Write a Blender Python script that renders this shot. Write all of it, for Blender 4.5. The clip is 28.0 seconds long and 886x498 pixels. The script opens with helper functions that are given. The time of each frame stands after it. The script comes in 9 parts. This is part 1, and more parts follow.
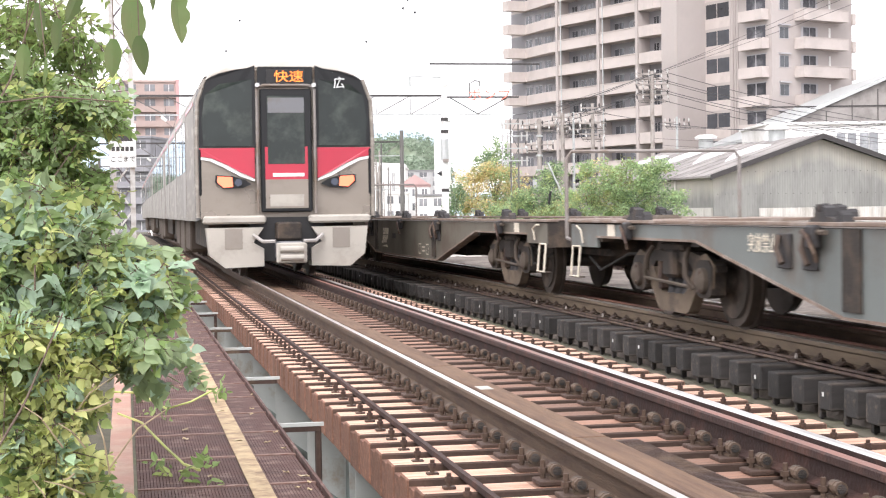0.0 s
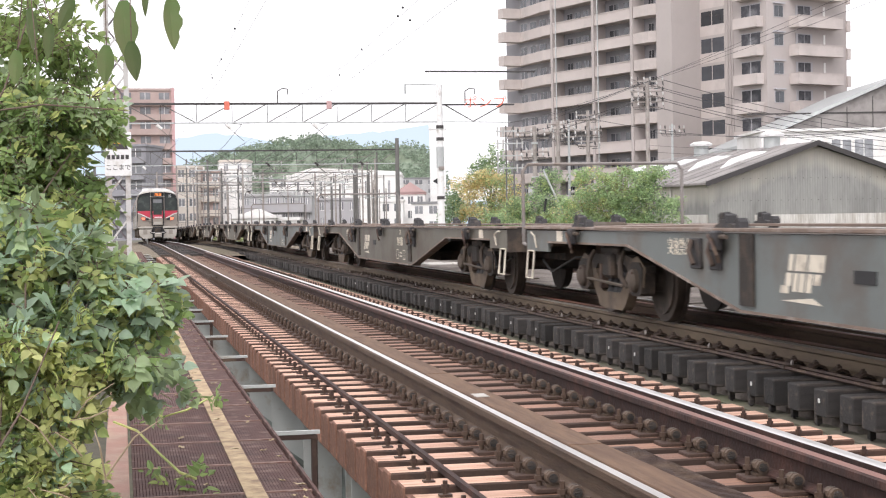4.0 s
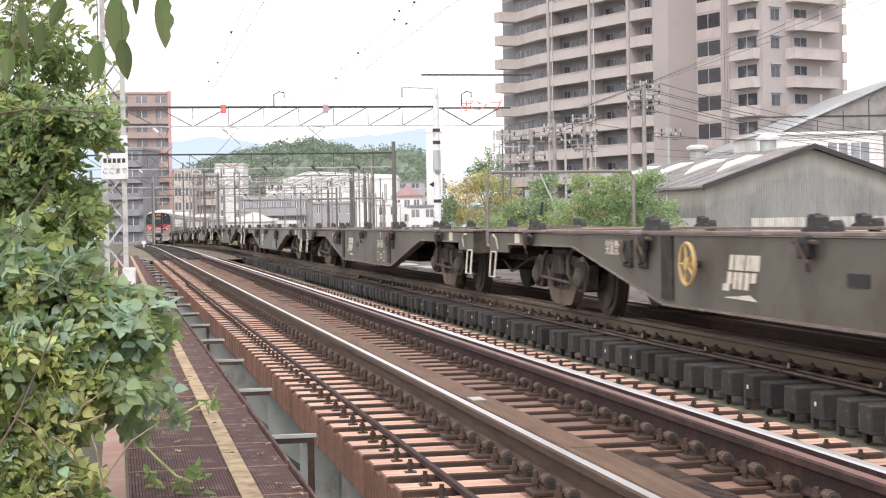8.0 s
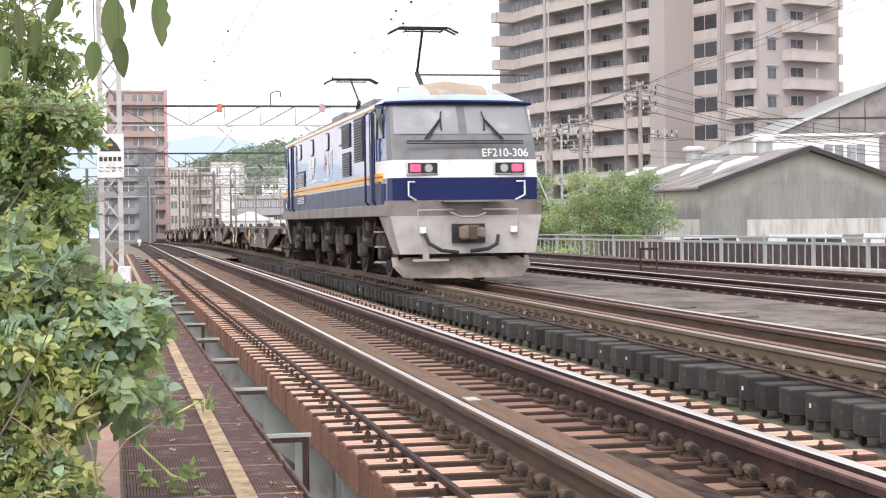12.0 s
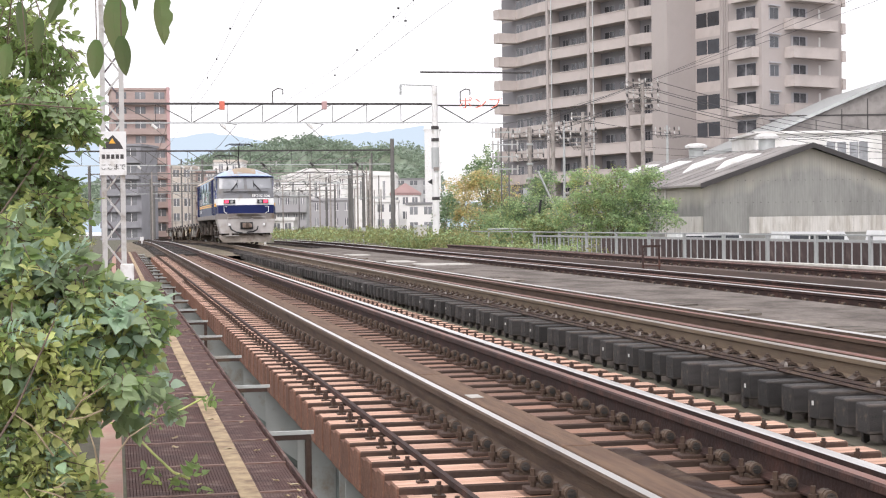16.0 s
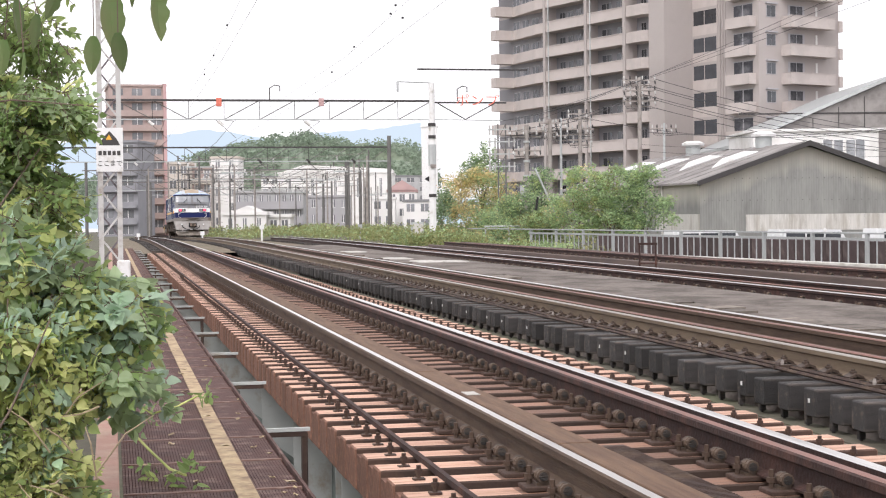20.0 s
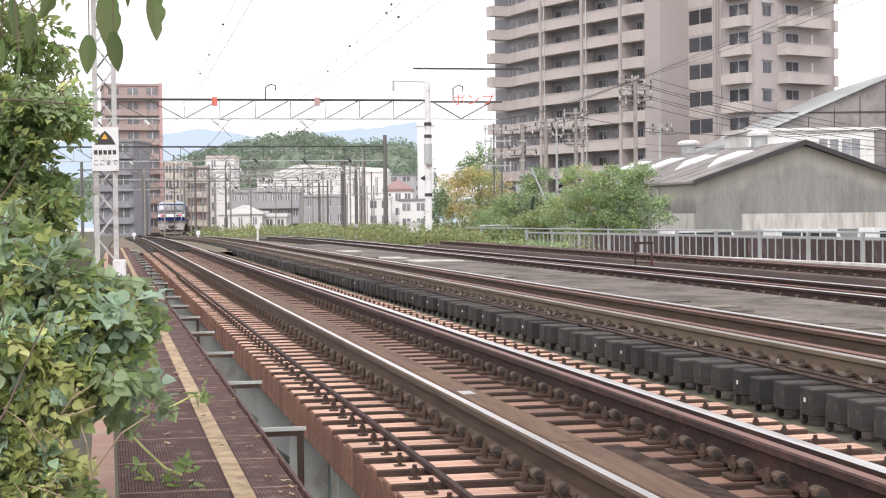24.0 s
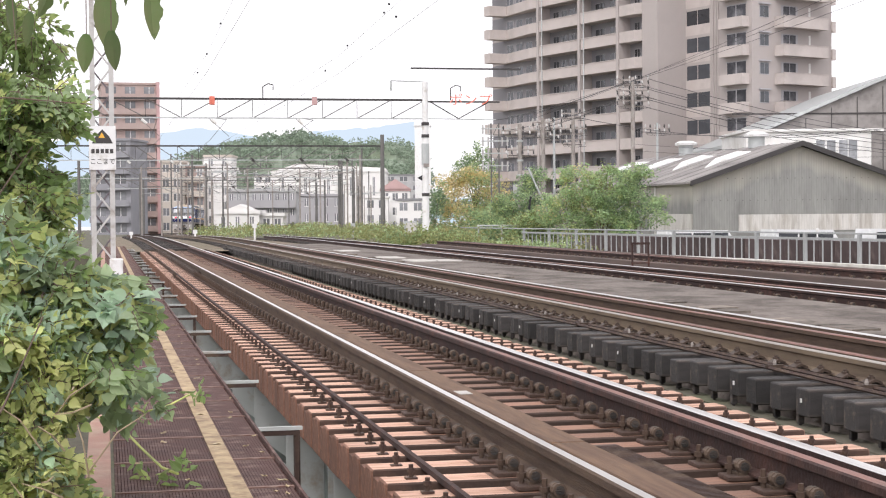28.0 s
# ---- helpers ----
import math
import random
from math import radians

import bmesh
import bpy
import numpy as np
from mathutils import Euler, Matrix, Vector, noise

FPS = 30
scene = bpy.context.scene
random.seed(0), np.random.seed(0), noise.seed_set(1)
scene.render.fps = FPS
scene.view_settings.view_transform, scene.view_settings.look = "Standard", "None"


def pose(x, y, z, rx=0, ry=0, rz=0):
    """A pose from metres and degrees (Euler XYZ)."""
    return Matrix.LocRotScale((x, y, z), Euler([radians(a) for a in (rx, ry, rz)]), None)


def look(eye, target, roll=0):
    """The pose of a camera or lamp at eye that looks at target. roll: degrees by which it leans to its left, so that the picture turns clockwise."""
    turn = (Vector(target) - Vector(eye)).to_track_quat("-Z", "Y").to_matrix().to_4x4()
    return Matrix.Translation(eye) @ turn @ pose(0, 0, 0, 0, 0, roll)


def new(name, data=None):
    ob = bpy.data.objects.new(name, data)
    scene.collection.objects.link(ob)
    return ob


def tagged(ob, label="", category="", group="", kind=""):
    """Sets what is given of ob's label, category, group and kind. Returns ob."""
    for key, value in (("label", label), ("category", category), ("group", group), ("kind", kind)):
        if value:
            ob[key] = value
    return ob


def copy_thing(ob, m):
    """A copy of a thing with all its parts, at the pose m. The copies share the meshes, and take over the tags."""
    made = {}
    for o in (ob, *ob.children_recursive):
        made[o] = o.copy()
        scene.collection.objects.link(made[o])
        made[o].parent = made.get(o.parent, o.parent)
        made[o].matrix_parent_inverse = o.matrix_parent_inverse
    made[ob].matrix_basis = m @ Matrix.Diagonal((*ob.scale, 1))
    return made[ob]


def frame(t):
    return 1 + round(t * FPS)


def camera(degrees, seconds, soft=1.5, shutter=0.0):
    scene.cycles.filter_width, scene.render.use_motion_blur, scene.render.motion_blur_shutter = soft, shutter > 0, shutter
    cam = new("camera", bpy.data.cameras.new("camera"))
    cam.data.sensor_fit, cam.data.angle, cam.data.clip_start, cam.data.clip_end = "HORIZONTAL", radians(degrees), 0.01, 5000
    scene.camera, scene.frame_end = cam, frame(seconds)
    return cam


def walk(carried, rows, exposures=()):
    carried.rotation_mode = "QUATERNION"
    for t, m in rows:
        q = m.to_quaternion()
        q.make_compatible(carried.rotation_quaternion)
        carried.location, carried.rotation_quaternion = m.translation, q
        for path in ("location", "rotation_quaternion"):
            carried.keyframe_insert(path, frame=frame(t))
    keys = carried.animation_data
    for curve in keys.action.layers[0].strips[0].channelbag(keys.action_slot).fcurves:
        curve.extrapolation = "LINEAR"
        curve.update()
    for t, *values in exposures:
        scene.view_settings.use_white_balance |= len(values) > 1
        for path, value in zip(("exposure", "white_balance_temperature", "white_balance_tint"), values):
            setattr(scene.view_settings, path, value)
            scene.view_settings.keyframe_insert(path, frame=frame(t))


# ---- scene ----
cam = camera(31.07, 28.0, soft=1.15, shutter=0.18)
walk(cam, [
    (0, pose(0, 0, 1.064, 88.620, 0, -11.277) @ pose(0, 0, 0, 0, 0, -0.854)),
    (0.5, pose(0, 0, 1.064, 88.673, 0, -11.485) @ pose(0, 0, 0, 0, 0, -1.145)),
    (1, pose(0, 0, 1.064, 88.738, 0, -11.577) @ pose(0, 0, 0, 0, 0, -1.534)),
    (1.5, pose(0, 0, 1.064, 88.760, 0, -11.676) @ pose(0, 0, 0, 0, 0, -1.577)),
    (2, pose(0, 0, 1.064, 88.804, 0, -11.637) @ pose(0, 0, 0, 0, 0, -1.482)),
    (2.5, pose(0, 0, 1.064, 88.828, 0, -11.601) @ pose(0, 0, 0, 0, 0, -1.231)),
    (3, pose(0, 0, 1.064, 88.845, 0, -11.547) @ pose(0, 0, 0, 0, 0, -1.137)),
    (3.5, pose(0, 0, 1.064, 88.882, 0, -11.484) @ pose(0, 0, 0, 0, 0, -1.174)),
    (5.5, pose(0, 0, 1.064, 88.896, 0, -11.337) @ pose(0, 0, 0, 0, 0, -0.129)),
    (6, pose(0, 0, 1.064, 88.887, 0, -11.271) @ pose(0, 0, 0, 0, 0, -0.367)),
    (6.5, pose(0, 0, 1.064, 88.926, 0, -11.298) @ pose(0, 0, 0, 0, 0, -0.624)),
    (7, pose(0, 0, 1.064, 88.969, 0, -11.400) @ pose(0, 0, 0, 0, 0, -0.845)),
    (7.5, pose(0, 0, 1.064, 88.986, 0, -11.513) @ pose(0, 0, 0, 0, 0, -0.915)),
    (8, pose(0, 0, 1.064, 89.006, 0, -11.562) @ pose(0, 0, 0, 0, 0, -1.012)),
    (8.5, pose(0, 0, 1.064, 89.006, 0, -11.597) @ pose(0, 0, 0, 0, 0, -1.007)),
    (9, pose(0, 0, 1.064, 89.012, 0, -11.587) @ pose(0, 0, 0, 0, 0, -0.867)),
    (9.5, pose(0, 0, 1.064, 89.013, 0, -11.543) @ pose(0, 0, 0, 0, 0, -0.877)),
    (10, pose(0, 0, 1.064, 89.052, 0, -11.583) @ pose(0, 0, 0, 0, 0, -1.167)),
    (10.5, pose(0, 0, 1.064, 89.034, 0, -11.691) @ pose(0, 0, 0, 0, 0, -1.027)),
    (11, pose(0, 0, 1.064, 89.018, 0, -11.705) @ pose(0, 0, 0, 0, 0, -0.907)),
    (11.5, pose(0, 0, 1.064, 89.014, 0, -11.729) @ pose(0, 0, 0, 0, 0, -1.027)),
    (12, pose(0, 0, 1.064, 89.005, 0, -11.716) @ pose(0, 0, 0, 0, 0, -0.739)),
    (12.5, pose(0, 0, 1.064, 88.994, 0, -11.655) @ pose(0, 0, 0, 0, 0, -0.641)),
    (14.5, pose(0, 0, 1.064, 88.935, 0, -11.592) @ pose(0, 0, 0, 0, 0, -0.692)),
    (15, pose(0, 0, 1.064, 88.918, 0, -11.607) @ pose(0, 0, 0, 0, 0, -0.807)),
    (15.5, pose(0, 0, 1.064, 88.903, 0, -11.598) @ pose(0, 0, 0, 0, 0, -0.653)),
    (16, pose(0, 0, 1.064, 88.913, 0, -11.627) @ pose(0, 0, 0, 0, 0, -0.767)),
    (16.5, pose(0, 0, 1.064, 88.927, 0, -11.648) @ pose(0, 0, 0, 0, 0, -0.759)),
    (17, pose(0, 0, 1.064, 88.917, 0, -11.671) @ pose(0, 0, 0, 0, 0, -0.857)),
    (17.5, pose(0, 0, 1.064, 88.891, 0, -11.716) @ pose(0, 0, 0, 0, 0, -0.864)),
    (18, pose(0, 0, 1.064, 88.877, 0, -11.711) @ pose(0, 0, 0, 0, 0, -0.707)),
    (18.5, pose(0, 0, 1.064, 88.866, 0, -11.707) @ pose(0, 0, 0, 0, 0, -0.749)),
    (19, pose(0, 0, 1.064, 88.841, 0, -11.718) @ pose(0, 0, 0, 0, 0, -0.641)),
    (19.5, pose(0, 0, 1.064, 88.820, 0, -11.729) @ pose(0, 0, 0, 0, 0, -0.587)),
    (20, pose(0, 0, 1.064, 88.808, 0, -11.744) @ pose(0, 0, 0, 0, 0, -0.650)),
    (20.5, pose(0, 0, 1.064, 88.808, 0, -11.748) @ pose(0, 0, 0, 0, 0, -0.648)),
    (21, pose(0, 0, 1.064, 88.819, 0, -11.763) @ pose(0, 0, 0, 0, 0, -0.861)),
    (21.5, pose(0, 0, 1.064, 88.818, 0, -11.827) @ pose(0, 0, 0, 0, 0, -0.831)),
    (23.5, pose(0, 0, 1.064, 88.793, 0, -11.845) @ pose(0, 0, 0, 0, 0, -0.850)),
    (24, pose(0, 0, 1.064, 88.780, 0, -11.892) @ pose(0, 0, 0, 0, 0, -0.665)),
    (24.5, pose(0, 0, 1.064, 88.776, 0, -11.899) @ pose(0, 0, 0, 0, 0, -0.587)),
    (25, pose(0, 0, 1.064, 88.767, 0, -11.928) @ pose(0, 0, 0, 0, 0, -0.630)),
    (25.5, pose(0, 0, 1.064, 88.745, 0, -11.959) @ pose(0, 0, 0, 0, 0, -0.640)),
    (26, pose(0, 0, 1.064, 88.744, 0, -11.968) @ pose(0, 0, 0, 0, 0, -0.489)),
    (26.5, pose(0, 0, 1.064, 88.756, 0, -11.991) @ pose(0, 0, 0, 0, 0, -0.566)),
    (27, pose(0, 0, 1.064, 88.764, 0, -11.996) @ pose(0, 0, 0, 0, 0, -0.442)),
    (27.5, pose(0, 0, 1.064, 88.775, 0, -11.997) @ pose(0, 0, 0, 0, 0, -0.499)),
    (28, pose(0, 0, 1.064, 88.774, 0, -11.999) @ pose(0, 0, 0, 0, 0, -0.490)),
], exposures=[(t, e, 6500, 14) for t, e in ((0, 0.71), (1, 0.43), (2, 0.31), (3.5, 0.25), (6, 0.22), (9, 0.21), (10.5, 0.37), (11, 0.42), (12, 0.28), (16, 0.1), (19, 0.11), (28, 0.1))])

# ---- light: an overcast afternoon sky and a very soft sun ----
world = bpy.data.worlds.new("overcast_sky")
scene.world = world
world.use_nodes = True
wn = world.node_tree.nodes
wl = world.node_tree.links
sky = wn.new("ShaderNodeTexSky")
sky.sky_type = "NISHITA"
sky.sun_disc = False
sky.sun_elevation = radians(48)
sky.sun_rotation = radians(209)
sky.air_density, sky.dust_density, sky.ozone_density = 1.0, 4.0, 1.0
dull = wn.new("ShaderNodeHueSaturation")
dull.inputs["Saturation"].default_value = 0.12
cloud = wn.new("ShaderNodeMix")
cloud.data_type = "RGBA"
cloud.inputs["Factor"].default_value = 0.6
cloud.inputs["B"].default_value = (11.0, 11.0, 11.2, 1)
wl.new(sky.outputs[0], dull.inputs["Color"])
wl.new(dull.outputs[0], cloud.inputs["A"])
wl.new(cloud.outputs["Result"], wn["Background"].inputs["Color"])
wn["Background"].inputs["Strength"].default_value = 0.15
sun_data = bpy.data.lights.new("sun", "SUN")
sun_data.energy, sun_data.angle, sun_data.color = 1.0, radians(25), (1.0, 0.96, 0.9)
sun = new("sun", sun_data)
sun.matrix_world = look((-25, -45, 55), (0, 0, 0))


# ---- materials ----
def mat(name, color, rough=0.7, metal=0.0, var=0.15, scale=6.0, stain=None, stain_amount=0.0, stain_scale=1.2,
        bump=0.0, bump_scale=40.0, stretch=(1, 1, 1), island=0.0, spec=0.5, coat=0.0):
    """A procedural surface: base colour, two scales of variation, stains of a second colour, fine relief."""
    m = bpy.data.materials.new(name)
    m.use_nodes = True
    n, l = m.node_tree.nodes, m.node_tree.links
    p = n["Principled BSDF"]
    p.inputs["Roughness"].default_value = rough
    p.inputs["Metallic"].default_value = metal
    p.inputs["Specular IOR Level"].default_value = spec
    p.inputs["Coat Weight"].default_value = coat
    co = n.new("ShaderNodeTexCoord")
    mp = n.new("ShaderNodeMapping")
    mp.inputs["Scale"].default_value = stretch
    l.new(co.outputs["Object"], mp.inputs["Vector"])
    base = n.new("ShaderNodeRGB")
    base.outputs[0].default_value = (*color, 1)
    out = base.outputs[0]
    if stain is not None:
        t = n.new("ShaderNodeTexNoise")
        t.inputs["Scale"].default_value = stain_scale
        t.inputs["Detail"].default_value = 8
        t.inputs["Roughness"].default_value = 0.65
        l.new(mp.outputs[0], t.inputs["Vector"])
        r = n.new("ShaderNodeMapRange")
        r.inputs["From Min"].default_value = 0.62 - 0.3 * stain_amount
        r.inputs["From Max"].default_value = 0.78 - 0.3 * stain_amount
        l.new(t.outputs["Fac"], r.inputs["Value"])
        mx = n.new("ShaderNodeMix")
        mx.data_type = "RGBA"
        mx.inputs["B"].default_value = (*stain, 1)
        l.new(r.outputs["Result"], mx.inputs["Factor"])
        l.new(out, mx.inputs["A"])
        out = mx.outputs["Result"]
    if var > 0:
        t = n.new("ShaderNodeTexNoise")
        t.inputs["Scale"].default_value = scale
        t.inputs["Detail"].default_value = 6
        l.new(mp.outputs[0], t.inputs["Vector"])
        r = n.new("ShaderNodeMapRange")
        r.inputs["To Min"].default_value = 1 - 2 * var
        r.inputs["To Max"].default_value = 1 + 2 * var
        l.new(t.outputs["Fac"], r.inputs["Value"])
        val = r.outputs["Result"]
        if island > 0:
            oi = n.new("ShaderNodeObjectInfo")
            ge = n.new("ShaderNodeNewGeometry")
            ad = n.new("ShaderNodeMath")
            l.new(oi.outputs["Random"], ad.inputs[0])
            l.new(ge.outputs["Random Per Island"], ad.inputs[1])
            fr = n.new("ShaderNodeMath")
            fr.operation = "FRACT"
            l.new(ad.outputs[0], fr.inputs[0])
            r2 = n.new("ShaderNodeMapRange")
            r2.inputs["To Min"].default_value = 1 - island
            r2.inputs["To Max"].default_value = 1 + island
            l.new(fr.outputs[0], r2.inputs["Value"])
            mu = n.new("ShaderNodeMath")
            mu.operation = "MULTIPLY"
            l.new(val, mu.inputs[0])
            l.new(r2.outputs["Result"], mu.inputs[1])
            val = mu.outputs[0]
        vm = n.new("ShaderNodeVectorMath")
        vm.operation = "SCALE"
        l.new(out, vm.inputs[0])
        l.new(val, vm.inputs["Scale"])
        out = vm.outputs[0]
        rr = n.new("ShaderNodeMapRange")
        rr.inputs["To Min"].default_value = max(0.03, rough - 0.12)
        rr.inputs["To Max"].default_value = min(1, rough + 0.12)
        l.new(t.outputs["Fac"], rr.inputs["Value"])
        l.new(rr.outputs["Result"], p.inputs["Roughness"])
    l.new(out, p.inputs["Base Color"])
    if bump > 0:
        t = n.new("ShaderNodeTexNoise")
        t.inputs["Scale"].default_value = bump_scale
        t.inputs["Detail"].default_value = 4
        l.new(mp.outputs[0], t.inputs["Vector"])
        b = n.new("ShaderNodeBump")
        b.inputs["Strength"].default_value = bump
        b.inputs["Distance"].default_value = 0.02
        l.new(t.outputs["Fac"], b.inputs["Height"])
        l.new(b.outputs[0], p.inputs["Normal"])
    return m


def leaf_mat(name, color, other, amount=0.3):
    m = mat(name, color, rough=0.58, var=0.26, scale=3.0, stain=other, stain_amount=amount, stain_scale=1.5, island=0.3)
    n, l = m.node_tree.nodes, m.node_tree.links
    p = n["Principled BSDF"]
    tr = n.new("ShaderNodeBsdfTranslucent")
    src = p.inputs["Base Color"].links[0].from_socket
    l.new(src, tr.inputs["Color"])
    ms = n.new("ShaderNodeMixShader")
    ms.inputs[0].default_value = 0.48
    l.new(p.outputs[0], ms.inputs[1])
    l.new(tr.outputs[0], ms.inputs[2])
    l.new(ms.outputs[0], n["Material Output"].inputs["Surface"])
    return m


def glow(name, color, strength):
    m = bpy.data.materials.new(name)
    m.use_nodes = True
    p = m.node_tree.nodes["Principled BSDF"]
    p.inputs["Base Color"].default_value = (*color, 1)
    p.inputs["Emission Color"].default_value = (*color, 1)
    p.inputs["Emission Strength"].default_value = strength
    return m


M = {}
M["rail_head"] = mat("polished_rail_head", (0.68, 0.66, 0.64), 0.34, 1.0, 0.06, 3, stretch=(8, 0.4, 8))
# oily rust, darkened further for the shade on the far rails' webs
M["rail_rust"] = mat("rusty_rail", (0.038, 0.018, 0.015), 0.8, 0.0, 0.25, 9, (0.08, 0.036, 0.027), 0.42, 4, 0.3)
M["rail_brown"] = mat("dusty_brown_rail", (0.095, 0.06, 0.04), 0.8, 0.0, 0.2, 9, (0.06, 0.034, 0.024), 0.45, 4, 0.3, stretch=(4, 0.5, 4))
M["guard"] = mat("reddish_guard_rail", (0.21, 0.09, 0.068), 0.5, 0.0, 0.2, 5, (0.13, 0.065, 0.045), 0.5, 3, 0.2, stretch=(4, 0.4, 4))
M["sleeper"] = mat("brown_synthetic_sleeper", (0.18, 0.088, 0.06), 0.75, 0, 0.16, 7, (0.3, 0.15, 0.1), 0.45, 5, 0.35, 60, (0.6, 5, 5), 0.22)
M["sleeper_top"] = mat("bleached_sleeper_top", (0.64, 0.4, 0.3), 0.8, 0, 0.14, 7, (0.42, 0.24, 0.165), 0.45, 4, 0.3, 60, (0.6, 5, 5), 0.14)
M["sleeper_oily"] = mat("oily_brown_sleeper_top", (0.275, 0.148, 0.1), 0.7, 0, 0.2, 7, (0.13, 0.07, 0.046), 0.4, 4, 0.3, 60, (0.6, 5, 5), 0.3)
# flank tone holds both grime and the shade of the gaps
M["sleeper_flank"] = mat("dirty_shaded_flank", (0.06, 0.036, 0.027), 0.8, 0, 0.2, 7, (0.11, 0.06, 0.042), 0.35, 4, 0.3)
M["sleeper_dark"] = mat("creosoted_timber", (0.034, 0.0305, 0.03), 0.7, 0, 0.3, 7, (0.095, 0.074, 0.06), 0.46, 3, 0.6, 50, (0.7, 5, 5), 0.5)
M["iron"] = mat("dark_oily_iron", (0.06, 0.035, 0.028), 0.7, 0.2, 0.25, 8, (0.12, 0.08, 0.055), 0.5, 5, 0.3)
M["clip"] = mat("rusty_spring_clip", (0.085, 0.058, 0.044), 0.6, 0.2, 0.25, 12, (0.05, 0.035, 0.028), 0.4, 6, 0.2)
M["clip_tan"] = mat("dusty_tan_coil_clip", (0.12, 0.083, 0.06), 0.7, 0.1, 0.3, 14, (0.055, 0.04, 0.032), 0.5, 9, 0.3)
M["plank"] = mat("worn_brown_plank", (0.17, 0.102, 0.064), 0.85, 0, 0.25, 9, (0.12, 0.068, 0.044), 0.55, 3, 0.4, 40, (6, 0.4, 6))
# girder paint, darkened to include the shade under the deck
M["girder"] = mat("greyish_green_painted_steel", (0.17, 0.2, 0.19), 0.6, 0, 0.2, 3, (0.08, 0.08, 0.07), 0.5, 2, 0.2)
M["grating"] = mat("rusty_steel_grating", (0.088, 0.042, 0.036), 0.85, 0, 0.3, 5, (0.2, 0.13, 0.115), 0.35, 6, 0.4)
M["grating_joint"] = mat("pale_rusty_edge", (0.3, 0.2, 0.17), 0.8, 0, 0.25, 12, (0.16, 0.08, 0.06), 0.6, 8)
M["yellow_line"] = mat("faded_yellow_strip", (0.44, 0.33, 0.2), 0.85, 0, 0.2, 14, (0.25, 0.17, 0.11), 0.55, 9, 0.3)
M["beam_red"] = mat("faded_red_oxide_steel", (0.36, 0.2, 0.155), 0.75, 0, 0.15, 5, (0.4, 0.27, 0.2), 0.5, 4, 0.2)
M["concrete"] = mat("weathered_concrete", (0.18, 0.165, 0.15), 0.9, 0, 0.2, 4, (0.095, 0.083, 0.073), 0.5, 1.5, 0.5)
M["bed"] = mat("stained_track_slab", (0.18, 0.153, 0.134), 0.92, 0, 0.32, 16, (0.085, 0.068, 0.057), 0.6, 1.4, 0.8, 26, (1, 0.6, 1))
M["ballast"] = mat("rusty_ballast", (0.2, 0.155, 0.115), 0.95, 0, 0.4, 9, (0.12, 0.12, 0.065), 0.5, 0.8, 0.9, 22)
M["soil"] = mat("dark_soil", (0.11, 0.1, 0.075), 0.95, 0, 0.3, 3, (0.1, 0.11, 0.06), 0.5, 0.6, 0.8, 12)
M["white_paint"] = mat("white_paint", (0.8, 0.8, 0.8), 0.6, 0, 0.06, 6, (0.55, 0.53, 0.5), 0.3, 3)
M["dark_pole"] = mat("dark_steel_pole", (0.15, 0.145, 0.14), 0.7, 0, 0.2, 3)
M["conc_pole"] = mat("grey_concrete_pole", (0.36, 0.33, 0.31), 0.9, 0, 0.15, 3, (0.25, 0.22, 0.2), 0.5, 2)
M["galv"] = mat("galvanised_steel", (0.5, 0.52, 0.52), 0.5, 0.6, 0.12, 4)
M["wire"] = mat("dark_wire", (0.08, 0.08, 0.085), 0.6, 0.3, 0.1)
M["red_mark"] = mat("red_insulator", (0.75, 0.2, 0.14), 0.6, 0, 0.15)
M["insulator"] = mat("grey_glazed_insulator", (0.48, 0.47, 0.46), 0.35, 0, 0.12)
M["rail_khaki"] = mat("khaki_dusty_rail", (0.175, 0.128, 0.085), 0.75, 0, 0.15, 6, (0.115, 0.082, 0.058), 0.5, 3, 0.2, stretch=(4, 0.5, 4))
M["rail_dull"] = mat("dull_worn_rail_head", (0.36, 0.325, 0.285), 0.42, 0.6, 0.12, 3, stretch=(8, 0.4, 8))
M["edge_beam"] = mat("brown_grey_edge_beam", (0.13, 0.092, 0.078), 0.75, 0, 0.2, 4, (0.085, 0.065, 0.058), 0.5, 2, 0.2, stretch=(4, 0.4, 4))
M["porcelain"] = mat("white_porcelain", (0.75, 0.74, 0.72), 0.3, 0, 0.08)


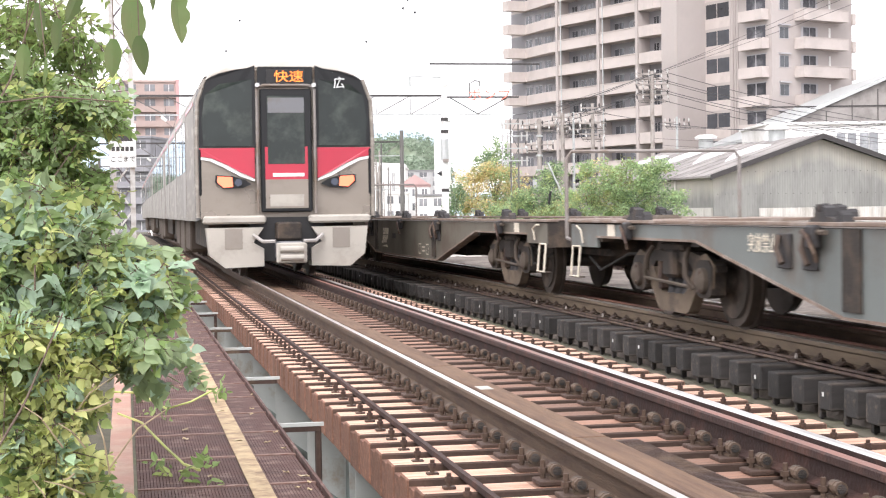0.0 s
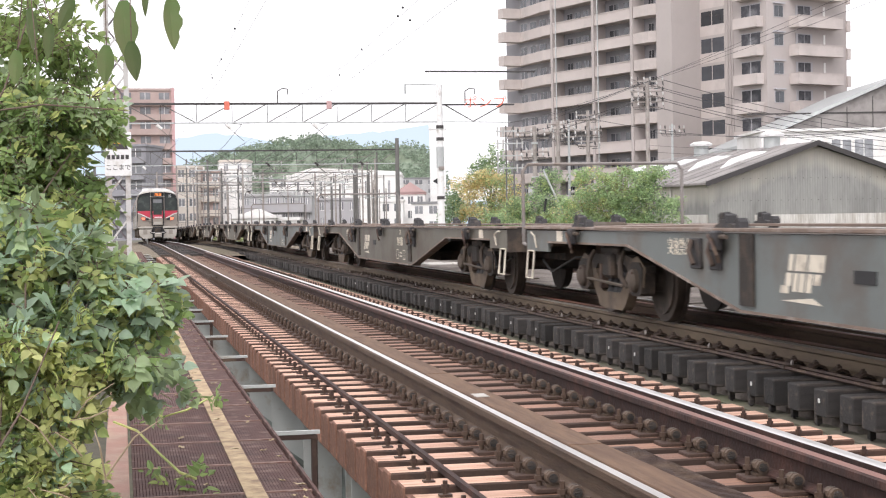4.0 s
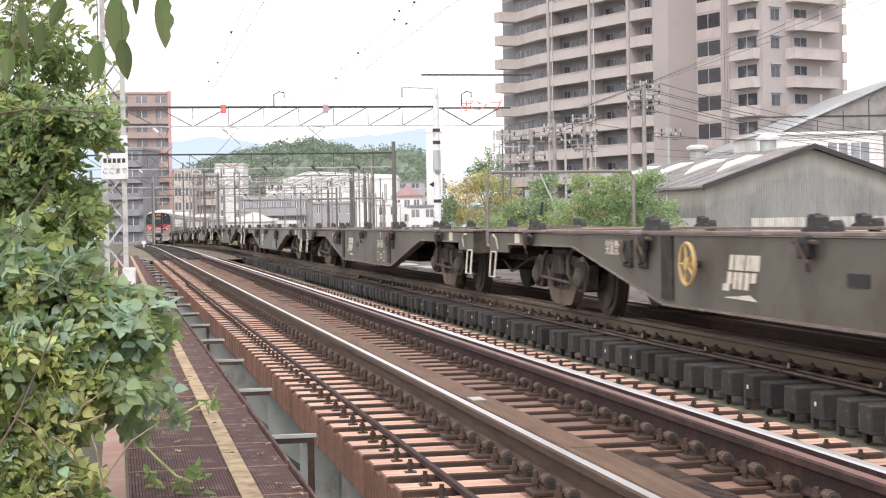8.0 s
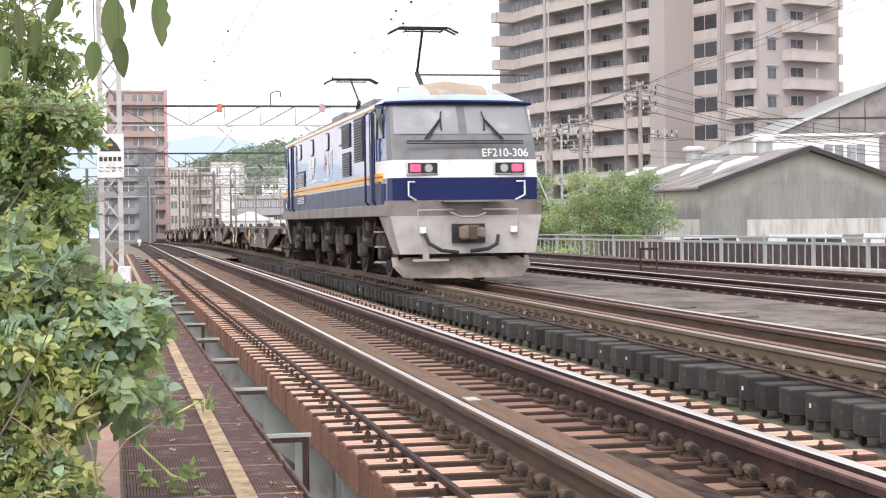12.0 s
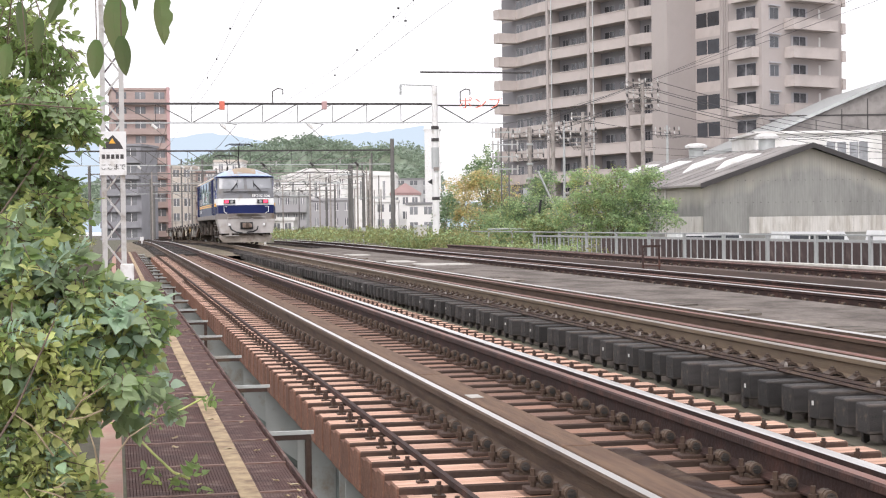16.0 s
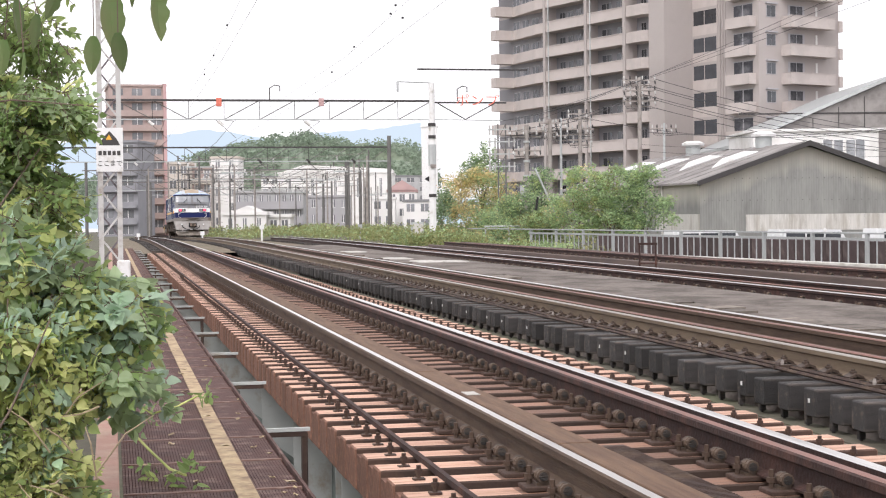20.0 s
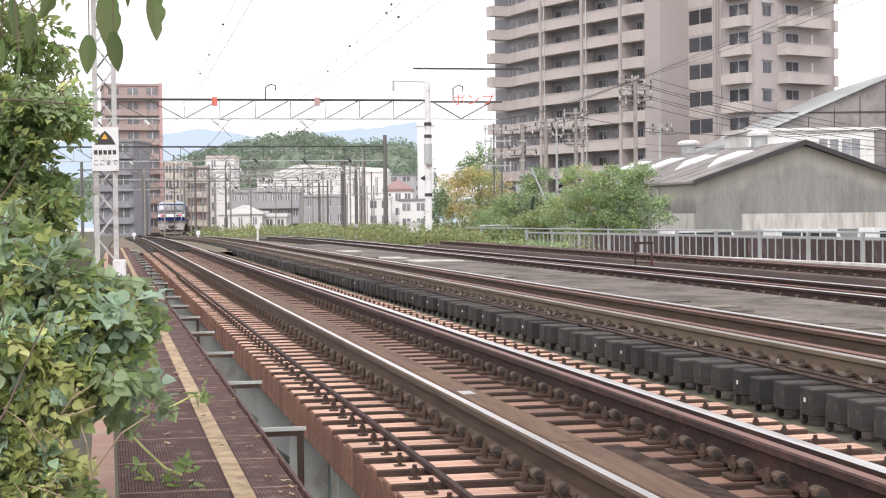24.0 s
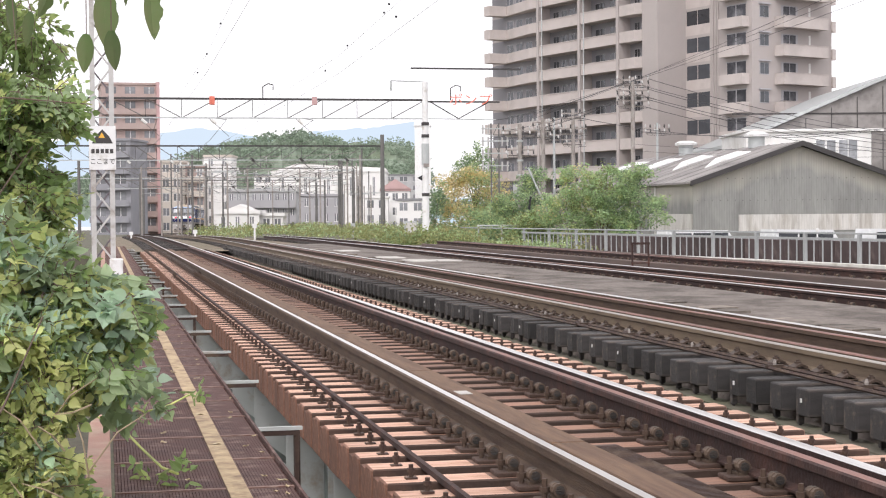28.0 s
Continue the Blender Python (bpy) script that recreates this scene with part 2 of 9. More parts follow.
# ---- mesh helpers ----
class Geo:
    """Collects faces for one mesh."""

    def __init__(self):
        self.v, self.f, self.m = [], [], []

    def add(self, verts, faces, m=0):
        o = len(self.v)
        self.v += [tuple(p) for p in verts]
        self.f += [tuple(o + i for i in f) for f in faces]
        self.m += [m] * len(faces)
        return self

    def box(self, x0, x1, y0, y1, z0, z1, m=0, turn=None, bevel=0.0):
        b = bevel
        if b <= 0:
            vs = [(x, y, z) for z in (z0, z1) for x, y in ((x0, y0), (x1, y0), (x1, y1), (x0, y1))]
            fs = [(3, 2, 1, 0), (4, 5, 6, 7), (0, 1, 5, 4), (1, 2, 6, 5), (2, 3, 7, 6), (3, 0, 4, 7)]
        else:
            rings = ((z0, b), (z0 + b, 0), (z1 - b, 0), (z1, b))
            vs, fs = [], []
            for z, i in rings:
                a, c = (b * 1.0 if i == 0 else b * 1.7), i
                vs += [(x0 + c + a - c, y0 + c, z), (x1 - a, y0 + c, z), (x1 - c, y0 + a, z), (x1 - c, y1 - a, z),
                       (x1 - a, y1 - c, z), (x0 + a, y1 - c, z), (x0 + c, y1 - a, z), (x0 + c, y0 + a, z)]
            for k in range(3):
                for i in range(8):
                    j = (i + 1) % 8
                    fs.append((8 * k + i, 8 * k + j, 8 * k + 8 + j, 8 * k + 8 + i))
            fs.append(tuple(range(7, -1, -1)))
            fs.append(tuple(range(24, 32)))
        if turn is not None:
            vs = [tuple(turn @ Vector(p)) for p in vs]
        return self.add(vs, fs, m)

    def prism(self, outline, y0, y1, m=0, axis="y", turn=None):
        """An outline of (a, b) pairs, pushed along an axis: y gives (a, ., b), x gives (., a, b), z gives (a, b, .)."""
        k = len(outline)
        put = {"y": lambda a, b, d: (a, d, b), "x": lambda a, b, d: (d, a, b), "z": lambda a, b, d: (a, b, d)}[axis]
        vs = [put(a, b, y0) for a, b in outline] + [put(a, b, y1) for a, b in outline]
        fs = [tuple(range(k)), tuple(range(2 * k - 1, k - 1, -1))]
        fs += [(i, i + k, (i + 1) % k + k, (i + 1) % k) for i in range(k)]
        if turn is not None:
            vs = [tuple(turn @ Vector(p)) for p in vs]
        return self.add(vs, fs, m)

    def tube(self, points, r, n=6, m=0, cap=True):
        pts = [Vector(p) for p in points]
        rs = r if isinstance(r, (list, tuple)) else [r] * len(pts)
        vs, fs = [], []
        side = None
        for i, p in enumerate(pts):
            d = (pts[min(i + 1, len(pts) - 1)] - pts[max(i - 1, 0)]).normalized()
            if side is None:
                side = d.orthogonal().normalized()
            side = (side - d * side.dot(d))
            side = side.normalized() if side.length > 1e-6 else d.orthogonal().normalized()
            up = d.cross(side)
            for k in range(n):
                a = 2 * math.pi * k / n
                vs.append(p + (side * math.cos(a) + up * math.sin(a)) * rs[i])
        for i in range(len(pts) - 1):
            for k in range(n):
                j = (k + 1) % n
                fs.append((i * n + k, i * n + j, (i + 1) * n + j, (i + 1) * n + k))
        if cap:
            fs.append(tuple(range(n - 1, -1, -1)))
            fs.append(tuple((len(pts) - 1) * n + k for k in range(n)))
        return self.add(vs, fs, m)

    def grid(self, rows, m=0):
        """A sheet through rows of points."""
        w = len(rows[0])
        vs = [p for r in rows for p in r]
        fs = [(i * w + j, i * w + j + 1, (i + 1) * w + j + 1, (i + 1) * w + j) for i in range(len(rows) - 1) for j in range(w - 1)]
        return self.add(vs, fs, m)

    def disc(self, c, axis, r, n=16, m=0, thick=0.1):
        a = Vector(axis).normalized()
        p = Vector(c)
        return self.tube([p - a * thick / 2, p + a * thick / 2], r, n, m)


def mesh_of(name, geo, materials, smooth=False):
    me = bpy.data.meshes.new(name)
    me.from_pydata(geo.v, [], geo.f)
    for x in (materials if isinstance(materials, (list, tuple)) else [materials]):
        me.materials.append(x)
    if any(geo.m):
        me.polygons.foreach_set("material_index", geo.m)
    if smooth:
        me.polygons.foreach_set("use_smooth", [True] * len(me.polygons))
        me.set_sharp_from_angle(angle=radians(38))
    me.update()
    return me


def part(name, geo, material, parent=None, label="", smooth=False, at=None):
    ob = new(name, mesh_of(name, geo, material, smooth) if isinstance(geo, Geo) else geo)
    if parent is not None:
        ob.parent = parent
    if at is not None:
        ob.matrix_basis = at
    if label:
        ob["label"] = label
    return ob


def thing(name, label, category, at=None, group="", kind=""):
    ob = new(name)
    ob.empty_display_size = 0.3
    if at is not None:
        ob.matrix_basis = at
    return tagged(ob, label, category, group, kind)


def track_shift(y):
    """How far the line has swung to the right, and how far it has dropped, at a distance along it."""
    d = max(0.0, min(y, 230.0) - 140.0)
    dx = 1.14e-3 * d * d + max(0.0, y - 230.0) * 0.205
    e = max(0.0, min(y, 102.0) - 70.0)
    return dx, -1.3e-4 * e * e - max(0.0, y - 102.0) * 0.0083


def on_track(x, y, z=0.0):
    dx, dz = track_shift(y)
    return Vector((x + dx, y, z + dz))


def track_pose(x, y, z=0.0):
    a, b = on_track(x, y - 3, z), on_track(x, y + 3, z)
    d = b - a
    return Matrix.Translation(on_track(x, y, z)) @ pose(0, 0, 0, 0, 0, math.degrees(-math.atan2(d.x, d.y))) @ pose(0, 0, 0, math.degrees(math.atan2(d.z, d.y)))


STATIONS = [-12 + 6 * i for i in range(18)] + [100 + 8 * i for i in range(30)]

# ---- ground: one sheet, falling away under the open bridge deck, with a road beside the line ----
BRIDGE_END = 61.0


def ground_z(x, y):
    far = track_shift(y)[1]
    z = -0.42 + far * 0.9
    if y < BRIDGE_END - 1 and x < 4.6:
        z = -3.6
    if x > 14.5:
        z = min(z, -0.42 - 0.5 * min(1, (x - 14.5) / 6))
    if x > 28.5 and y < 90:
        z = -1.7
    if y > 62:
        bank = max(0, min(1, (x - 8 - track_shift(y)[0]) / 5)) * max(0, min(1, (y - 70) / 50))
        z += 0.35 * bank
    if x < -3 and y > 60:
        z += 0.3
    return z


gx = [-4200, -900, -260, -90, -40, -18, -8, -4, -2, 0, 1.5, 3, 4.59, 4.61, 6, 8, 10, 12, 14, 16, 19, 22, 25, 28.4, 28.6, 33, 40, 52, 70, 110, 240, 700, 4200]
gy = [-60, -30, -12, -4, 2, 10, 20, 30, 40, 50, 58, 59.9, 60.1, 66, 74, 84, 96, 108, 120, 132, 146, 160, 176, 192, 210, 230, 255, 285, 330, 400, 520, 800, 1600, 4700]
g = Geo().grid([[(x, y, ground_z(x, y)) for x in gx] for y in gy])
tagged(part("ground", g, M["soil"]), "dark soil and weeds under and beside the railway", "ground", kind="structure")

# concrete bed of the two through tracks, and the slab walkway between them
g = Geo()
g.grid([[on_track(x, y, z) for x, z in ((4.62, -0.44), (4.8, -0.44), (4.84, -0.36), (7.0, -0.36), (7.02, -0.1), (9.0, -0.09), (9.02, -0.3), (11.4, -0.3), (11.42, -0.2), (14.3, -0.2), (14.4, -0.6))] for y in STATIONS if y < 68])
tagged(part("track_bed", g, [M["bed"]]), "stained concrete track bed with a raised slab between the tracks", "track bed", kind="structure")
g = Geo()
g.grid([[on_track(x, y, z) for x, z in ((-0.6, -0.7), (0.7, -0.24), (11.6, -0.24), (13.6, -0.6))] for y in [61.0] + [s for s in STATIONS if s > 61]])
tagged(part("ballast_bed", g, M["ballast"]), "rust-brown ballast under the tracks beyond the bridge", "ballast", kind="structure")


# pale concrete lids on the slab
M["lid"] = mat("pale_concrete_lid", (0.52, 0.5, 0.47), 0.85, 0, 0.12, 6, (0.35, 0.32, 0.28), 0.4, 4, 0.3)
for x0, x1, y0, n in ((7.5, 8.1, 51.0, 4), (7.25, 7.95, 42.1, 3), (7.5, 8.1, 38.9, 3), (8.14, 8.7, 38.7, 3)):
    for i in range(n):
        lid = part("slab_lid", Geo().box(x0, x1, y0 + 0.5 * i, y0 + 0.5 * i + 0.475, -0.16, -0.075 + random.uniform(-0.008, 0.008), bevel=0.01), M["lid"])
        tagged(lid, "pale concrete lid on the slab beside the track", "lid", "slab lids", "structure")


# broken blocks along the slab's edge beside the rail
M["slab_stone"] = mat("broken_slab_stone", (0.2, 0.17, 0.145), 0.95, 0, 0.3, 9, (0.07, 0.058, 0.048), 0.55, 2.5, 0.7, 24, island=0.35)
kerb = thing("slab_edge", "row of broken dark concrete blocks along the slab", "kerb", kind="structure")
re_ = np.random.RandomState(19)
yy = 12.0
while yy < 60:
    ln = float(re_.uniform(0.35, 1.3))
    x0 = 6.93 + float(re_.uniform(-0.05, 0.06))
    zt = -0.085 + float(re_.uniform(-0.05, 0.02))
    g = Geo().prism([(x0, -0.36), (x0 + 0.03, zt - 0.05), (x0 + 0.09, zt), (x0 + 0.3 + float(re_.uniform(0, 0.15)), zt + 0.005), (x0 + 0.36, -0.36)], yy, yy + ln - 0.015)
    part("block", g, M["slab_stone"], kerb)
    yy += ln + (0.1 if re_.uniform() > 0.85 else 0.0)


# ---- rails ----
def rail_geo(x, z_top, y0, y1, step=None, head=0.065, high=0.153, foot=0.127):
    """A flat-bottomed rail following the line; slot 1 is the running surface."""
    hh, w, ft = head / 2, 0.008, foot / 2
    prof = [(-hh + 0.011, z_top), (hh - 0.011, z_top), (hh, z_top - 0.008), (hh, z_top - 0.04), (w, z_top - 0.055),
            (w, z_top - high + 0.025), (ft, z_top - high + 0.01), (ft, z_top - high), (-ft, z_top - high),
            (-ft, z_top - high + 0.01), (-w, z_top - high + 0.025), (-w, z_top - 0.055), (-hh, z_top - 0.04), (-hh, z_top - 0.008)]
    ys = [y0] + [s for s in STATIONS if y0 < s < y1] + [y1]
    g = Geo()
    k = len(prof)
    vs = [on_track(x + a, y, b) for y in ys for a, b in prof]
    fs, ms = [], []
    for i in range(len(ys) - 1):
        for j in range(k):
            fs.append((i * k + j, (i + 1) * k + j, (i + 1) * k + (j + 1) % k, i * k + (j + 1) % k))
            ms.append(1 if j == 0 or (j == 13 and x > 3) else 0)
    g.v, g.f, g.m = vs, fs, ms
    g.f += [tuple(range(k)), tuple(range(len(vs) - 1, len(vs) - k - 1, -1))]
    g.m += [0, 0]
    return g


G = 1.067 / 2 + 0.032
TRACKS = ((2.55, 0.0), (5.9, 0.0), (10.05, -0.02))
for c, z in TRACKS:
    for s in (-1, 1):
        pair = [M["rail_khaki"], M["rail_dull"]] if c == 5.9 and s < 0 else [M["rail_brown"] if (c < 5 and s < 0) or c == 5.9 else M["rail_rust"], M["rail_head"]]
        tagged(part("rail", rail_geo(c + s * G, z, -12, 330 if c < 10 else 97), pair, smooth=False),
               "long rusty running rail with a polished head", "rail", "running rails", "structure")
# inner guard rail beside the far running rail, and the check rails of the other two tracks
tagged(part("guard_rail", rail_geo(2.55 + G - 0.15, 0.0, -12, 58, head=0.075), [M["rail_rust"], M["guard"]]), "reddish rusty guard rail inside the running rail", "guard rail", kind="structure")
for x in (5.9 - G + 0.2, 5.9 + G - 0.2, 10.05 - G + 0.2):
    tagged(part("guard_rail", rail_geo(x, -0.01, -12, 62), [M["rail_brown"], M["guard"]]), "rusty guard rail inside the running rail", "guard rail", kind="structure")
# angle irons that tie the sleeper ends of the bridge
g = Geo().box(1.50, 1.512, -12, 60, -0.175, -0.145).box(1.515, 1.55, -12, 60, -0.175, -0.163)
tagged(part("tie_angle", g, M["rail_rust"]), "dark iron angle bolted along the sleeper ends", "angle iron", kind="structure")
g = Geo().box(3.42, 3.435, -12, 60, -0.175, -0.11).box(3.435, 3.5, -12, 60, -0.175, -0.163)
tagged(part("tie_angle", g, M["rail_rust"]), "dark iron angle bolted along the sleeper ends", "angle iron", kind="structure")
PLANK_X = 2.46
# plank walk in the middle of the track
g = Geo()
for i in range(-3, 15):
    g.box(2.27, PLANK_X, i * 4.0 + 0.01, i * 4.0 + 3.985, -0.174, -0.13, bevel=0.006)
tagged(part("walk_plank", g, M["plank"]), "worn brown plank laid between the rails", "plank", kind="structure")

M["girder_pale"] = mat("pale_weathered_paint", (0.46, 0.48, 0.47), 0.6, 0, 0.12, 4, (0.35, 0.3, 0.25), 0.3, 5)
# ribbed steel plate beside the plank, at the near end
g = Geo().box(PLANK_X + 0.005, PLANK_X + 0.16, -6, 8.0, -0.174, -0.15)
for i in range(215):
    g.box(PLANK_X + 0.01, PLANK_X + 0.155, 1.5 + 0.03 * i, 1.512 + 0.03 * i, -0.15, -0.146)
tagged(part("ribbed_plate", g, M["iron"]), "dark ribbed steel plate beside the plank", "plate", kind="structure")

# girders and bracing below the bridge deck
bridge = thing("girder_bridge", "greyish green steel girder bridge under the near track", "bridge", kind="structure")
for x in (1.72, 3.38):
    g = Geo().box(x - 0.01, x + 0.01, -12, 60, -1.6, -0.42).box(x - 0.16, x + 0.16, -12, 60, -0.42, -0.4).box(x - 0.16, x + 0.16, -12, 60, -1.62, -1.6)
    girder = part("main_girder", g, M["girder"], bridge)
    for i in range(54):
        part("stiffener", Geo().box(x - 0.16, x - 0.012, -12 + 1.3 * i, -11.98 + 1.3 * i, -1.6, -0.43), M["girder_pale"], girder, "pale painted web stiffener")
for i in range(-7, 21):
    y = 8.93 + 2.6 * i
    br = part("walkway_bracket", Geo().box(0.1, 1.08, y, y + 0.03, -0.14, -0.12), M["girder_pale"], bridge, "pale painted walkway bracket")
    # dark strip in place of the shadow line under the bracket
    part("bracket_web", Geo().box(0.1, 1.06, y + 0.004, y + 0.02, -0.17, -0.143), M["iron"], br, "dark strip put in for the shade under the bracket")
    part("bracket_strut", Geo().tube([(0.3, y + 0.05, -0.16), (1.68, y + 0.05, -1.2)], 0.03, 5), M["girder"], br)
    part("gusset", Geo().box(1.34, 1.62, y + 0.6, y + 0.62, -1.25, -0.45), M["girder_pale"], br)
    if i % 4 == 0:
        part("bracket_hanger", Geo().tube([(1.05, y + 0.03, -0.15), (1.05, y + 0.03, -0.62)], 0.02, 5), M["iron"], br)
for i in range(24):
    y = -10.6 + 3.0 * i
    part("cross_frame", Geo().box(1.73, 3.37, y, y + 0.06, -0.6, -0.52).box(1.73, 3.37, y, y + 0.06, -1.58, -1.5).tube([(1.73, y + 0.03, -0.55), (3.37, y + 0.03, -1.55)], 0.04, 4), M["girder"], bridge)
for y in (-8, 14.5, 37, 59):
    g = Geo().box(0.2, 4.4, y - 0.6, y + 0.6, -3.6, -1.62, bevel=0.03)
    part("pier", g, M["concrete"], bridge)

# ---- walkway beside the near track ----
walkway = thing("walkway", "rusty steel grating walkway with a faded yellow line", "walkway", kind="structure")
part("edge_channel", Geo().box(-0.085, 0.015, -10, 60, -0.02, 0.03, bevel=0.004), M["beam_red"], walkway, "faded red oxide steel channel")
part("edge_angle", Geo().box(0.725, 0.737, -10, 60, -0.12, 0.012).box(0.68, 0.725, -10, 60, -0.05, -0.04), M["grating"], walkway)
part("yellow_line", Geo().box(0.455, 0.535, -10, 59, 0.0045, 0.008), M["yellow_line"], walkway, "worn yellow safety line")


def grating_panel():
    g = Geo()
    n = 54
    for i in range(n):
        x = 0.03 + i * (0.69 - 0.02) / (n - 1)
        g.box(x, x + 0.0102, 0.012, 0.738, -0.045, 0.0)
    for y in (0.0, 0.74):
        g.box(0.03, 0.72, y - 0.004, y + 0.008, -0.035, 0.004, 1)
    for k in range(1, 12):
        g.box(0.03, 0.72, k * 0.06, k * 0.06 + 0.008, -0.03, -0.001)
    return mesh_of("grating", g, [M["grating"], M["grating_joint"]])


panel = grating_panel()
for i in range(92):
    part("grating", panel, None, walkway, at=pose(0, -9.6 + 0.755 * i, 0))

# ---- sleepers of the near track with clips and hook bolts ----
deck = thing("sleeper_deck", "brown synthetic bridge sleepers with rusty rail clips", "sleepers", kind="structure")
PITCH = 0.39
sg = Geo().box(-1.175, 1.45, -0.1, 0.1, -0.40, -0.175, bevel=0.008)
sg.f.pop()
sg.m.pop()
# front and back faces get the flank tone with its painted gap shade
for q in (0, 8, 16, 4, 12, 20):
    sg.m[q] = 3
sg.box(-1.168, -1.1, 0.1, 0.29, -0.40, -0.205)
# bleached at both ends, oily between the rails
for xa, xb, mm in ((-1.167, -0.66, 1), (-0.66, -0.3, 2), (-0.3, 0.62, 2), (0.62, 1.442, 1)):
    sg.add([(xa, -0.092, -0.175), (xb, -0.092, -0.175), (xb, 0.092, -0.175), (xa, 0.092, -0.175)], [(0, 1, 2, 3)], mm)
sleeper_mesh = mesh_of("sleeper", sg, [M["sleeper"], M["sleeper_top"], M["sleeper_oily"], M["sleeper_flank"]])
bolt_geo = Geo().box(-0.028, 0.028, -0.024, 0.024, -0.175, -0.165).tube([(0, 0, -0.17), (0, 0, -0.105)], 0.011, 6).tube([(0, 0, -0.142), (0, 0, -0.122)], 0.018, 6)
bolt_mesh = mesh_of("hook_bolt", bolt_geo, M["iron"])


def fastening_geo():
    """Base plate under the rail with one fat coiled clip and its bolt on each side."""
    g = Geo().box(-0.19, 0.19, -0.075, 0.075, -0.175, -0.153, 1, bevel=0.004)
    for s in (-1, 1):
        x = s * 0.102
        # fat coil lying along the rail: bands round a dark bore
        for y0, y1, r in ((-0.045, -0.022, 0.031), (-0.018, 0.006, 0.033), (0.01, 0.034, 0.03)):
            g.tube([(x, y0, -0.112), (x, y1, -0.112)], r, 10)
        g.disc((x, -0.047, -0.112), (0, 1, 0), 0.021, 8, 3, 0.006)
        g.box(x - 0.03, x + 0.03, -0.04, 0.04, -0.153, -0.14)
        g.tube([(s * 0.152, 0.02, -0.153), (s * 0.152, 0.02, -0.07)], 0.012, 6, 2)
        g.tube([(s * 0.152, 0.02, -0.128), (s * 0.152, 0.02, -0.105)], 0.022, 6, 2)
    return g


fast_mesh = mesh_of("rail_fastening", fastening_geo(), [M["clip_tan"], M["sleeper_flank"], M["iron"], M["sleeper_dark"]])


def low_fastening():
    """Low splayed clip plates of the timber sleepers: a foot plate, two leaf clips and their bolts."""
    g = Geo().box(-0.2, 0.2, -0.07, 0.07, -0.118, -0.106, bevel=0.003)
    for s in (-1, 1):
        g.prism([(s * 0.062, -0.108), (s * 0.075, -0.085), (s * 0.13, -0.066), (s * 0.185, -0.092), (s * 0.18, -0.106), (s * 0.13, -0.086)], -0.055, 0.055)
        g.tube([(s * 0.13, 0, -0.106), (s * 0.13, 0, -0.04)], 0.014, 6).tube([(s * 0.13, 0, -0.07), (s * 0.13, 0, -0.054)], 0.026, 6)
    return g


low_mesh = mesh_of("rail_fastening", low_fastening(), M["clip"])
first = 4.6
near_n = 140
for i in range(near_n):
    y = first + i * PITCH
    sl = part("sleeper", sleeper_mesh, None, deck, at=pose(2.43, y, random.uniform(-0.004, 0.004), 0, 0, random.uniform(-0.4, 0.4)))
    if i < 75:
        for s in (-1, 1):
            part("rail_fastening", fast_mesh, None, deck, at=pose(2.55 + s * G - 0.13 * (s > 0), y, 0))
        part("hook_bolt", bolt_mesh, None, deck, at=pose(1.395, y, 0))
        part("hook_bolt", bolt_mesh, None, deck, at=pose(3.6, y, 0))
g = Geo()
for i in range(75, near_n):
    y = first + i * PITCH
    for s in (-1, 1):
        g.box(2.55 + s * G - 0.15, 2.55 + s * G + 0.15, y - 0.07, y + 0.07, -0.175, -0.09)
    g.box(1.43, 1.47, y - 0.02, y + 0.02, -0.175, -0.11).box(3.58, 3.62, y - 0.02, y + 0.02, -0.175, -0.11)
tagged(part("far_fastenings", g, M["clip"], deck), "rusty rail fastenings further along", kind="stuff")

M["ledge"] = mat("dirty_olive_ledge", (0.15, 0.13, 0.095), 0.9, 0, 0.25, 9, (0.07, 0.06, 0.045), 0.5, 3, 0.4, 30)
# oily boards on the ledge below the ends of the dark sleepers
tagged(part("ledge_board", Geo().box(3.97, 4.8, -12, 60, -0.46, -0.43), M["ledge"]), "dirty brown board on the ledge below the sleepers", "board", kind="structure")
# ---- sleepers of the second and third track ----
deck2 = thing("dark_sleeper_deck", "black creosoted timber sleepers under the freight track", "sleepers", kind="structure")
dark_mesh = mesh_of("timber_sleeper", Geo().box(-1.22, 1.4, -0.1, 0.1, -0.34, -0.15, bevel=0.008), M["sleeper_dark"])
stub_mesh = mesh_of("hook_stub", Geo().box(-0.022, 0.022, -0.022, 0.022, -0.41, -0.26, bevel=0.004).tube([(0, 0, -0.43), (0, 0, -0.36)], 0.012, 6), M["sleeper_dark"])
plate_mesh = mesh_of("sleeper_plate", Geo().box(-1.226, -1.22, -0.016, 0.008, -0.25, -0.22), M["porcelain"])
for i in range(150):
    y = 5.0 + i * 0.4
    part("timber_sleeper", dark_mesh, None, deck2, at=pose(5.9 + random.uniform(-0.035, 0.02), y + random.uniform(-0.015, 0.015), random.uniform(-0.016, 0.01), 0, 0, random.uniform(-1.3, 1.3)))
    if i < 90:
        part("hook_stub", stub_mesh, None, deck2, at=pose(4.72, y + 0.1, 0))
    if i < 70 and i % 3:
        part("tag_plate", plate_mesh, None, deck2, "small pale tag on the sleeper end", at=pose(5.9, y, 0))
    if i < 75:
        for s in (-1, 1):
            part("rail_fastening", low_mesh, None, deck2, at=pose(5.9 + s * G, y, -0.032))
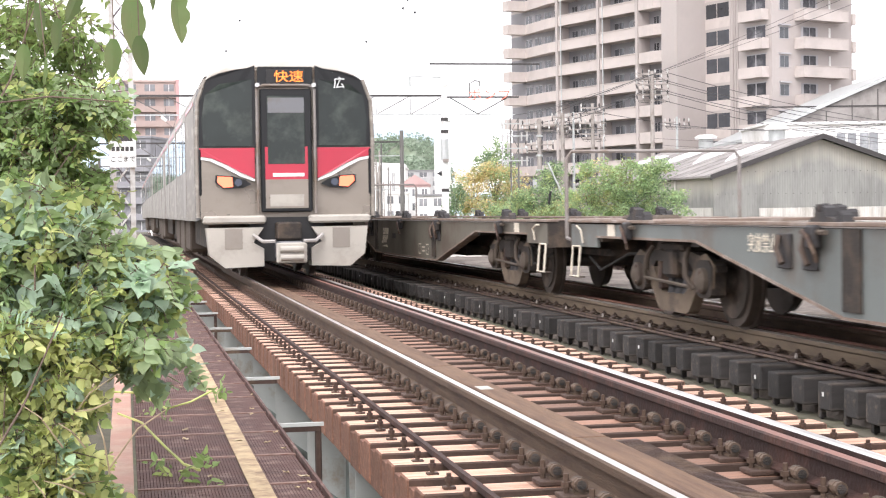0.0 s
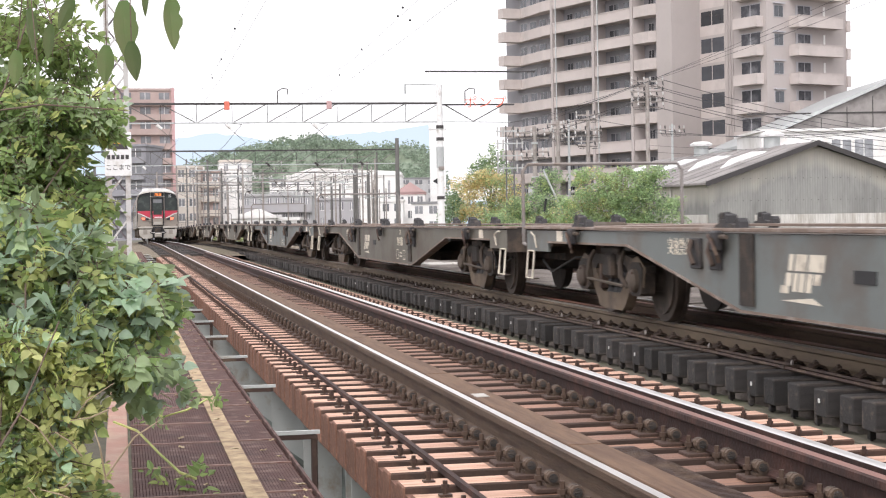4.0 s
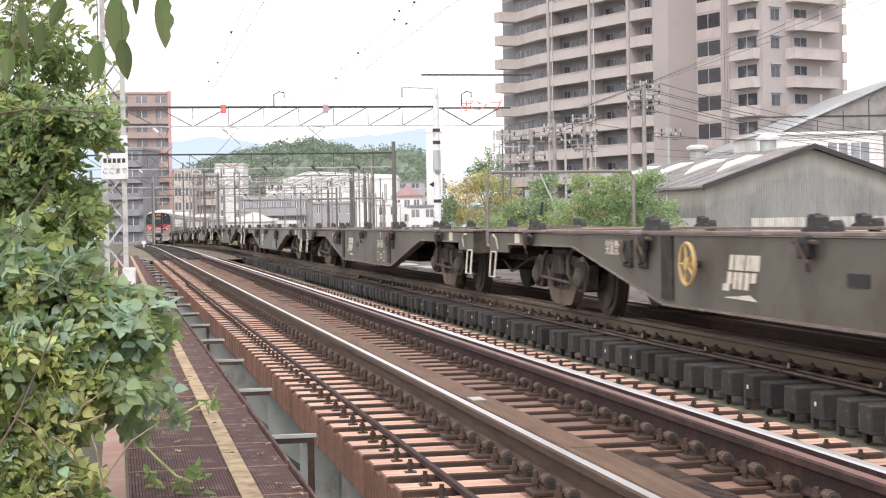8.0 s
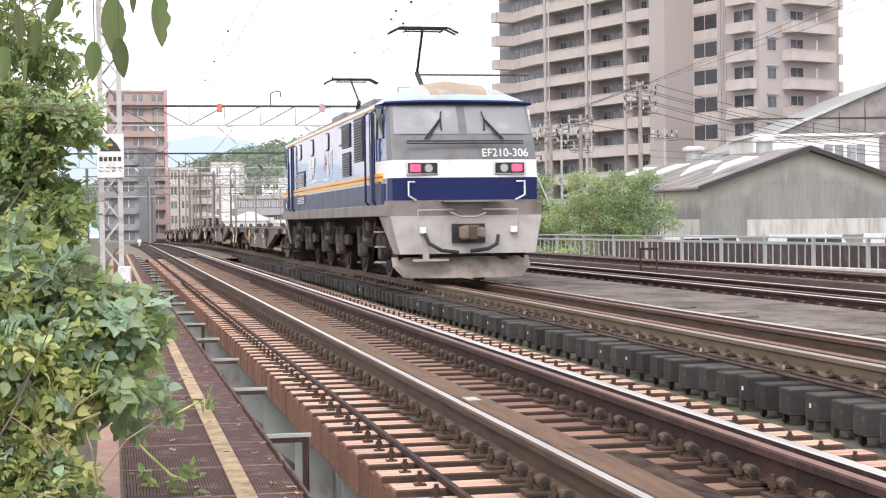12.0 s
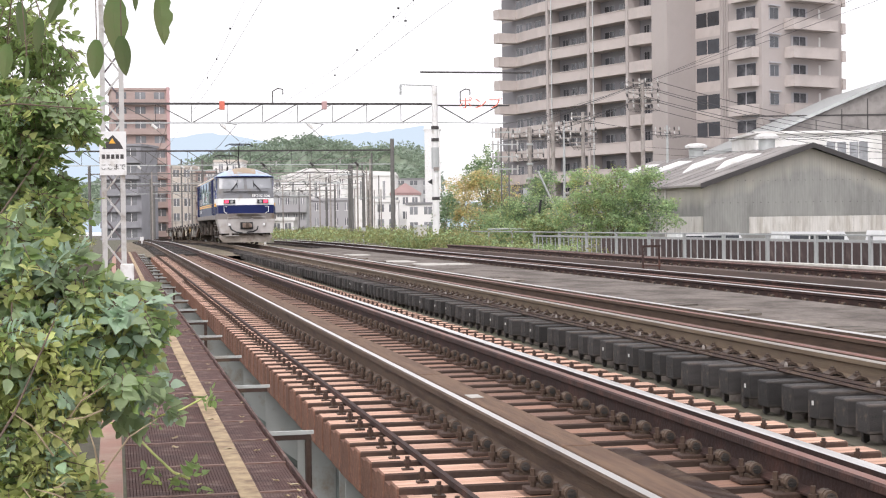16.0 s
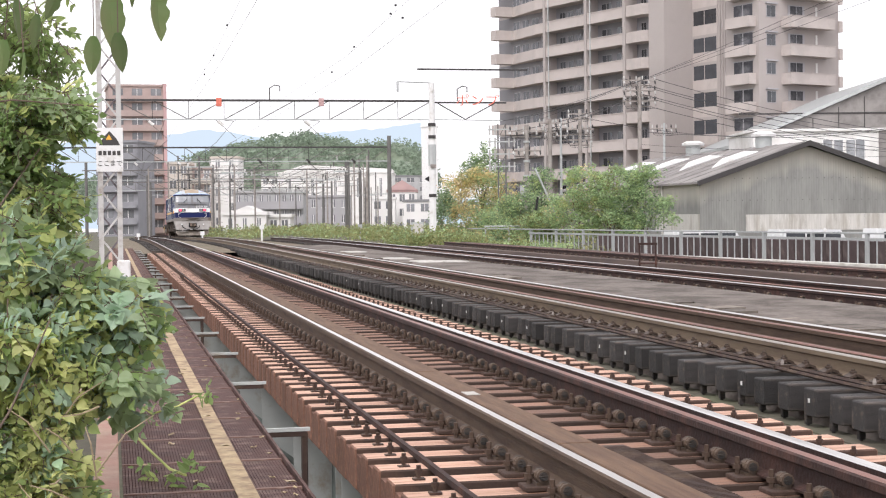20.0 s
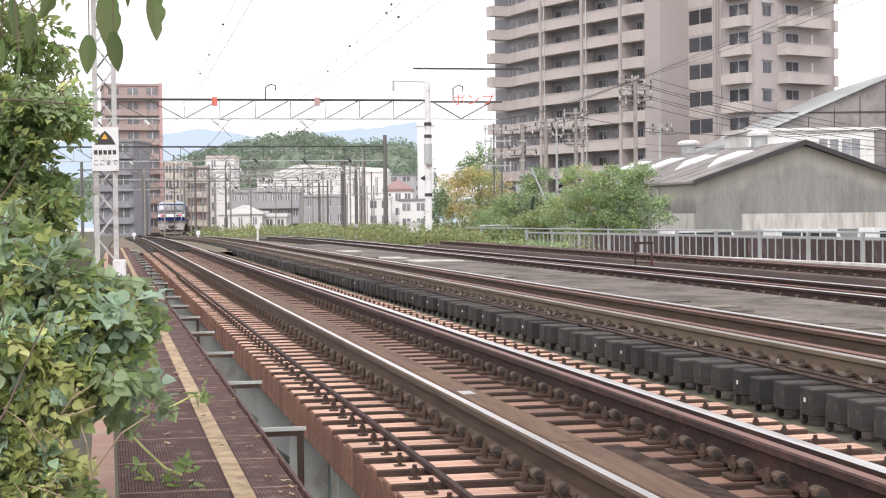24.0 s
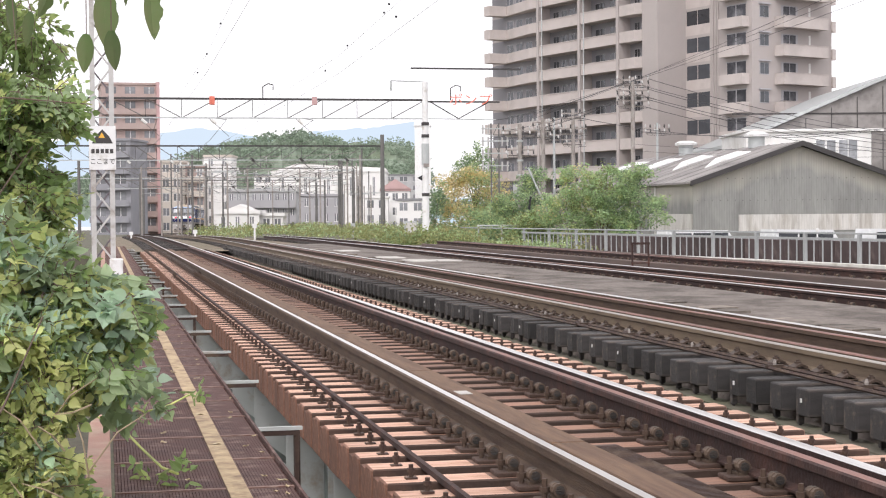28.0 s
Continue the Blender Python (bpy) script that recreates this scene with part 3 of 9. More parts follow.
# both decks go on behind the camera
for k in range(1, 43):
    part("sleeper", sleeper_mesh, None, deck, at=pose(2.43, first - k * PITCH, 0))
    if 5.0 - 0.4 * k > -11.8:
        part("timber_sleeper", dark_mesh, None, deck2, at=pose(5.9, 5.0 - 0.4 * k, 0))
deck3 = thing("concrete_track_fastenings", "rows of rusty rail fastenings on the third track", "fastenings", kind="structure")
for i in range(60):
    y = 16 + i * 0.58
    for s in (-1, 1):
        part("rail_fastening", fast_mesh, None, deck3, at=pose(10.05 + s * G, y, -0.02))
g = Geo()
for i in range(280):
    y = 62 + i * 0.6
    for c in (2.55, 5.9, 10.05):
        if c > 10 and y > 97:
            continue
        m3 = track_pose(c, y)
        g.box(-1.05, 1.05, -0.1, 0.1, -0.3, -0.16, turn=m3)
tagged(part("far_sleepers", g, M["sleeper_dark"]), "dark sleepers in the ballast beyond the bridge", "sleepers", kind="stuff")
# brown trough beams beyond the third track
for y in np.arange(16, 60, 0.58):
    for x in (12.95,):
        part("rail_fastening", fast_mesh, None, deck3, at=pose(x, float(y), 0.03))
tagged(part("rail", rail_geo(12.95, 0.04, -8, 62), [M["rail_rust"], M["guard"]]), "rusty disused rail along the far edge", "rail", kind="structure")
for x, w, zt in ((12.3, 0.12, -0.06), (13.6, 0.14, 0.02)):
    tagged(part("trough_beam", Geo().box(x, x + w, -8, 62, -0.3, zt, bevel=0.02), M["edge_beam"]), "rust-brown steel edge beam along the far track", "beam", kind="structure")

# signal cables clamped along the dark sleepers
cable = thing("track_cables", "black signal cables with pale clamps along the sleepers", "cable", kind="structure")
for x in (4.98, 5.1):
    part("cable", Geo().tube([(x + 0.012 * math.sin(k * 1.7), 3 + k * 1.1, -0.132) for k in range(52)], 0.016, 5), M["iron"], cable)
clamp = mesh_of("cable_clamp", Geo().box(-0.075, 0.075, -0.014, 0.014, -0.118, -0.08).tube([(0, 0, -0.08), (0, 0, -0.065), (0, 0, -0.04)], [0.012, 0.015, 0.007], 7, 1), [M["clip"], M["conc_pole"]])
for k in range(34):
    part("clamp", clamp, None, cable, at=pose(5.04, 5.2 + 1.6 * k + random.uniform(-0.3, 0.3), -0.032))

# ---- train materials ----
M["loco_blue"] = mat("deep_blue_paint", (0.03, 0.066, 0.225), 0.14, 0, 0.1, 1.5, (0.036, 0.078, 0.24), 0.4, 0.5, spec=0.5, coat=0.7)
M["loco_low"] = mat("grimy_lower_blue_paint", (0.055, 0.068, 0.13), 0.45, 0, 0.1, 1.5, (0.1, 0.1, 0.12), 0.4, 0.8, spec=0.3)
M["plough"] = mat("dusty_tan_plough", (0.36, 0.32, 0.28), 0.7, 0, 0.12, 4, (0.22, 0.18, 0.15), 0.45, 2.5)
M["gear"] = mat("dark_dusty_running_gear", (0.07, 0.057, 0.048), 0.8, 0.1, 0.3, 6, (0.13, 0.1, 0.08), 0.4, 3, 0.3)
M["loco_navy"] = mat("navy_blue_paint", (0.01, 0.018, 0.09), 0.35, 0, 0.06, 2, spec=0.25)
M["loco_grey"] = mat("dark_grey_paint", (0.17, 0.175, 0.19), 0.45, 0, 0.08, 2, (0.13, 0.12, 0.11), 0.4, 2)
M["loco_sill"] = mat("grimy_grey_sill", (0.24, 0.22, 0.21), 0.6, 0, 0.12, 2, (0.17, 0.13, 0.1), 0.5, 1.5)
M["loco_skirt"] = mat("grimy_light_grey_skirt", (0.4, 0.38, 0.37), 0.55, 0, 0.08, 5, (0.32, 0.29, 0.265), 0.45, 2.2)
M["loco_roof"] = mat("pale_blue_roof_with_brake_dust", (0.4, 0.52, 0.68), 0.4, 0, 0.12, 3, (0.45, 0.4, 0.34), 0.35, 1.2)
M["roof_dust"] = mat("brown_brake_dust_on_roof", (0.37, 0.29, 0.21), 0.6, 0, 0.15, 3, (0.42, 0.42, 0.42), 0.25, 2.2)
M["loco_white"] = mat("clean_white_paint", (0.84, 0.85, 0.86), 0.4, 0, 0.04, 3, (0.65, 0.64, 0.62), 0.2, 2)
M["yellow_stripe"] = mat("orange_yellow_stripe", (0.85, 0.46, 0.06), 0.4, 0, 0.06, 3)
M["maroon_stripe"] = mat("maroon_stripe", (0.2, 0.06, 0.05), 0.4, 0, 0.05, 3)
M["pink"] = mat("pink_lettering", (0.85, 0.22, 0.42), 0.5, 0, 0.03)
M["louvre"] = mat("dark_louvre", (0.025, 0.03, 0.055), 0.5, 0.2, 0.1)
M["under"] = mat("brown_grimy_running_gear", (0.034, 0.028, 0.024), 0.8, 0.1, 0.3, 6, (0.095, 0.068, 0.05), 0.5, 2.5, 0.3)
M["under_light"] = mat("dusty_brown_running_gear", (0.1, 0.078, 0.06), 0.8, 0.1, 0.25, 6, (0.08, 0.06, 0.05), 0.5, 3, 0.3)
# near-black that stands in for the deep shade under the vehicles
M["soot"] = mat("shade_black_underframe", (0.014, 0.012, 0.011), 0.9, 0, 0.3, 5, (0.03, 0.025, 0.02), 0.4, 3)
M["wheel"] = mat("worn_steel_wheel", (0.085, 0.066, 0.053), 0.55, 0.4, 0.25, 5, (0.05, 0.038, 0.03), 0.5, 3)
M["black"] = mat("black_rubber", (0.02, 0.02, 0.022), 0.6, 0, 0.1)
# opaque glass: sky reflection and bright interior are painted in as greys
M["cab_glass"] = mat("sky_grey_cab_glass", (0.26, 0.27, 0.29), 0.08, 0, 0.15, 1.2, (0.4, 0.41, 0.43), 0.4, 0.9, coat=0.5)
M["dark_glass"] = mat("dark_window_glass", (0.03, 0.034, 0.038), 0.05, 0, 0.15, 2, (0.07, 0.085, 0.085), 0.4, 1.0, coat=1.0)
M["chrome"] = mat("bare_light_metal", (0.7, 0.7, 0.7), 0.35, 0.7, 0.06)
M["tail_red"] = glow("lit_red_tail_lamp", (1.0, 0.06, 0.12), 1.6)
M["lamp_dark"] = mat("dark_blue_lamp_glass", (0.02, 0.03, 0.06), 0.1, 0, 0.1, 6, coat=1.0)
M["lamp_orange"] = glow("lit_red_tail_lamp_cluster", (1.0, 0.17, 0.09), 2.0)
M["lamp_orange"].node_tree.nodes["Principled BSDF"].inputs["Base Color"].default_value = (0.12, 0.03, 0.01, 1)
M["lamp_clear"] = mat("clear_lamp_glass", (0.4, 0.42, 0.42), 0.1, 0.4, 0.2, 8)
M["sign_orange"] = glow("lit_orange_characters", (1.0, 0.25, 0.04), 0.9)
M["stainless"] = mat("brushed_stainless_steel", (0.25, 0.225, 0.2), 0.5, 0.3, 0.08, 2, (0.4, 0.37, 0.33), 0.4, 0.8, stretch=(1, 1, 6))
M["emu_silver"] = mat("silver_painted_front", (0.3, 0.27, 0.24), 0.42, 0.35, 0.07, 2, (0.26, 0.23, 0.2), 0.4, 2)
M["emu_white"] = mat("pale_grey_skirt", (0.42, 0.395, 0.355), 0.5, 0, 0.07, 3, (0.33, 0.3, 0.265), 0.4, 2)
M["emu_roof"] = mat("white_car_roof", (0.72, 0.72, 0.72), 0.6, 0, 0.06, 2, (0.55, 0.54, 0.52), 0.35, 1.2)
M["emu_red"] = mat("crimson_paint", (0.45, 0.02, 0.05), 0.35, 0, 0.05, 2, coat=0.4)
M["emu_mask"] = mat("black_front_mask", (0.02, 0.021, 0.023), 0.2, 0, 0.1, 2, spec=0.25)
M["emu_inner"] = mat("dark_greenish_cab_glass", (0.02, 0.027, 0.026), 0.06, 0, 0.3, 1.5, (0.06, 0.075, 0.065), 0.45, 1.3, spec=0.4)
M["dusty"] = mat("dusty_tan_cast_iron", (0.15, 0.112, 0.08), 0.85, 0, 0.3, 5, (0.06, 0.047, 0.038), 0.45, 3, 0.3)
M["lock_dark"] = mat("blackened_lock_iron", (0.032, 0.03, 0.032), 0.6, 0.1, 0.2, 6, (0.07, 0.055, 0.045), 0.35, 5, 0.2)
M["wagon_olive"] = mat("olive_grey_wagon_paint", (0.14, 0.13, 0.105), 0.6, 0, 0.14, 1.5, (0.1, 0.078, 0.06), 0.5, 1.1, 0.1, island=0.08)
M["wagon_blue"] = mat("faded_blue_grey_wagon_paint", (0.165, 0.185, 0.18), 0.6, 0, 0.14, 1.5, (0.14, 0.125, 0.11), 0.5, 1.1, 0.1, island=0.08)
M["wagon_edge"] = mat("rusty_wagon_edge", (0.2, 0.145, 0.115), 0.7, 0, 0.2, 5, (0.3, 0.25, 0.22), 0.4, 3, 0.2)
M["cream"] = mat("cream_lettering", (0.72, 0.66, 0.55), 0.6, 0, 0.12, 8, (0.4, 0.34, 0.28), 0.3, 6)
M["brass"] = mat("ochre_handwheel_paint", (0.55, 0.38, 0.16), 0.55, 0, 0.15, 6)


def lettering(text, size, material, parent, at, name="lettering", squeeze=1.0, align="CENTER"):
    """Raised characters in the built-in font, standing in the plane x-z and facing -y before the pose is applied."""
    c = bpy.data.curves.new(name, "FONT")
    c.body, c.size, c.extrude = text, size, 0.002
    c.align_x = align
    c.materials.append(material)
    ob = new(name, c)
    ob.parent = parent
    ob.matrix_basis = at @ pose(0, 0, 0, 90) @ Matrix.Diagonal((squeeze, 1, 1, 1))
    return ob


SIDE = pose(0, 0, 0, 0, 0, -90)  # turns writing that faces -y so that it faces -x


def wheel_geo(r, w=0.12):
    g = Geo()
    g.disc((0, 0, 0), (1, 0, 0), r, 24, 0, w)
    g.disc((w * 0.35 if w > 0 else 0, 0, 0), (1, 0, 0), r + 0.03, 24, 0, 0.03)
    g.disc((-w / 2 - 0.012, 0, 0), (1, 0, 0), r * 0.82, 24, 1, 0.02)
    g.disc((-w / 2 - 0.05, 0, 0), (1, 0, 0), r * 0.28, 12, 1, 0.1)
    return g


def wheelset(name, r, parent, at):
    ob = part(name, Geo().tube([(-0.62, 0, 0), (0.62, 0, 0)], 0.08, 10), M["under"], parent, at=at, smooth=True)
    me = bpy.data.meshes.get("wheel_%d" % int(r * 100)) or mesh_of("wheel_%d" % int(r * 100), wheel_geo(r), [M["wheel"], M["gear"]], True)
    part("wheel", me, None, ob, at=pose(-0.58, 0, 0))
    part("wheel", me, None, ob, at=pose(0.58, 0, 0, 0, 0, 180))
    return ob


def mark_pieces():
    """Slanted slabs of the operator's mark in a unit square, split by a thin slit: left, bottom, right, top."""
    return {"mark_hook": [(0.0, 0.0, 0.2, 0.2), (0.1, 0.2, 0.24, 0.53), (0.13, 0.58, 0.24, 1.0)],
            "mark_slab": [(0.28, 0.06, 0.38, 0.53), (0.28, 0.58, 0.55, 1.0), (0.41, 0.06, 0.55, 0.53)],
            "mark_flag": [(0.59, 0.06, 0.72, 0.53), (0.59, 0.58, 0.95, 1.0), (0.75, 0.26, 0.9, 0.53)]}


# ---- locomotive: local y runs from its near coupler to its far one ----
def build_loco():
    lo = thing("electric_locomotive", "blue and grey electric locomotive with white band and yellow stripes", "locomotive")
    w, L = 1.37, 17.6
    zr = 3.05
    # body side walls and core
    g = Geo().box(-w + 0.005, w - 0.005, 1.5, L - 1.5, 1.42, zr)
    part("body", g, M["loco_blue"], lo)
    part("lower_body", Geo().box(-w, w, 1.0, L - 1.0, 1.36, 1.72), M["loco_low"], lo, "grimy blue lower body side")
    part("sill", Geo().box(-w - 0.012, w + 0.012, 0.75, L - 0.75, 1.16, 1.36, bevel=0.01), M["loco_sill"], lo, "grimy grey sill beam")
    for z0, z1, m in ((1.752, 1.815, "yellow_stripe"), (1.815, 1.842, "maroon_stripe"), (1.842, 1.892, "yellow_stripe")):
        part("stripe", Geo().box(-w - 0.004, w + 0.004, 1.05, L - 1.05, z0, z1), M[m], lo)
    part("roof_edge", Geo().box(-w - 0.01, w + 0.01, 1.56, L - 1.56, zr - 0.022, zr + 0.0, 0).box(-w - 0.002, w + 0.002, 1.56, L - 1.56, zr, zr + 0.045, 1), [M["yellow_stripe"], M["loco_white"]], lo, "cream line along the roof edge")
    # roof: an arched shell between the cabs, with boxes
    arch = [(-w, zr + 0.045), (-w * 0.86, zr + 0.16), (-w * 0.6, zr + 0.22), (0, zr + 0.25), (w * 0.6, zr + 0.22), (w * 0.86, zr + 0.16), (w, zr + 0.045)]
    part("roof", Geo().prism(arch, 2.6, L - 2.6), M["loco_sill"], lo, "grimy roof", smooth=True)
    for y0, y1, h in ((5.0, 6.4, 0.22), (6.8, 8.6, 0.16), (9.0, 10.8, 0.24), (11.2, 12.2, 0.15)):
        part("roof_box", Geo().box(-0.85, 0.85, y0, y1, zr + 0.2, zr + 0.2 + h, bevel=0.03), M["loco_grey"], lo)
    for x in (-1.05, 1.05):
        for k in range(12):
            part("roof_cover", Geo().box(x - 0.09, x + 0.09, 2.9 + 0.9 * k, 3.5 + 0.9 * k, zr + 0.1, zr + 0.2, bevel=0.02), M["under"], lo)

    def cab(sgn):
        """A cab end; sgn 1 is the near one. Depth v is counted from the coupler inwards."""
        def Y(v):
            return v if sgn > 0 else L - 0.15 - v
        tag = lambda pts: [(x, Y(v), z) for x, v, z in pts]
        # the nose as rings from sill to roof: half width, front depth and corner rounding at each height
        rings = ((1.16, 1.3, 0.52, 0.16), (1.42, 1.3, 0.50, 0.16), (1.80, 1.3, 0.50, 0.16), (2.10, 1.295, 0.53, 0.16), (2.42, 1.285, 0.64, 0.15), (2.52, 1.275, 0.7, 0.15), (3.06, 1.24, 0.99, 0.15), (3.1, 1.24, 1.02, 0.15))
        outs = []
        for z, hw, v0, r in rings:
            row = [(-1.37, 1.55, z), (-hw, v0 + r + 0.12, z), (-hw + r * 0.3, v0 + r * 0.3, z), (-hw + r * 1.3, v0 + 0.02, z), (-0.35, v0 - 0.03, z), (0.35, v0 - 0.03, z),
                   (hw - r * 1.3, v0 + 0.02, z), (hw - r * 0.3, v0 + r * 0.3, z), (hw, v0 + r + 0.12, z), (1.37, 1.55, z)]
            outs.append(row)
        names = (("front_sill", 0, 1, "loco_sill"), ("navy_panel", 1, 2, "loco_navy"), ("white_band", 2, 3, "loco_white"), ("grey_panel", 3, 4, "loco_grey"), ("window_ledge", 4, 5, "loco_grey"), ("front_window_wall", 5, 6, "loco_grey"), ("brow", 6, 7, "loco_grey"))
        for nm, a, b, m in names:
            nose = Geo().grid([tag(outs[a]), tag(outs[b])])
            if a and nm != "white_band":
                nose.m[0] = nose.m[-1] = 1
            part(nm, nose, [M[m], M["loco_blue"]], lo)
        # fill behind the nose so that it has depth
        part("cab_core", Geo().box(-1.2, 1.2, min(Y(1.25), Y(2.6)), max(Y(1.25), Y(2.6)), 1.2, 3.0), M["loco_grey"], lo)
        # windscreen panes, proud of the window wall
        for s in (-1, 1):
            def at(a, z):
                f = (z - 2.52) / 0.54
                x = s * (0.07 + a * (1.11 - 0.03 * f))
                v = 0.668 + 0.29 * f + 0.05 * a * a + 0.14 * max(0, a - 0.85) - 0.012
                return (x, Y(v), z)
            rows = [[at(a, z) for a in (0, 0.3, 0.6, 0.85, 1)] for z in (2.545, 2.7, 2.9, 3.04)]
            part("windscreen", Geo().grid(rows), M["cab_glass"], lo, "opaque grey windscreen pane with painted reflections", smooth=True)
            # corner window
            rows = [[(s * 1.312, Y(1.08), 2.5), (s * 1.384, Y(1.5), 2.5)], [(s * 1.29, Y(1.32), 3.02), (s * 1.38, Y(1.52), 3.02)]]
            part("side_window", Geo().grid(rows), M["dark_glass"], lo, "dark corner window")
            # wiper
            g = Geo().tube([(s * 0.68, Y(0.6), 2.45), (s * 0.5, Y(0.68), 2.66), (s * 0.38, Y(0.74), 2.8)], 0.015, 5).tube([(s * 0.64, Y(0.6), 2.45), (s * 0.36, Y(0.74), 2.79)], 0.01, 5).tube([(s * 0.37, Y(0.69), 2.6), (s * 0.38, Y(0.74), 2.8), (s * 0.35, Y(0.83), 2.93)], 0.014, 5)
            part("wiper", g, M["black"], lo)
            # lamp case
            cx = s * 0.75
            lamp = part("lamp_case", Geo().box(cx - 0.28, cx + 0.28, min(Y(0.45), Y(0.56)), max(Y(0.45), Y(0.56)), 1.84, 2.07, bevel=0.02), M["chrome"], lo, "light metal lamp case")
            v = sorted((Y(0.44), Y(0.5)))
            part("lamp_recess", Geo().box(cx - 0.25, cx + 0.25, v[0], v[1], 1.87, 2.045), M["black"], lamp)
            v = sorted((Y(0.43), Y(0.5)))
            part("tail_lamp", Geo().box(cx + s * 0.125 - 0.1, cx + s * 0.125 + 0.1, v[0], v[1], 1.885, 2.03, bevel=0.02), M["tail_red"] if sgn > 0 else M["emu_red"], lamp, "lit red tail lamp" if sgn > 0 else "dark red tail lamp")
            part("headlamp", Geo().disc((cx - s * 0.1, Y(0.46), 1.955), (0, 1, 0), 0.07, 14, 0, 0.06), M["lamp_clear"], lamp)
            # grab irons below the band
            hx = s * 1.0
            part("grab_iron", Geo().tube([(hx - s * 0.12, Y(0.5), 1.73), (hx, Y(0.42), 1.73), (hx, Y(0.42), 1.5), (hx - s * 0.14, Y(0.49), 1.42)], 0.016, 6), M["loco_white"], lo)
            # skirt-side handrail and valve
            part("handrail", Geo().tube([(s * 0.86, Y(0.36), 0.98), (s * 0.86, Y(0.36), 1.25), (s * 0.25, Y(0.36), 1.26)], 0.016, 6), M["loco_skirt"], lo)
            cock = part("air_cock", Geo().box(s * 0.78 - 0.05, s * 0.78 + 0.05, min(Y(0.3), Y(0.42)), max(Y(0.3), Y(0.42)), 0.86, 0.97, bevel=0.012), M["loco_white"], lo, "white air cock")
            if s < 0:
                part("air_hose", Geo().tube([(-0.76, Y(0.32), 0.86), (-0.7, Y(0.24), 0.7), (-0.5, Y(0.2), 0.58), (-0.2, Y(0.22), 0.54)], 0.032, 8), M["black"], cock, smooth=True)
            else:
                part("air_hose", Geo().tube([(0.5, Y(0.3), 0.82), (0.45, Y(0.2), 0.68), (0.3, Y(0.18), 0.6), (0.0, Y(0.22), 0.56)], 0.032, 8), M["black"], cock, smooth=True)
        part("wiper_rail", Geo().tube([(-1.0, Y(0.5), 2.375), (-1.0, Y(0.5), 2.415), (1.0, Y(0.5), 2.415), (1.0, Y(0.5), 2.375), (-1.0, Y(0.5), 2.375)], 0.013, 5), M["black"], lo)
        # visor over the windscreen and domed cab roof
        cs = (-1, -0.93, -0.8, -0.6, -0.38, 0, 0.38, 0.6, 0.8, 0.93, 1)
        rows = []
        for v, z, hw in ((1.04, 3.06, 1.24), (0.86, 3.055, 1.29), (0.84, 3.085, 1.3), (0.88, 3.115, 1.3)):
            rows.append([(hw * c, Y(v + 0.07 * c * c + 0.12 * c ** 8), z + 0.02 * (1 - c * c)) for c in cs])
        part("visor", Geo().grid(rows), M["loco_navy"], lo, "dark blue visor over the windscreen", smooth=True)
        rows = []
        for v, dz, hw in ((0.88, 0.02, 1.3), (0.95, 0.13, 1.31), (1.15, 0.27, 1.34), (1.5, 0.4, 1.37), (2.1, 0.47, 1.37), (2.8, 0.4, 1.37)):
            k = 1 if v < 1.3 else 0
            rows.append([(hw * c, Y(v + k * (0.07 * c * c + 0.12 * c ** 8)), 3.09 + dz * (1 - abs(c) ** 1.9) + 0.02 * (1 - c * c) * k) for c in cs])
        dome = Geo().grid(rows)
        dome.m = [1 if q % 10 in (4, 5) and q > 9 else 0 for q in range(len(dome.f))]
        part("cab_roof", dome, [M["loco_roof"], M["roof_dust"]], lo, "pale blue cab roof stained by brake dust", smooth=True)
        # valance, skirt and plough
        sk = [(-1.29, 0.46, 1.16), (1.29, 0.46, 1.16), (1.16, 0.36, 0.52), (-1.16, 0.36, 0.52)]
        back = [(x, v + 0.5, z) for x, v, z in sk]
        part("skirt", Geo().add(tag(sk + back), [(0, 1, 2, 3), (7, 6, 5, 4), (0, 4, 5, 1), (1, 5, 6, 2), (2, 6, 7, 3), (3, 7, 4, 0)]), M["loco_skirt"], lo, "grimy light grey skirt")
        for s in (-1, 1):
            o = 0.0 if sgn > 0 else 0.12
            sd = [(s * 1.31, 0.48 + o, 1.16), (s * 1.36, 1.3 + o, 1.16), (s * 1.2, 0.78 + o, 0.52), (s * 1.17, 0.38 + o, 0.52)]
            if sgn < 0:
                on = lambda u, q: Vector(sd[0]).lerp(Vector(sd[1]), u).lerp(Vector(sd[3]).lerp(Vector(sd[2]), u), q) + Vector((s * 0.006, 0, 0))
                part("skirt_slot", Geo().add(tag([on(0.5, 0.05), on(0.68, 0.05), on(0.72, 0.46), on(0.52, 0.46)]), [(0, 1, 2, 3)]), M["soot"], lo, "dark slot in the skirt")
            part("skirt_side", Geo().add(tag(sd) + tag([(x - s * 0.03, v, z) for x, v, z in sd]), [(0, 1, 2, 3), (4, 7, 6, 5), (0, 4, 5, 1), (1, 5, 6, 2), (2, 6, 7, 3), (3, 7, 4, 0)]), M["loco_skirt"], lo)
        # added block that fills the space behind the skirt with painted shade
        part("bulkhead", Geo().box(-1.1, 1.1, min(Y(0.9), Y(1.6)), max(Y(0.9), Y(1.6)), 0.42, 1.15), M["soot"], lo, "black block added for the shade behind the skirt")
        part("step_plate", Geo().box(-0.45, 0.62, min(Y(0.22), Y(0.46)), max(Y(0.22), Y(0.46)), 1.385, 1.41), M["loco_sill"], lo)
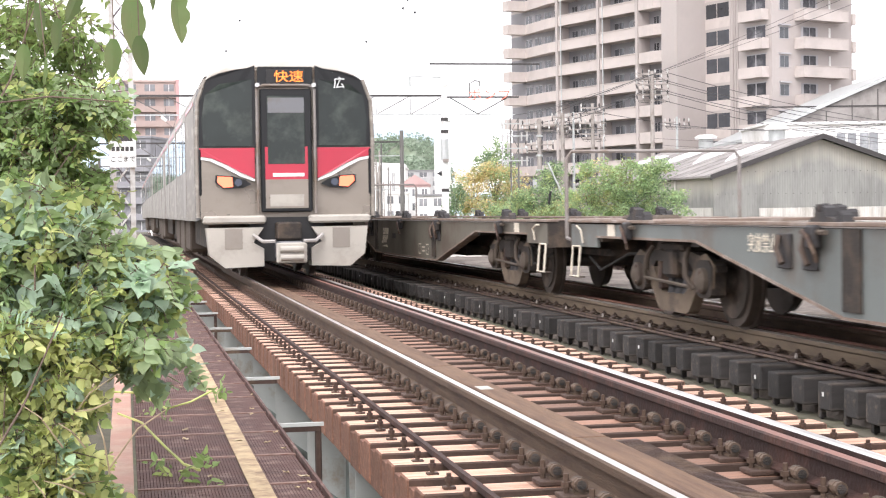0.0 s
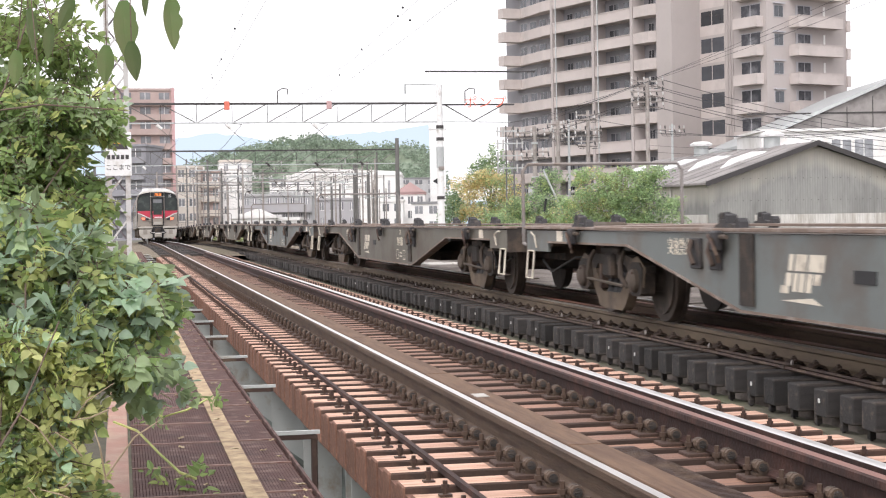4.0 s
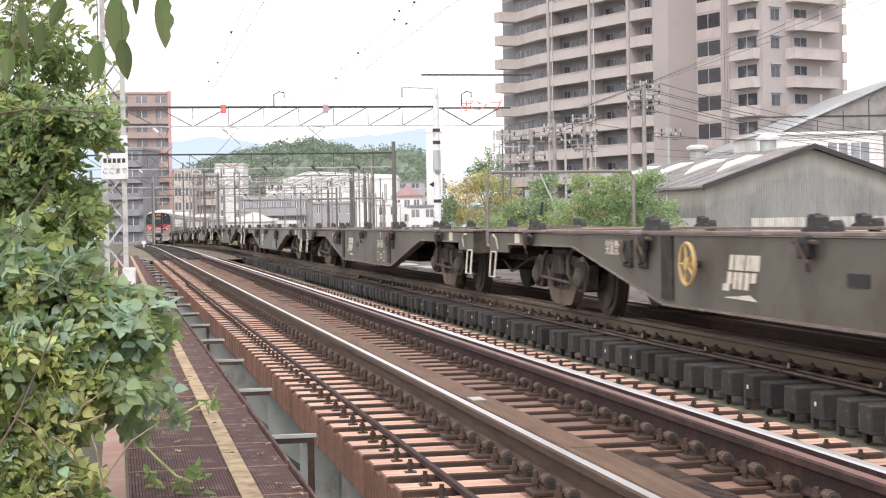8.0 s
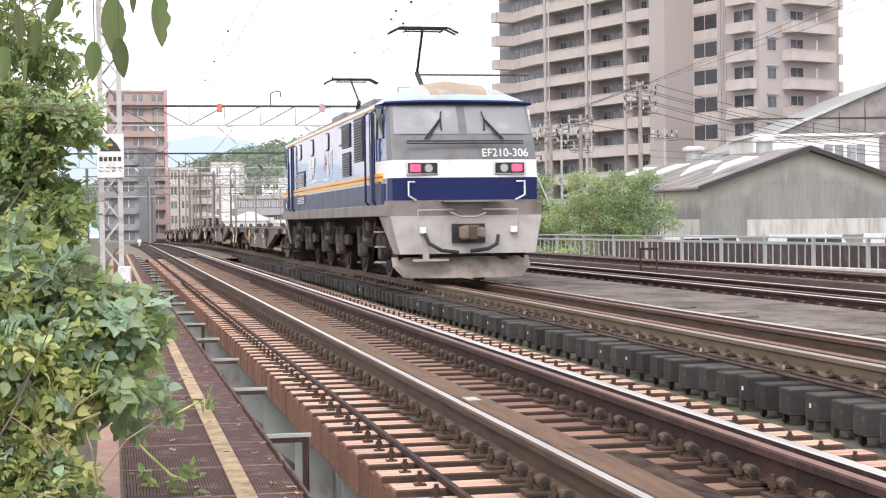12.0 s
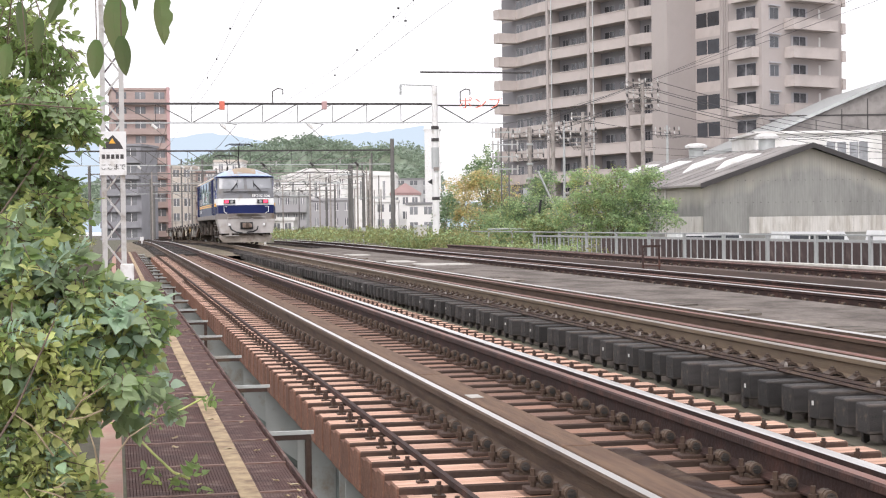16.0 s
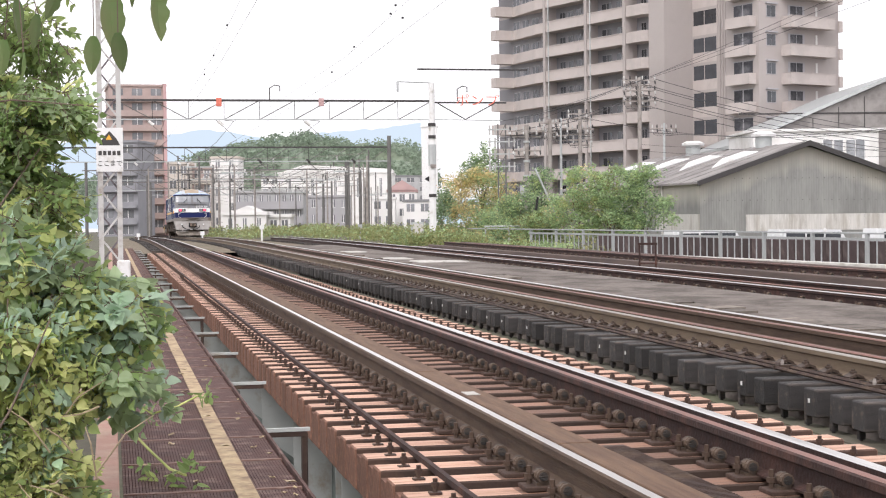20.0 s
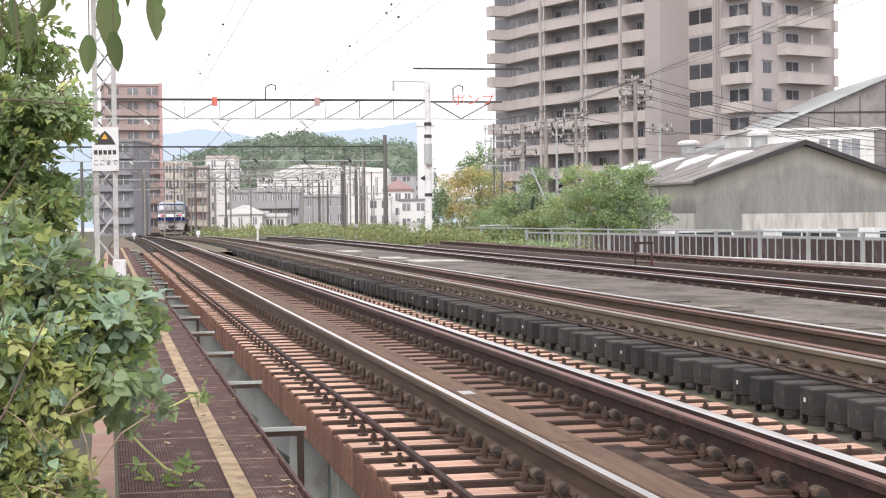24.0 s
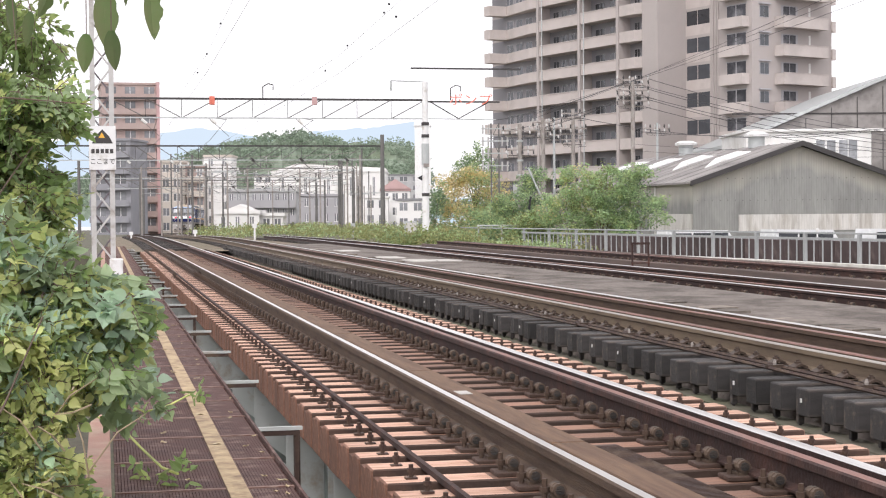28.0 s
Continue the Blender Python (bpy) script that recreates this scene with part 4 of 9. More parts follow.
        pl = [[(x, Y(0.62 + 0.5 * abs(x) ** 2 * 0.55), 0.46), (x, Y(0.5 + 0.5 * abs(x) ** 2 * 0.5), 0.3), (x * 0.86, Y(0.42 + 0.5 * abs(x) ** 2 * 0.5), 0.11)] for x in (-1.2, -0.9, -0.5, 0, 0.5, 0.9, 1.2)]
        part("snow_plough", Geo().grid(pl).grid([[(a, b + (0.03 if sgn > 0 else -0.03), c) for a, b, c in r] for r in pl]), M["plough"] if sgn > 0 else M["gear"], lo, "dusty curved snow plough")
        part("plough_hanger", Geo().box(-0.75, 0.75, min(Y(0.7), Y(1.2)), max(Y(0.7), Y(1.2)), 0.4, 0.6), M["under"], lo)
        # coupler
        cp = part("coupler", Geo().box(-0.12, 0.14, min(Y(0.06), Y(0.5)), max(Y(0.06), Y(0.5)), 0.74, 1.0, bevel=0.03), M["under_light"], lo, "rusty knuckle coupler")
        part("coupler_pocket", Geo().box(-0.28, 0.28, min(Y(0.33), Y(0.4)), max(Y(0.33), Y(0.4)), 0.7, 1.02), M["black"], cp)
        part("knuckle", Geo().box(-0.2, -0.06, min(Y(0.0), Y(0.22)), max(Y(0.0), Y(0.22)), 0.76, 0.98, bevel=0.03), M["wagon_edge"], cp)
        part("knuckle_guard", Geo().box(0.08, 0.22, min(Y(0.02), Y(0.2)), max(Y(0.02), Y(0.2)), 0.78, 0.96, bevel=0.03), M["wagon_edge"], cp)
        part("uncoupling_chain", Geo().tube([(-0.32, Y(0.33), 1.22), (-0.15, Y(0.3), 1.14), (0.1, Y(0.3), 1.13), (0.3, Y(0.33), 1.2)], 0.014, 5), M["loco_skirt"], cp)
        part("foot_step", Geo().box(-0.95, -0.35, min(Y(0.3), Y(0.42)), max(Y(0.3), Y(0.42)), 0.4, 0.44).box(-0.78, -0.68, min(Y(0.34), Y(0.4)), max(Y(0.34), Y(0.4)), 0.42, 0.56), M["loco_skirt"], lo)
        # cab door with its handrails on both sides
        for s in (-1, 1):
            x = s * (w + 0.002)
            dv = 1.08 if s * sgn > 0 or sgn < 0 else 0.0
            a, b = sorted((Y(1.62 + dv), Y(2.12 + dv)))
            d = part("cab_door", Geo().box(min(x, x + s * 0.012), max(x, x + s * 0.012), a, b, 1.4, 2.97), M["loco_navy"], lo, "dark blue cab door")
            part("door_window", Geo().box(min(x, x + s * 0.02), max(x, x + s * 0.02), a + 0.1, b - 0.1, 2.42, 2.85), M["dark_glass"], d)
            for q in (1.5 + dv, 2.28 + dv):
                part("handrail", Geo().tube([(x, Y(q), 1.36), (x + s * 0.06, Y(q), 1.42), (x + s * 0.06, Y(q), 2.96), (x, Y(q), 3.0)], 0.02, 6), M["loco_navy"], lo)
            part("door_step_rail", Geo().tube([(x + s * 0.05, Y(1.6 + dv), 1.45), (x + s * 0.05, Y(1.6 + dv), 2.6)], 0.014, 6), M["loco_navy"], d)
            for z in (0.35, 0.62, 0.88):
                part("cab_step", Geo().box(min(s * 1.2, s * 1.34), max(s * 1.2, s * 1.34), *sorted((Y(1.55 + dv), Y(1.95 + dv))), z, z + 0.025), M["loco_skirt"] if sgn > 0 else M["gear"], lo)

    cab(1)
    cab(-1)
    # side louvres, windows and markings
    for s in (-1, 1):
        x = s * w
        def panel(name, y0, y1, z0, z1, m, label="", t=0.012):
            return part(name, Geo().box(min(x, x + s * t), max(x, x + s * t), y0, y1, z0, z1, bevel=0.004), m, lo, label)
        for y0, y1, z0, z1 in ((2.85, 3.94, 2.18, 2.99), (4.46, 5.51, 2.51, 2.97), (4.46, 5.51, 1.95, 2.42), (11.8, 13.25, 1.93, 2.3), (11.8, 13.25, 1.52, 1.73)):
            lv = panel("louvre", y0, y1, z0, z1, M["louvre"], "dark ventilation louvre")
            g = Geo()
            n = int((z1 - z0) / 0.05)
            for k in range(n):
                z = z0 + 0.03 + k * (z1 - z0 - 0.04) / n
                g.add([(x + s * 0.013, y0 + 0.04, z), (x + s * 0.013, y1 - 0.04, z), (x + s * 0.035, y1 - 0.04, z - 0.025), (x + s * 0.035, y0 + 0.04, z - 0.025)], [(0, 1, 2, 3)])
            part("slat_set", g, M["loco_grey"] if y0 < 10 else M["chrome"], lv)
        for y0 in (5.5, 7.55, 10.15, 12.5):
            def rounded(a0, a1, b0, b1, r):
                return [(q + r * math.cos(k), p + r * math.sin(k)) for q, p, st in ((a1 - r, b1 - r, 0), (a0 + r, b1 - r, 1), (a0 + r, b0 + r, 2), (a1 - r, b0 + r, 3)) for k in [math.pi / 2 * (st + j / 4) for j in range(5)]]
            f = part("window_frame", Geo().prism(rounded(y0, y0 + 0.5, 2.58, 2.96, 0.1), *sorted((x, x + s * 0.012)), axis="x"), M["louvre"], lo, "rounded window in a dark rubber frame")
            part("pane", Geo().prism(rounded(y0 + 0.035, y0 + 0.465, 2.605, 2.935, 0.08), *sorted((x + s * 0.01, x + s * 0.018)), axis="x"), M["cab_glass"], f)
        # maker's mark as plain white slabs, with a wedge under it
        for name, quads in mark_pieces().items():
            g = Geo()
            for a0, b0, a1, b1 in quads:
                g.add([(x + s * 0.006, 10.68 - s * (0.66 - (a + 0.16 * b) * 1.3), 2.03 + b * 0.5) for a, b in ((a0, b0), (a1, b0), (a1, b1), (a0, b1))], [(0, 1, 2, 3)])
            part(name, g, M["loco_white"], lo, "white slanted mark")
        part("mark_wedge", Geo().add([(x + s * 0.006, 11.5, 1.96), (x + s * 0.006, 8.6, 1.99), (x + s * 0.006, 10.1, 2.03)], [(0, 1, 2)]), M["loco_white"], lo, "white wedge mark")
        # name mark: a pink stroke group and two white ones
        yc = 8.42
        brush = (((0.02, 0.36, 0.2, 0.38), (0.1, 0.02, 0.13, 0.5), (0.2, 0.1, 0.24, 0.48), (0.3, 0.06, 0.34, 0.46), (0.24, 0.24, 0.4, 0.28), (0.03, 0.14, 0.1, 0.24)),
                 ((0.04, 0.34, 0.42, 0.39), (0.2, 0.2, 0.26, 0.56), (0.08, 0.02, 0.17, 0.22), (0.26, 0.0, 0.36, 0.2), (0.2, 0.04, 0.25, 0.12)),
                 ((0.06, 0.06, 0.1, 0.48), (0.08, 0.42, 0.24, 0.46), (0.2, 0.14, 0.24, 0.46), (0.08, 0.26, 0.22, 0.29), (0.3, -0.04, 0.35, 0.56), (0.34, 0.44, 0.44, 0.49), (0.36, 0.2, 0.44, 0.26)))
        for k, m in ((0, "pink"), (1, "loco_white"), (2, "loco_white")):
            y = yc - 0.48 * k
            g = Geo()
            xx = x + s * 0.006
            for a0, b0, a1, b1 in brush[k]:
                g.add([(xx, y - a0, 2.06 + b0), (xx, y - a1, 2.06 + b0), (xx, y - a1 - 0.02, 2.06 + b1), (xx, y - a0 - 0.02, 2.06 + b1)], [(0, 1, 2, 3)])
            tagged(part("name_stroke", g, M[m], lo, "painted brush strokes"), kind="stuff")
        part("name_underline", Geo().add([(x + s * 0.006, 8.45, 1.96), (x + s * 0.006, 7.55, 1.96), (x + s * 0.006, 7.55, 2.0), (x + s * 0.006, 8.45, 2.0)], [(0, 1, 2, 3)]), M["loco_white"], lo)
    lettering("EF210-306", 0.2, M["loco_white"], lo, pose(0.68, 0.465, 2.15, -14), "type_lettering", 0.95)
    lettering("EF210-306", 0.18, M["loco_skirt"], lo, pose(-w - 0.006, 13.8, 2.08) @ SIDE, "type_lettering", 0.75)
    bp = part("operator_plate", Geo().box(-w - 0.012, -w, 15.66, 15.97, 1.98, 2.23), M["loco_white"], lo, "white square side plate")
    part("plate_mark", Geo().box(-w - 0.016, -w - 0.012, 15.71, 15.92, 2.04, 2.08).box(-w - 0.016, -w - 0.012, 15.71, 15.92, 2.12, 2.18), M["loco_blue"], bp)
    sp = part("depot_plate", Geo().box(-w - 0.012, -w, 15.67, 15.95, 1.43, 1.62), M["loco_navy"], lo, "small navy side plate")
    part("plate_mark", Geo().box(-w - 0.016, -w - 0.012, 15.76, 15.86, 1.47, 1.58), M["loco_white"], sp)
    # pantographs
    for y, sg, zp in ((4.1, 1, 4.74), (13.4, -1, 4.6)):
        p = part("pantograph", Geo().box(-0.6, 0.6, y - 0.5, y + 0.5, zr + 0.28, zr + 0.34).tube([(0, y - 0.3, zr + 0.34), (0, y - 0.3 + 0.95 * sg, zr + 0.9)], 0.05, 6).tube([(0, y - 0.3 + 0.95 * sg, zr + 0.9), (0, y + 0.05, zp - 0.03)], 0.025, 6), M["black"], lo, "raised single-arm pantograph")
        g = Geo()
        for d in (-0.13, 0.13):
            g.tube([(-0.66, y + d, zp - 0.1), (-0.46, y + d, zp), (0.46, y + d, zp), (0.66, y + d, zp - 0.1)], 0.022, 6)
        g.tube([(-0.35, y - 0.15, zp - 0.06), (-0.35, y + 0.15, zp - 0.06)], 0.016, 5).tube([(0.35, y - 0.15, zp - 0.06), (0.35, y + 0.15, zp - 0.06)], 0.016, 5).tube([(-0.35, y, zp - 0.06), (0.35, y, zp - 0.06)], 0.016, 5)
        part("contact_head", g, M["black"], p)
        for xx in (-0.55, 0.55):
            part("insulator", Geo().tube([(xx, y - 0.4, zr + 0.2), (xx, y - 0.4, zr + 0.32)], 0.06, 8), M["porcelain"], p)
    # running gear: three two-axle bogies
    # underframe and added filler boxes, black in place of the shade there
    part("underframe", Geo().box(-0.85, 0.85, 1.7, 16.0, 0.84, 1.118), M["soot"], lo, "soot-black underframe")
    part("belly_box", Geo().box(-0.44, 0.44, 1.6, 16.0, 0.2, 0.838), M["soot"], lo, "black box added for the shade between the wheels")
    part("floor_plate", Geo().box(-1.2, 1.2, 2.6, 15.6, 1.12, 1.16), M["soot"], lo, "floor plate in near-black for shade")
    for c in (3.32, 8.75, 14.18):
        b = part("bogie", Geo().box(-1.12, -1.0, c - 2.05, c + 2.05, 0.6, 0.82, bevel=0.02).box(1.0, 1.12, c - 2.05, c + 2.05, 0.6, 0.82, bevel=0.02).box(-1.0, 1.0, c - 0.3, c + 0.3, 0.45, 0.8), M["gear"], lo, "grimy two-axle bogie")
        for dy in (-1.2, 1.2):
            wheelset("axle", 0.53, b, pose(0, c + dy, 0.535))
            for s in (-1, 1):
                part("axle_box", Geo().box(min(s * 1.0, s * 1.22), max(s * 1.0, s * 1.22), c + dy - 0.17, c + dy + 0.17, 0.4, 0.66, bevel=0.03), M["gear"], b)
                for q in (-0.34, 0.34):
                    part("spring", Geo().tube([(s * 1.13, c + dy + q, 0.5), (s * 1.13, c + dy + q, 0.95)], 0.065, 9).tube([(s * 1.13, c + dy + q, 0.95), (s * 1.13, c + dy + q, 0.98)], 0.1, 9), M["gear"], b)
        for s in (-1, 1):
            part("damper", Geo().tube([(s * 1.24, c - 0.25, 0.72), (s * 1.24, c + 0.35, 0.72)], 0.06, 8).box(min(s * 1.1, s * 1.26), max(s * 1.1, s * 1.26), c + 0.35, c + 0.45, 0.66, 1.15), M["gear"], b)
            part("brake_pipe", Geo().tube([(s * 1.2, c - 0.75, 1.1), (s * 1.24, c - 0.7, 0.8), (s * 1.2, c - 0.5, 0.6), (s * 1.16, c - 0.35, 0.85), (s * 1.1, c - 0.3, 1.1)], 0.022, 6), M["under"], b, smooth=True)
            part("sand_box", Geo().box(min(s * 1.02, s * 1.26), max(s * 1.02, s * 1.26), c - 0.14, c + 0.16, 0.88, 1.1, bevel=0.03), M["gear"], b)
    return lo


loco = build_loco()


# ---- container flat wagon ----
def build_wagon(paint, name_label, mark_y=12.12, slot_y=10.95, plain_end=False):
    wg = thing("container_wagon", name_label, "wagon", group="freight wagons")
    w, L, zt = 1.08, 20.4, 0.945
    belly = [(4.3, 0.78), (7.15, 0.3), (13.25, 0.3), (16.1, 0.78), (19.0, 0.78), (19.0, 0.9), (1.4, 0.9), (1.4, 0.78)]
    for s in (-1, 1):
        x0, x1 = sorted((s * w, s * (w - 0.03)))
        part("side_girder", Geo().prism(belly, x0, x1, axis="x"), paint, wg)
        lip = [(1.4, 0.76), (4.3, 0.76), (7.15, 0.28), (13.25, 0.28), (16.1, 0.76), (19.0, 0.76)]
        g = Geo()
        a, b = sorted((s * (w + 0.012), s * (w - 0.12)))
        for (ya, za), (yb, zb) in zip(lip, lip[1:]):
            g.add([(a, ya, za), (b, ya, za), (b, yb, zb), (a, yb, zb), (a, ya, za + 0.022), (b, ya, za + 0.022), (b, yb, zb + 0.022), (a, yb, zb + 0.022)],
                  [(3, 2, 1, 0), (4, 5, 6, 7), (0, 1, 5, 4), (1, 2, 6, 5), (2, 3, 7, 6), (3, 0, 4, 7)])
        part("bottom_flange", g, M["wagon_edge"], wg, "rusty bottom flange")
        a, b = sorted((s * (w + 0.03), s * (w - 0.12)))
        part("top_flange", Geo().box(a, b, 0.4, L - 0.4, zt - 0.03, zt, bevel=0.005), M["wagon_edge"], wg, "rusty deck edge")
        for y in (7.3, 13.1):
            a, b = sorted((s * (w + 0.005), s * (w + 0.02)))
            part("stiffener", Geo().box(a, b, y - 0.14, y + 0.14, 0.34, 0.9), M["under"], wg, "dark rib panel")
        for y in (6.9, 7.3, 13.75, 14.2):
            a, b = sorted((s * (w + 0.0), s * (w + 0.09)))
            lb = part("lock_lever_box", Geo().box(*sorted((s * w, s * (w + 0.03))), y - 0.12, y + 0.12, 0.6, 0.86, bevel=0.008), M["lock_dark"], wg)
            part("hand_lever", Geo().tube([(s * (w + 0.04), y + 0.05, 0.84), (s * (w + 0.075), y + 0.02, 0.75), (s * (w + 0.06), y - 0.05, 0.64)], 0.022, 6), M["clip"], lb, smooth=True)
        part("slot", Geo().box(*sorted((s * (w + 0.003), s * (w + 0.008))), slot_y, slot_y + 0.32, 0.58, 0.67), M["black"], wg)
        # end platform step and grab irons
        for y, dr in ((0.66, 1), (L - 0.66, -1)):
            part("notice_plate", Geo().box(*sorted((s * (w + 0.002), s * (w + 0.008))), y + dr * 1.25 - 0.12, y + dr * 1.25 + 0.12, 0.78, 0.9), M["cream"], wg)
            part("end_panel", Geo().box(*sorted((s * w, s * (w - 0.03))), min(y - dr * 0.2, y + dr * 0.75), max(y - dr * 0.2, y + dr * 0.75), 0.66, 0.9), M["under"] if plain_end and y < 1 else paint, wg)
            if plain_end and y < 1:
                part("air_hose", Geo().tube([(s * 0.8, y - 0.1, 0.66), (s * 0.86, y - 0.16, 0.4), (s * 0.84, y - 0.3, 0.3), (s * 0.8, y - 0.42, 0.42)], 0.024, 6), M["black"], wg, smooth=True)
                part("hose_hanger", Geo().tube([(s * 0.95, y + 0.15, 0.66), (s * 0.95, y + 0.15, 0.26), (s * 0.95, y - 0.12, 0.26)], 0.014, 5), M["under_light"], wg)
                continue
            st = part("foot_step", Geo().tube([(s * w, y - 0.13, 0.66), (s * (w + 0.03), y - 0.13, 0.34), (s * (w + 0.03), y + 0.15, 0.34), (s * w, y + 0.15, 0.66), (s * w, y - 0.13, 0.66)], 0.013, 6), M["cream"], wg, "pale pipe step")
            part("tread", Geo().box(*sorted((s * (w - 0.05), s * (w + 0.04))), y - 0.13, y + 0.15, 0.325, 0.34), M["under_light"], st)
            part("grab_iron", Geo().tube([(s * (w + 0.02), y + dr * 0.3, 0.7), (s * (w + 0.045), y + dr * 0.3, 0.84), (s * (w + 0.045), y + dr * 0.14, 0.88), (s * (w + 0.02), y + dr * 0.1, 0.88)], 0.011, 6), M["cream"], wg)
        # maker's mark: slanted slabs with a slit across them and a hook below the first
        xx = s * (w + 0.004)
        for name, quads in mark_pieces().items():
            g = Geo()
            for a0, b0, a1, b1 in quads:
                q = [(xx, mark_y - s * (0.37 - (a + 0.12 * b) * 0.74), 0.47 + b * 0.29) for a, b in ((a0, b0), (a1, b0), (a1, b1), (a0, b1))]
                g.add(q, [(0, 1, 2, 3)])
            part(name, g, M["cream"], wg, "cream slanted mark")
        part("mark_wedge", Geo().add([(s * (w + 0.004), mark_y + 0.36, 0.415), (s * (w + 0.004), mark_y - 0.36, 0.405), (s * (w + 0.004), mark_y + s * 0.2, 0.452)], [(0, 1, 2)]), M["cream"], wg)
        for y in (7.9, 8.55):
            g = Geo()
            xx = s * (w + 0.004)
            for (a, b, c, d) in ((-0.11, 0.11, 0.36, 0.375), (-0.11, 0.11, 0.515, 0.53), (-0.11, -0.095, 0.36, 0.53), (0.095, 0.11, 0.36, 0.53)):
                g.add([(xx, y + a, c), (xx, y + b, c), (xx, y + b, d), (xx, y + a, d)], [(0, 1, 2, 3)])
            part("card_frame", g, M["cream"], wg)
        g = Geo()
        for z in (0.4, 0.46):
            xx = s * (w + 0.004)
            g.add([(xx, 8.13, z), (xx, 8.33, z), (xx, 8.33, z + 0.03), (xx, 8.13, z + 0.03)], [(0, 1, 2, 3)])
        part("small_print", g, M["cream"], wg)
    # centre beam, cross-members and deck plates
    part("centre_beam", Geo().box(-0.28, 0.28, 0.6, L - 0.6, 0.5, 0.9).box(-0.5, 0.5, 7.6, 12.8, 0.34, 0.5), M["under"], wg)
    for y in (1.4, 4.2, 8.4, 12.0, 16.2, 19.0):
        part("cross_member", Geo().box(-w + 0.03, w - 0.03, y - 0.09, y + 0.09, 0.72, 0.9), M["under"], wg)
    for y in (0.45, L - 2.2):
        part("end_deck", Geo().box(-w + 0.1, w - 0.1, y, y + 1.75, zt - 0.035, zt - 0.005), M["wagon_edge"], wg)
    part("deck_plate", Geo().box(-w + 0.12, w - 0.12, 2.3, L - 2.3, 0.86, 0.9), M["under"], wg)
    # container locks along both deck edges
    for y in (2.6, 6.8, 10.1, 13.6, 17.8):
        for s in (-1, 1):
            a, b = sorted((s * (w + 0.02), s * (w - 0.1)))
            lk = part("container_lock", Geo().prism([(y - 0.22, zt + 0.001), (y + 0.19, zt + 0.001), (y + 0.17, zt + 0.022), (y + 0.1, zt + 0.035), (y + 0.095, zt + 0.1), (y + 0.055, zt + 0.125), (y + 0.04, zt + 0.07), (y - 0.02, zt + 0.065), (y - 0.035, zt + 0.115), (y - 0.075, zt + 0.1), (y - 0.085, zt + 0.04), (y - 0.2, zt + 0.025)], a + 0.012, b - 0.012, axis="x").box(a + 0.03, b - 0.03, y - 0.02, y + 0.045, zt + 0.06, zt + 0.13, bevel=0.012), M["lock_dark"], wg, "dark container lock")
            part("lock_claw", Geo().prism([(y - 0.34, zt + 0.002), (y - 0.23, zt + 0.002), (y - 0.24, zt + 0.06), (y - 0.29, zt + 0.08), (y - 0.33, zt + 0.05)], a + 0.02, b - 0.02, axis="x"), M["lock_dark"], lk)
            part("lock_body", Geo().box(*sorted((s * (w + 0.03), s * (w + 0.1))), y - 0.075, y + 0.08, zt - 0.19, zt - 0.02, bevel=0.015), M["lock_dark"], lk)
            part("lock_pin", Geo().tube([(s * (w + 0.06), y - 0.2, zt - 0.07), (s * (w + 0.06), y + 0.2, zt - 0.07)], 0.02, 6), M["under_light"], lk)
            part("lock_lever", Geo().tube([(s * (w + 0.09), y + 0.12, zt - 0.06), (s * (w + 0.12), y - 0.02, zt - 0.1), (s * (w + 0.12), y - 0.15, zt - 0.22), (s * (w + 0.1), y - 0.13, zt - 0.27)], [0.016, 0.018, 0.014, 0.02], 6), M["iron"], lk, smooth=True)
    # crosswise handrail frames on both ends
    for y in (L - 0.06,):
        g = Geo().tube([(-1.02, y, zt), (-1.02, y, 1.62), (-0.96, y, 1.7), (0.96, y, 1.7), (1.02, y, 1.62), (1.02, y, zt)], 0.022, 6)
        for x in (-1.02, 1.02):
            g.tube([(x, y, zt), (x, y, 0.74), (x, L - 0.46, 0.7)], 0.022, 6)
        part("end_railing", g, M["loco_sill"], wg, "thin grey pipe handrail")
    # hand brake wheel, pipes and couplers
    for y0, y1 in ((0.0, 0.6), (L - 0.6, L)):
        part("coupler", Geo().box(-0.14, 0.14, y0, y1, 0.72, 0.98, bevel=0.03), M["under_light"], wg)
        part("buffer_beam", Geo().box(-w, w, (0.42 if y0 < 1 else L - 0.46), (0.46 if y0 < 1 else L - 0.42), 0.62, 0.93), M["under"], wg)
    part("brake_pipe", Geo().tube([(-0.95, 0.7, 0.55), (-0.98, 1.2, 0.42), (-0.98, 1.5, 0.4), (-0.9, 1.9, 0.6), (-0.8, 3, 0.66)], 0.014, 6), M["soot"], wg, smooth=True)
    part("brake_pipe", Geo().tube([(-0.95, L - 0.7, 0.55), (-0.98, L - 1.2, 0.42), (-0.9, L - 1.9, 0.6), (-0.8, L - 3, 0.66)], 0.014, 6), M["soot"], wg, smooth=True)
    part("air_tank", Geo().tube([(-0.55, 3.6, 0.52), (-0.55, 5.0, 0.52)], 0.17, 12), M["under"], wg, smooth=True)
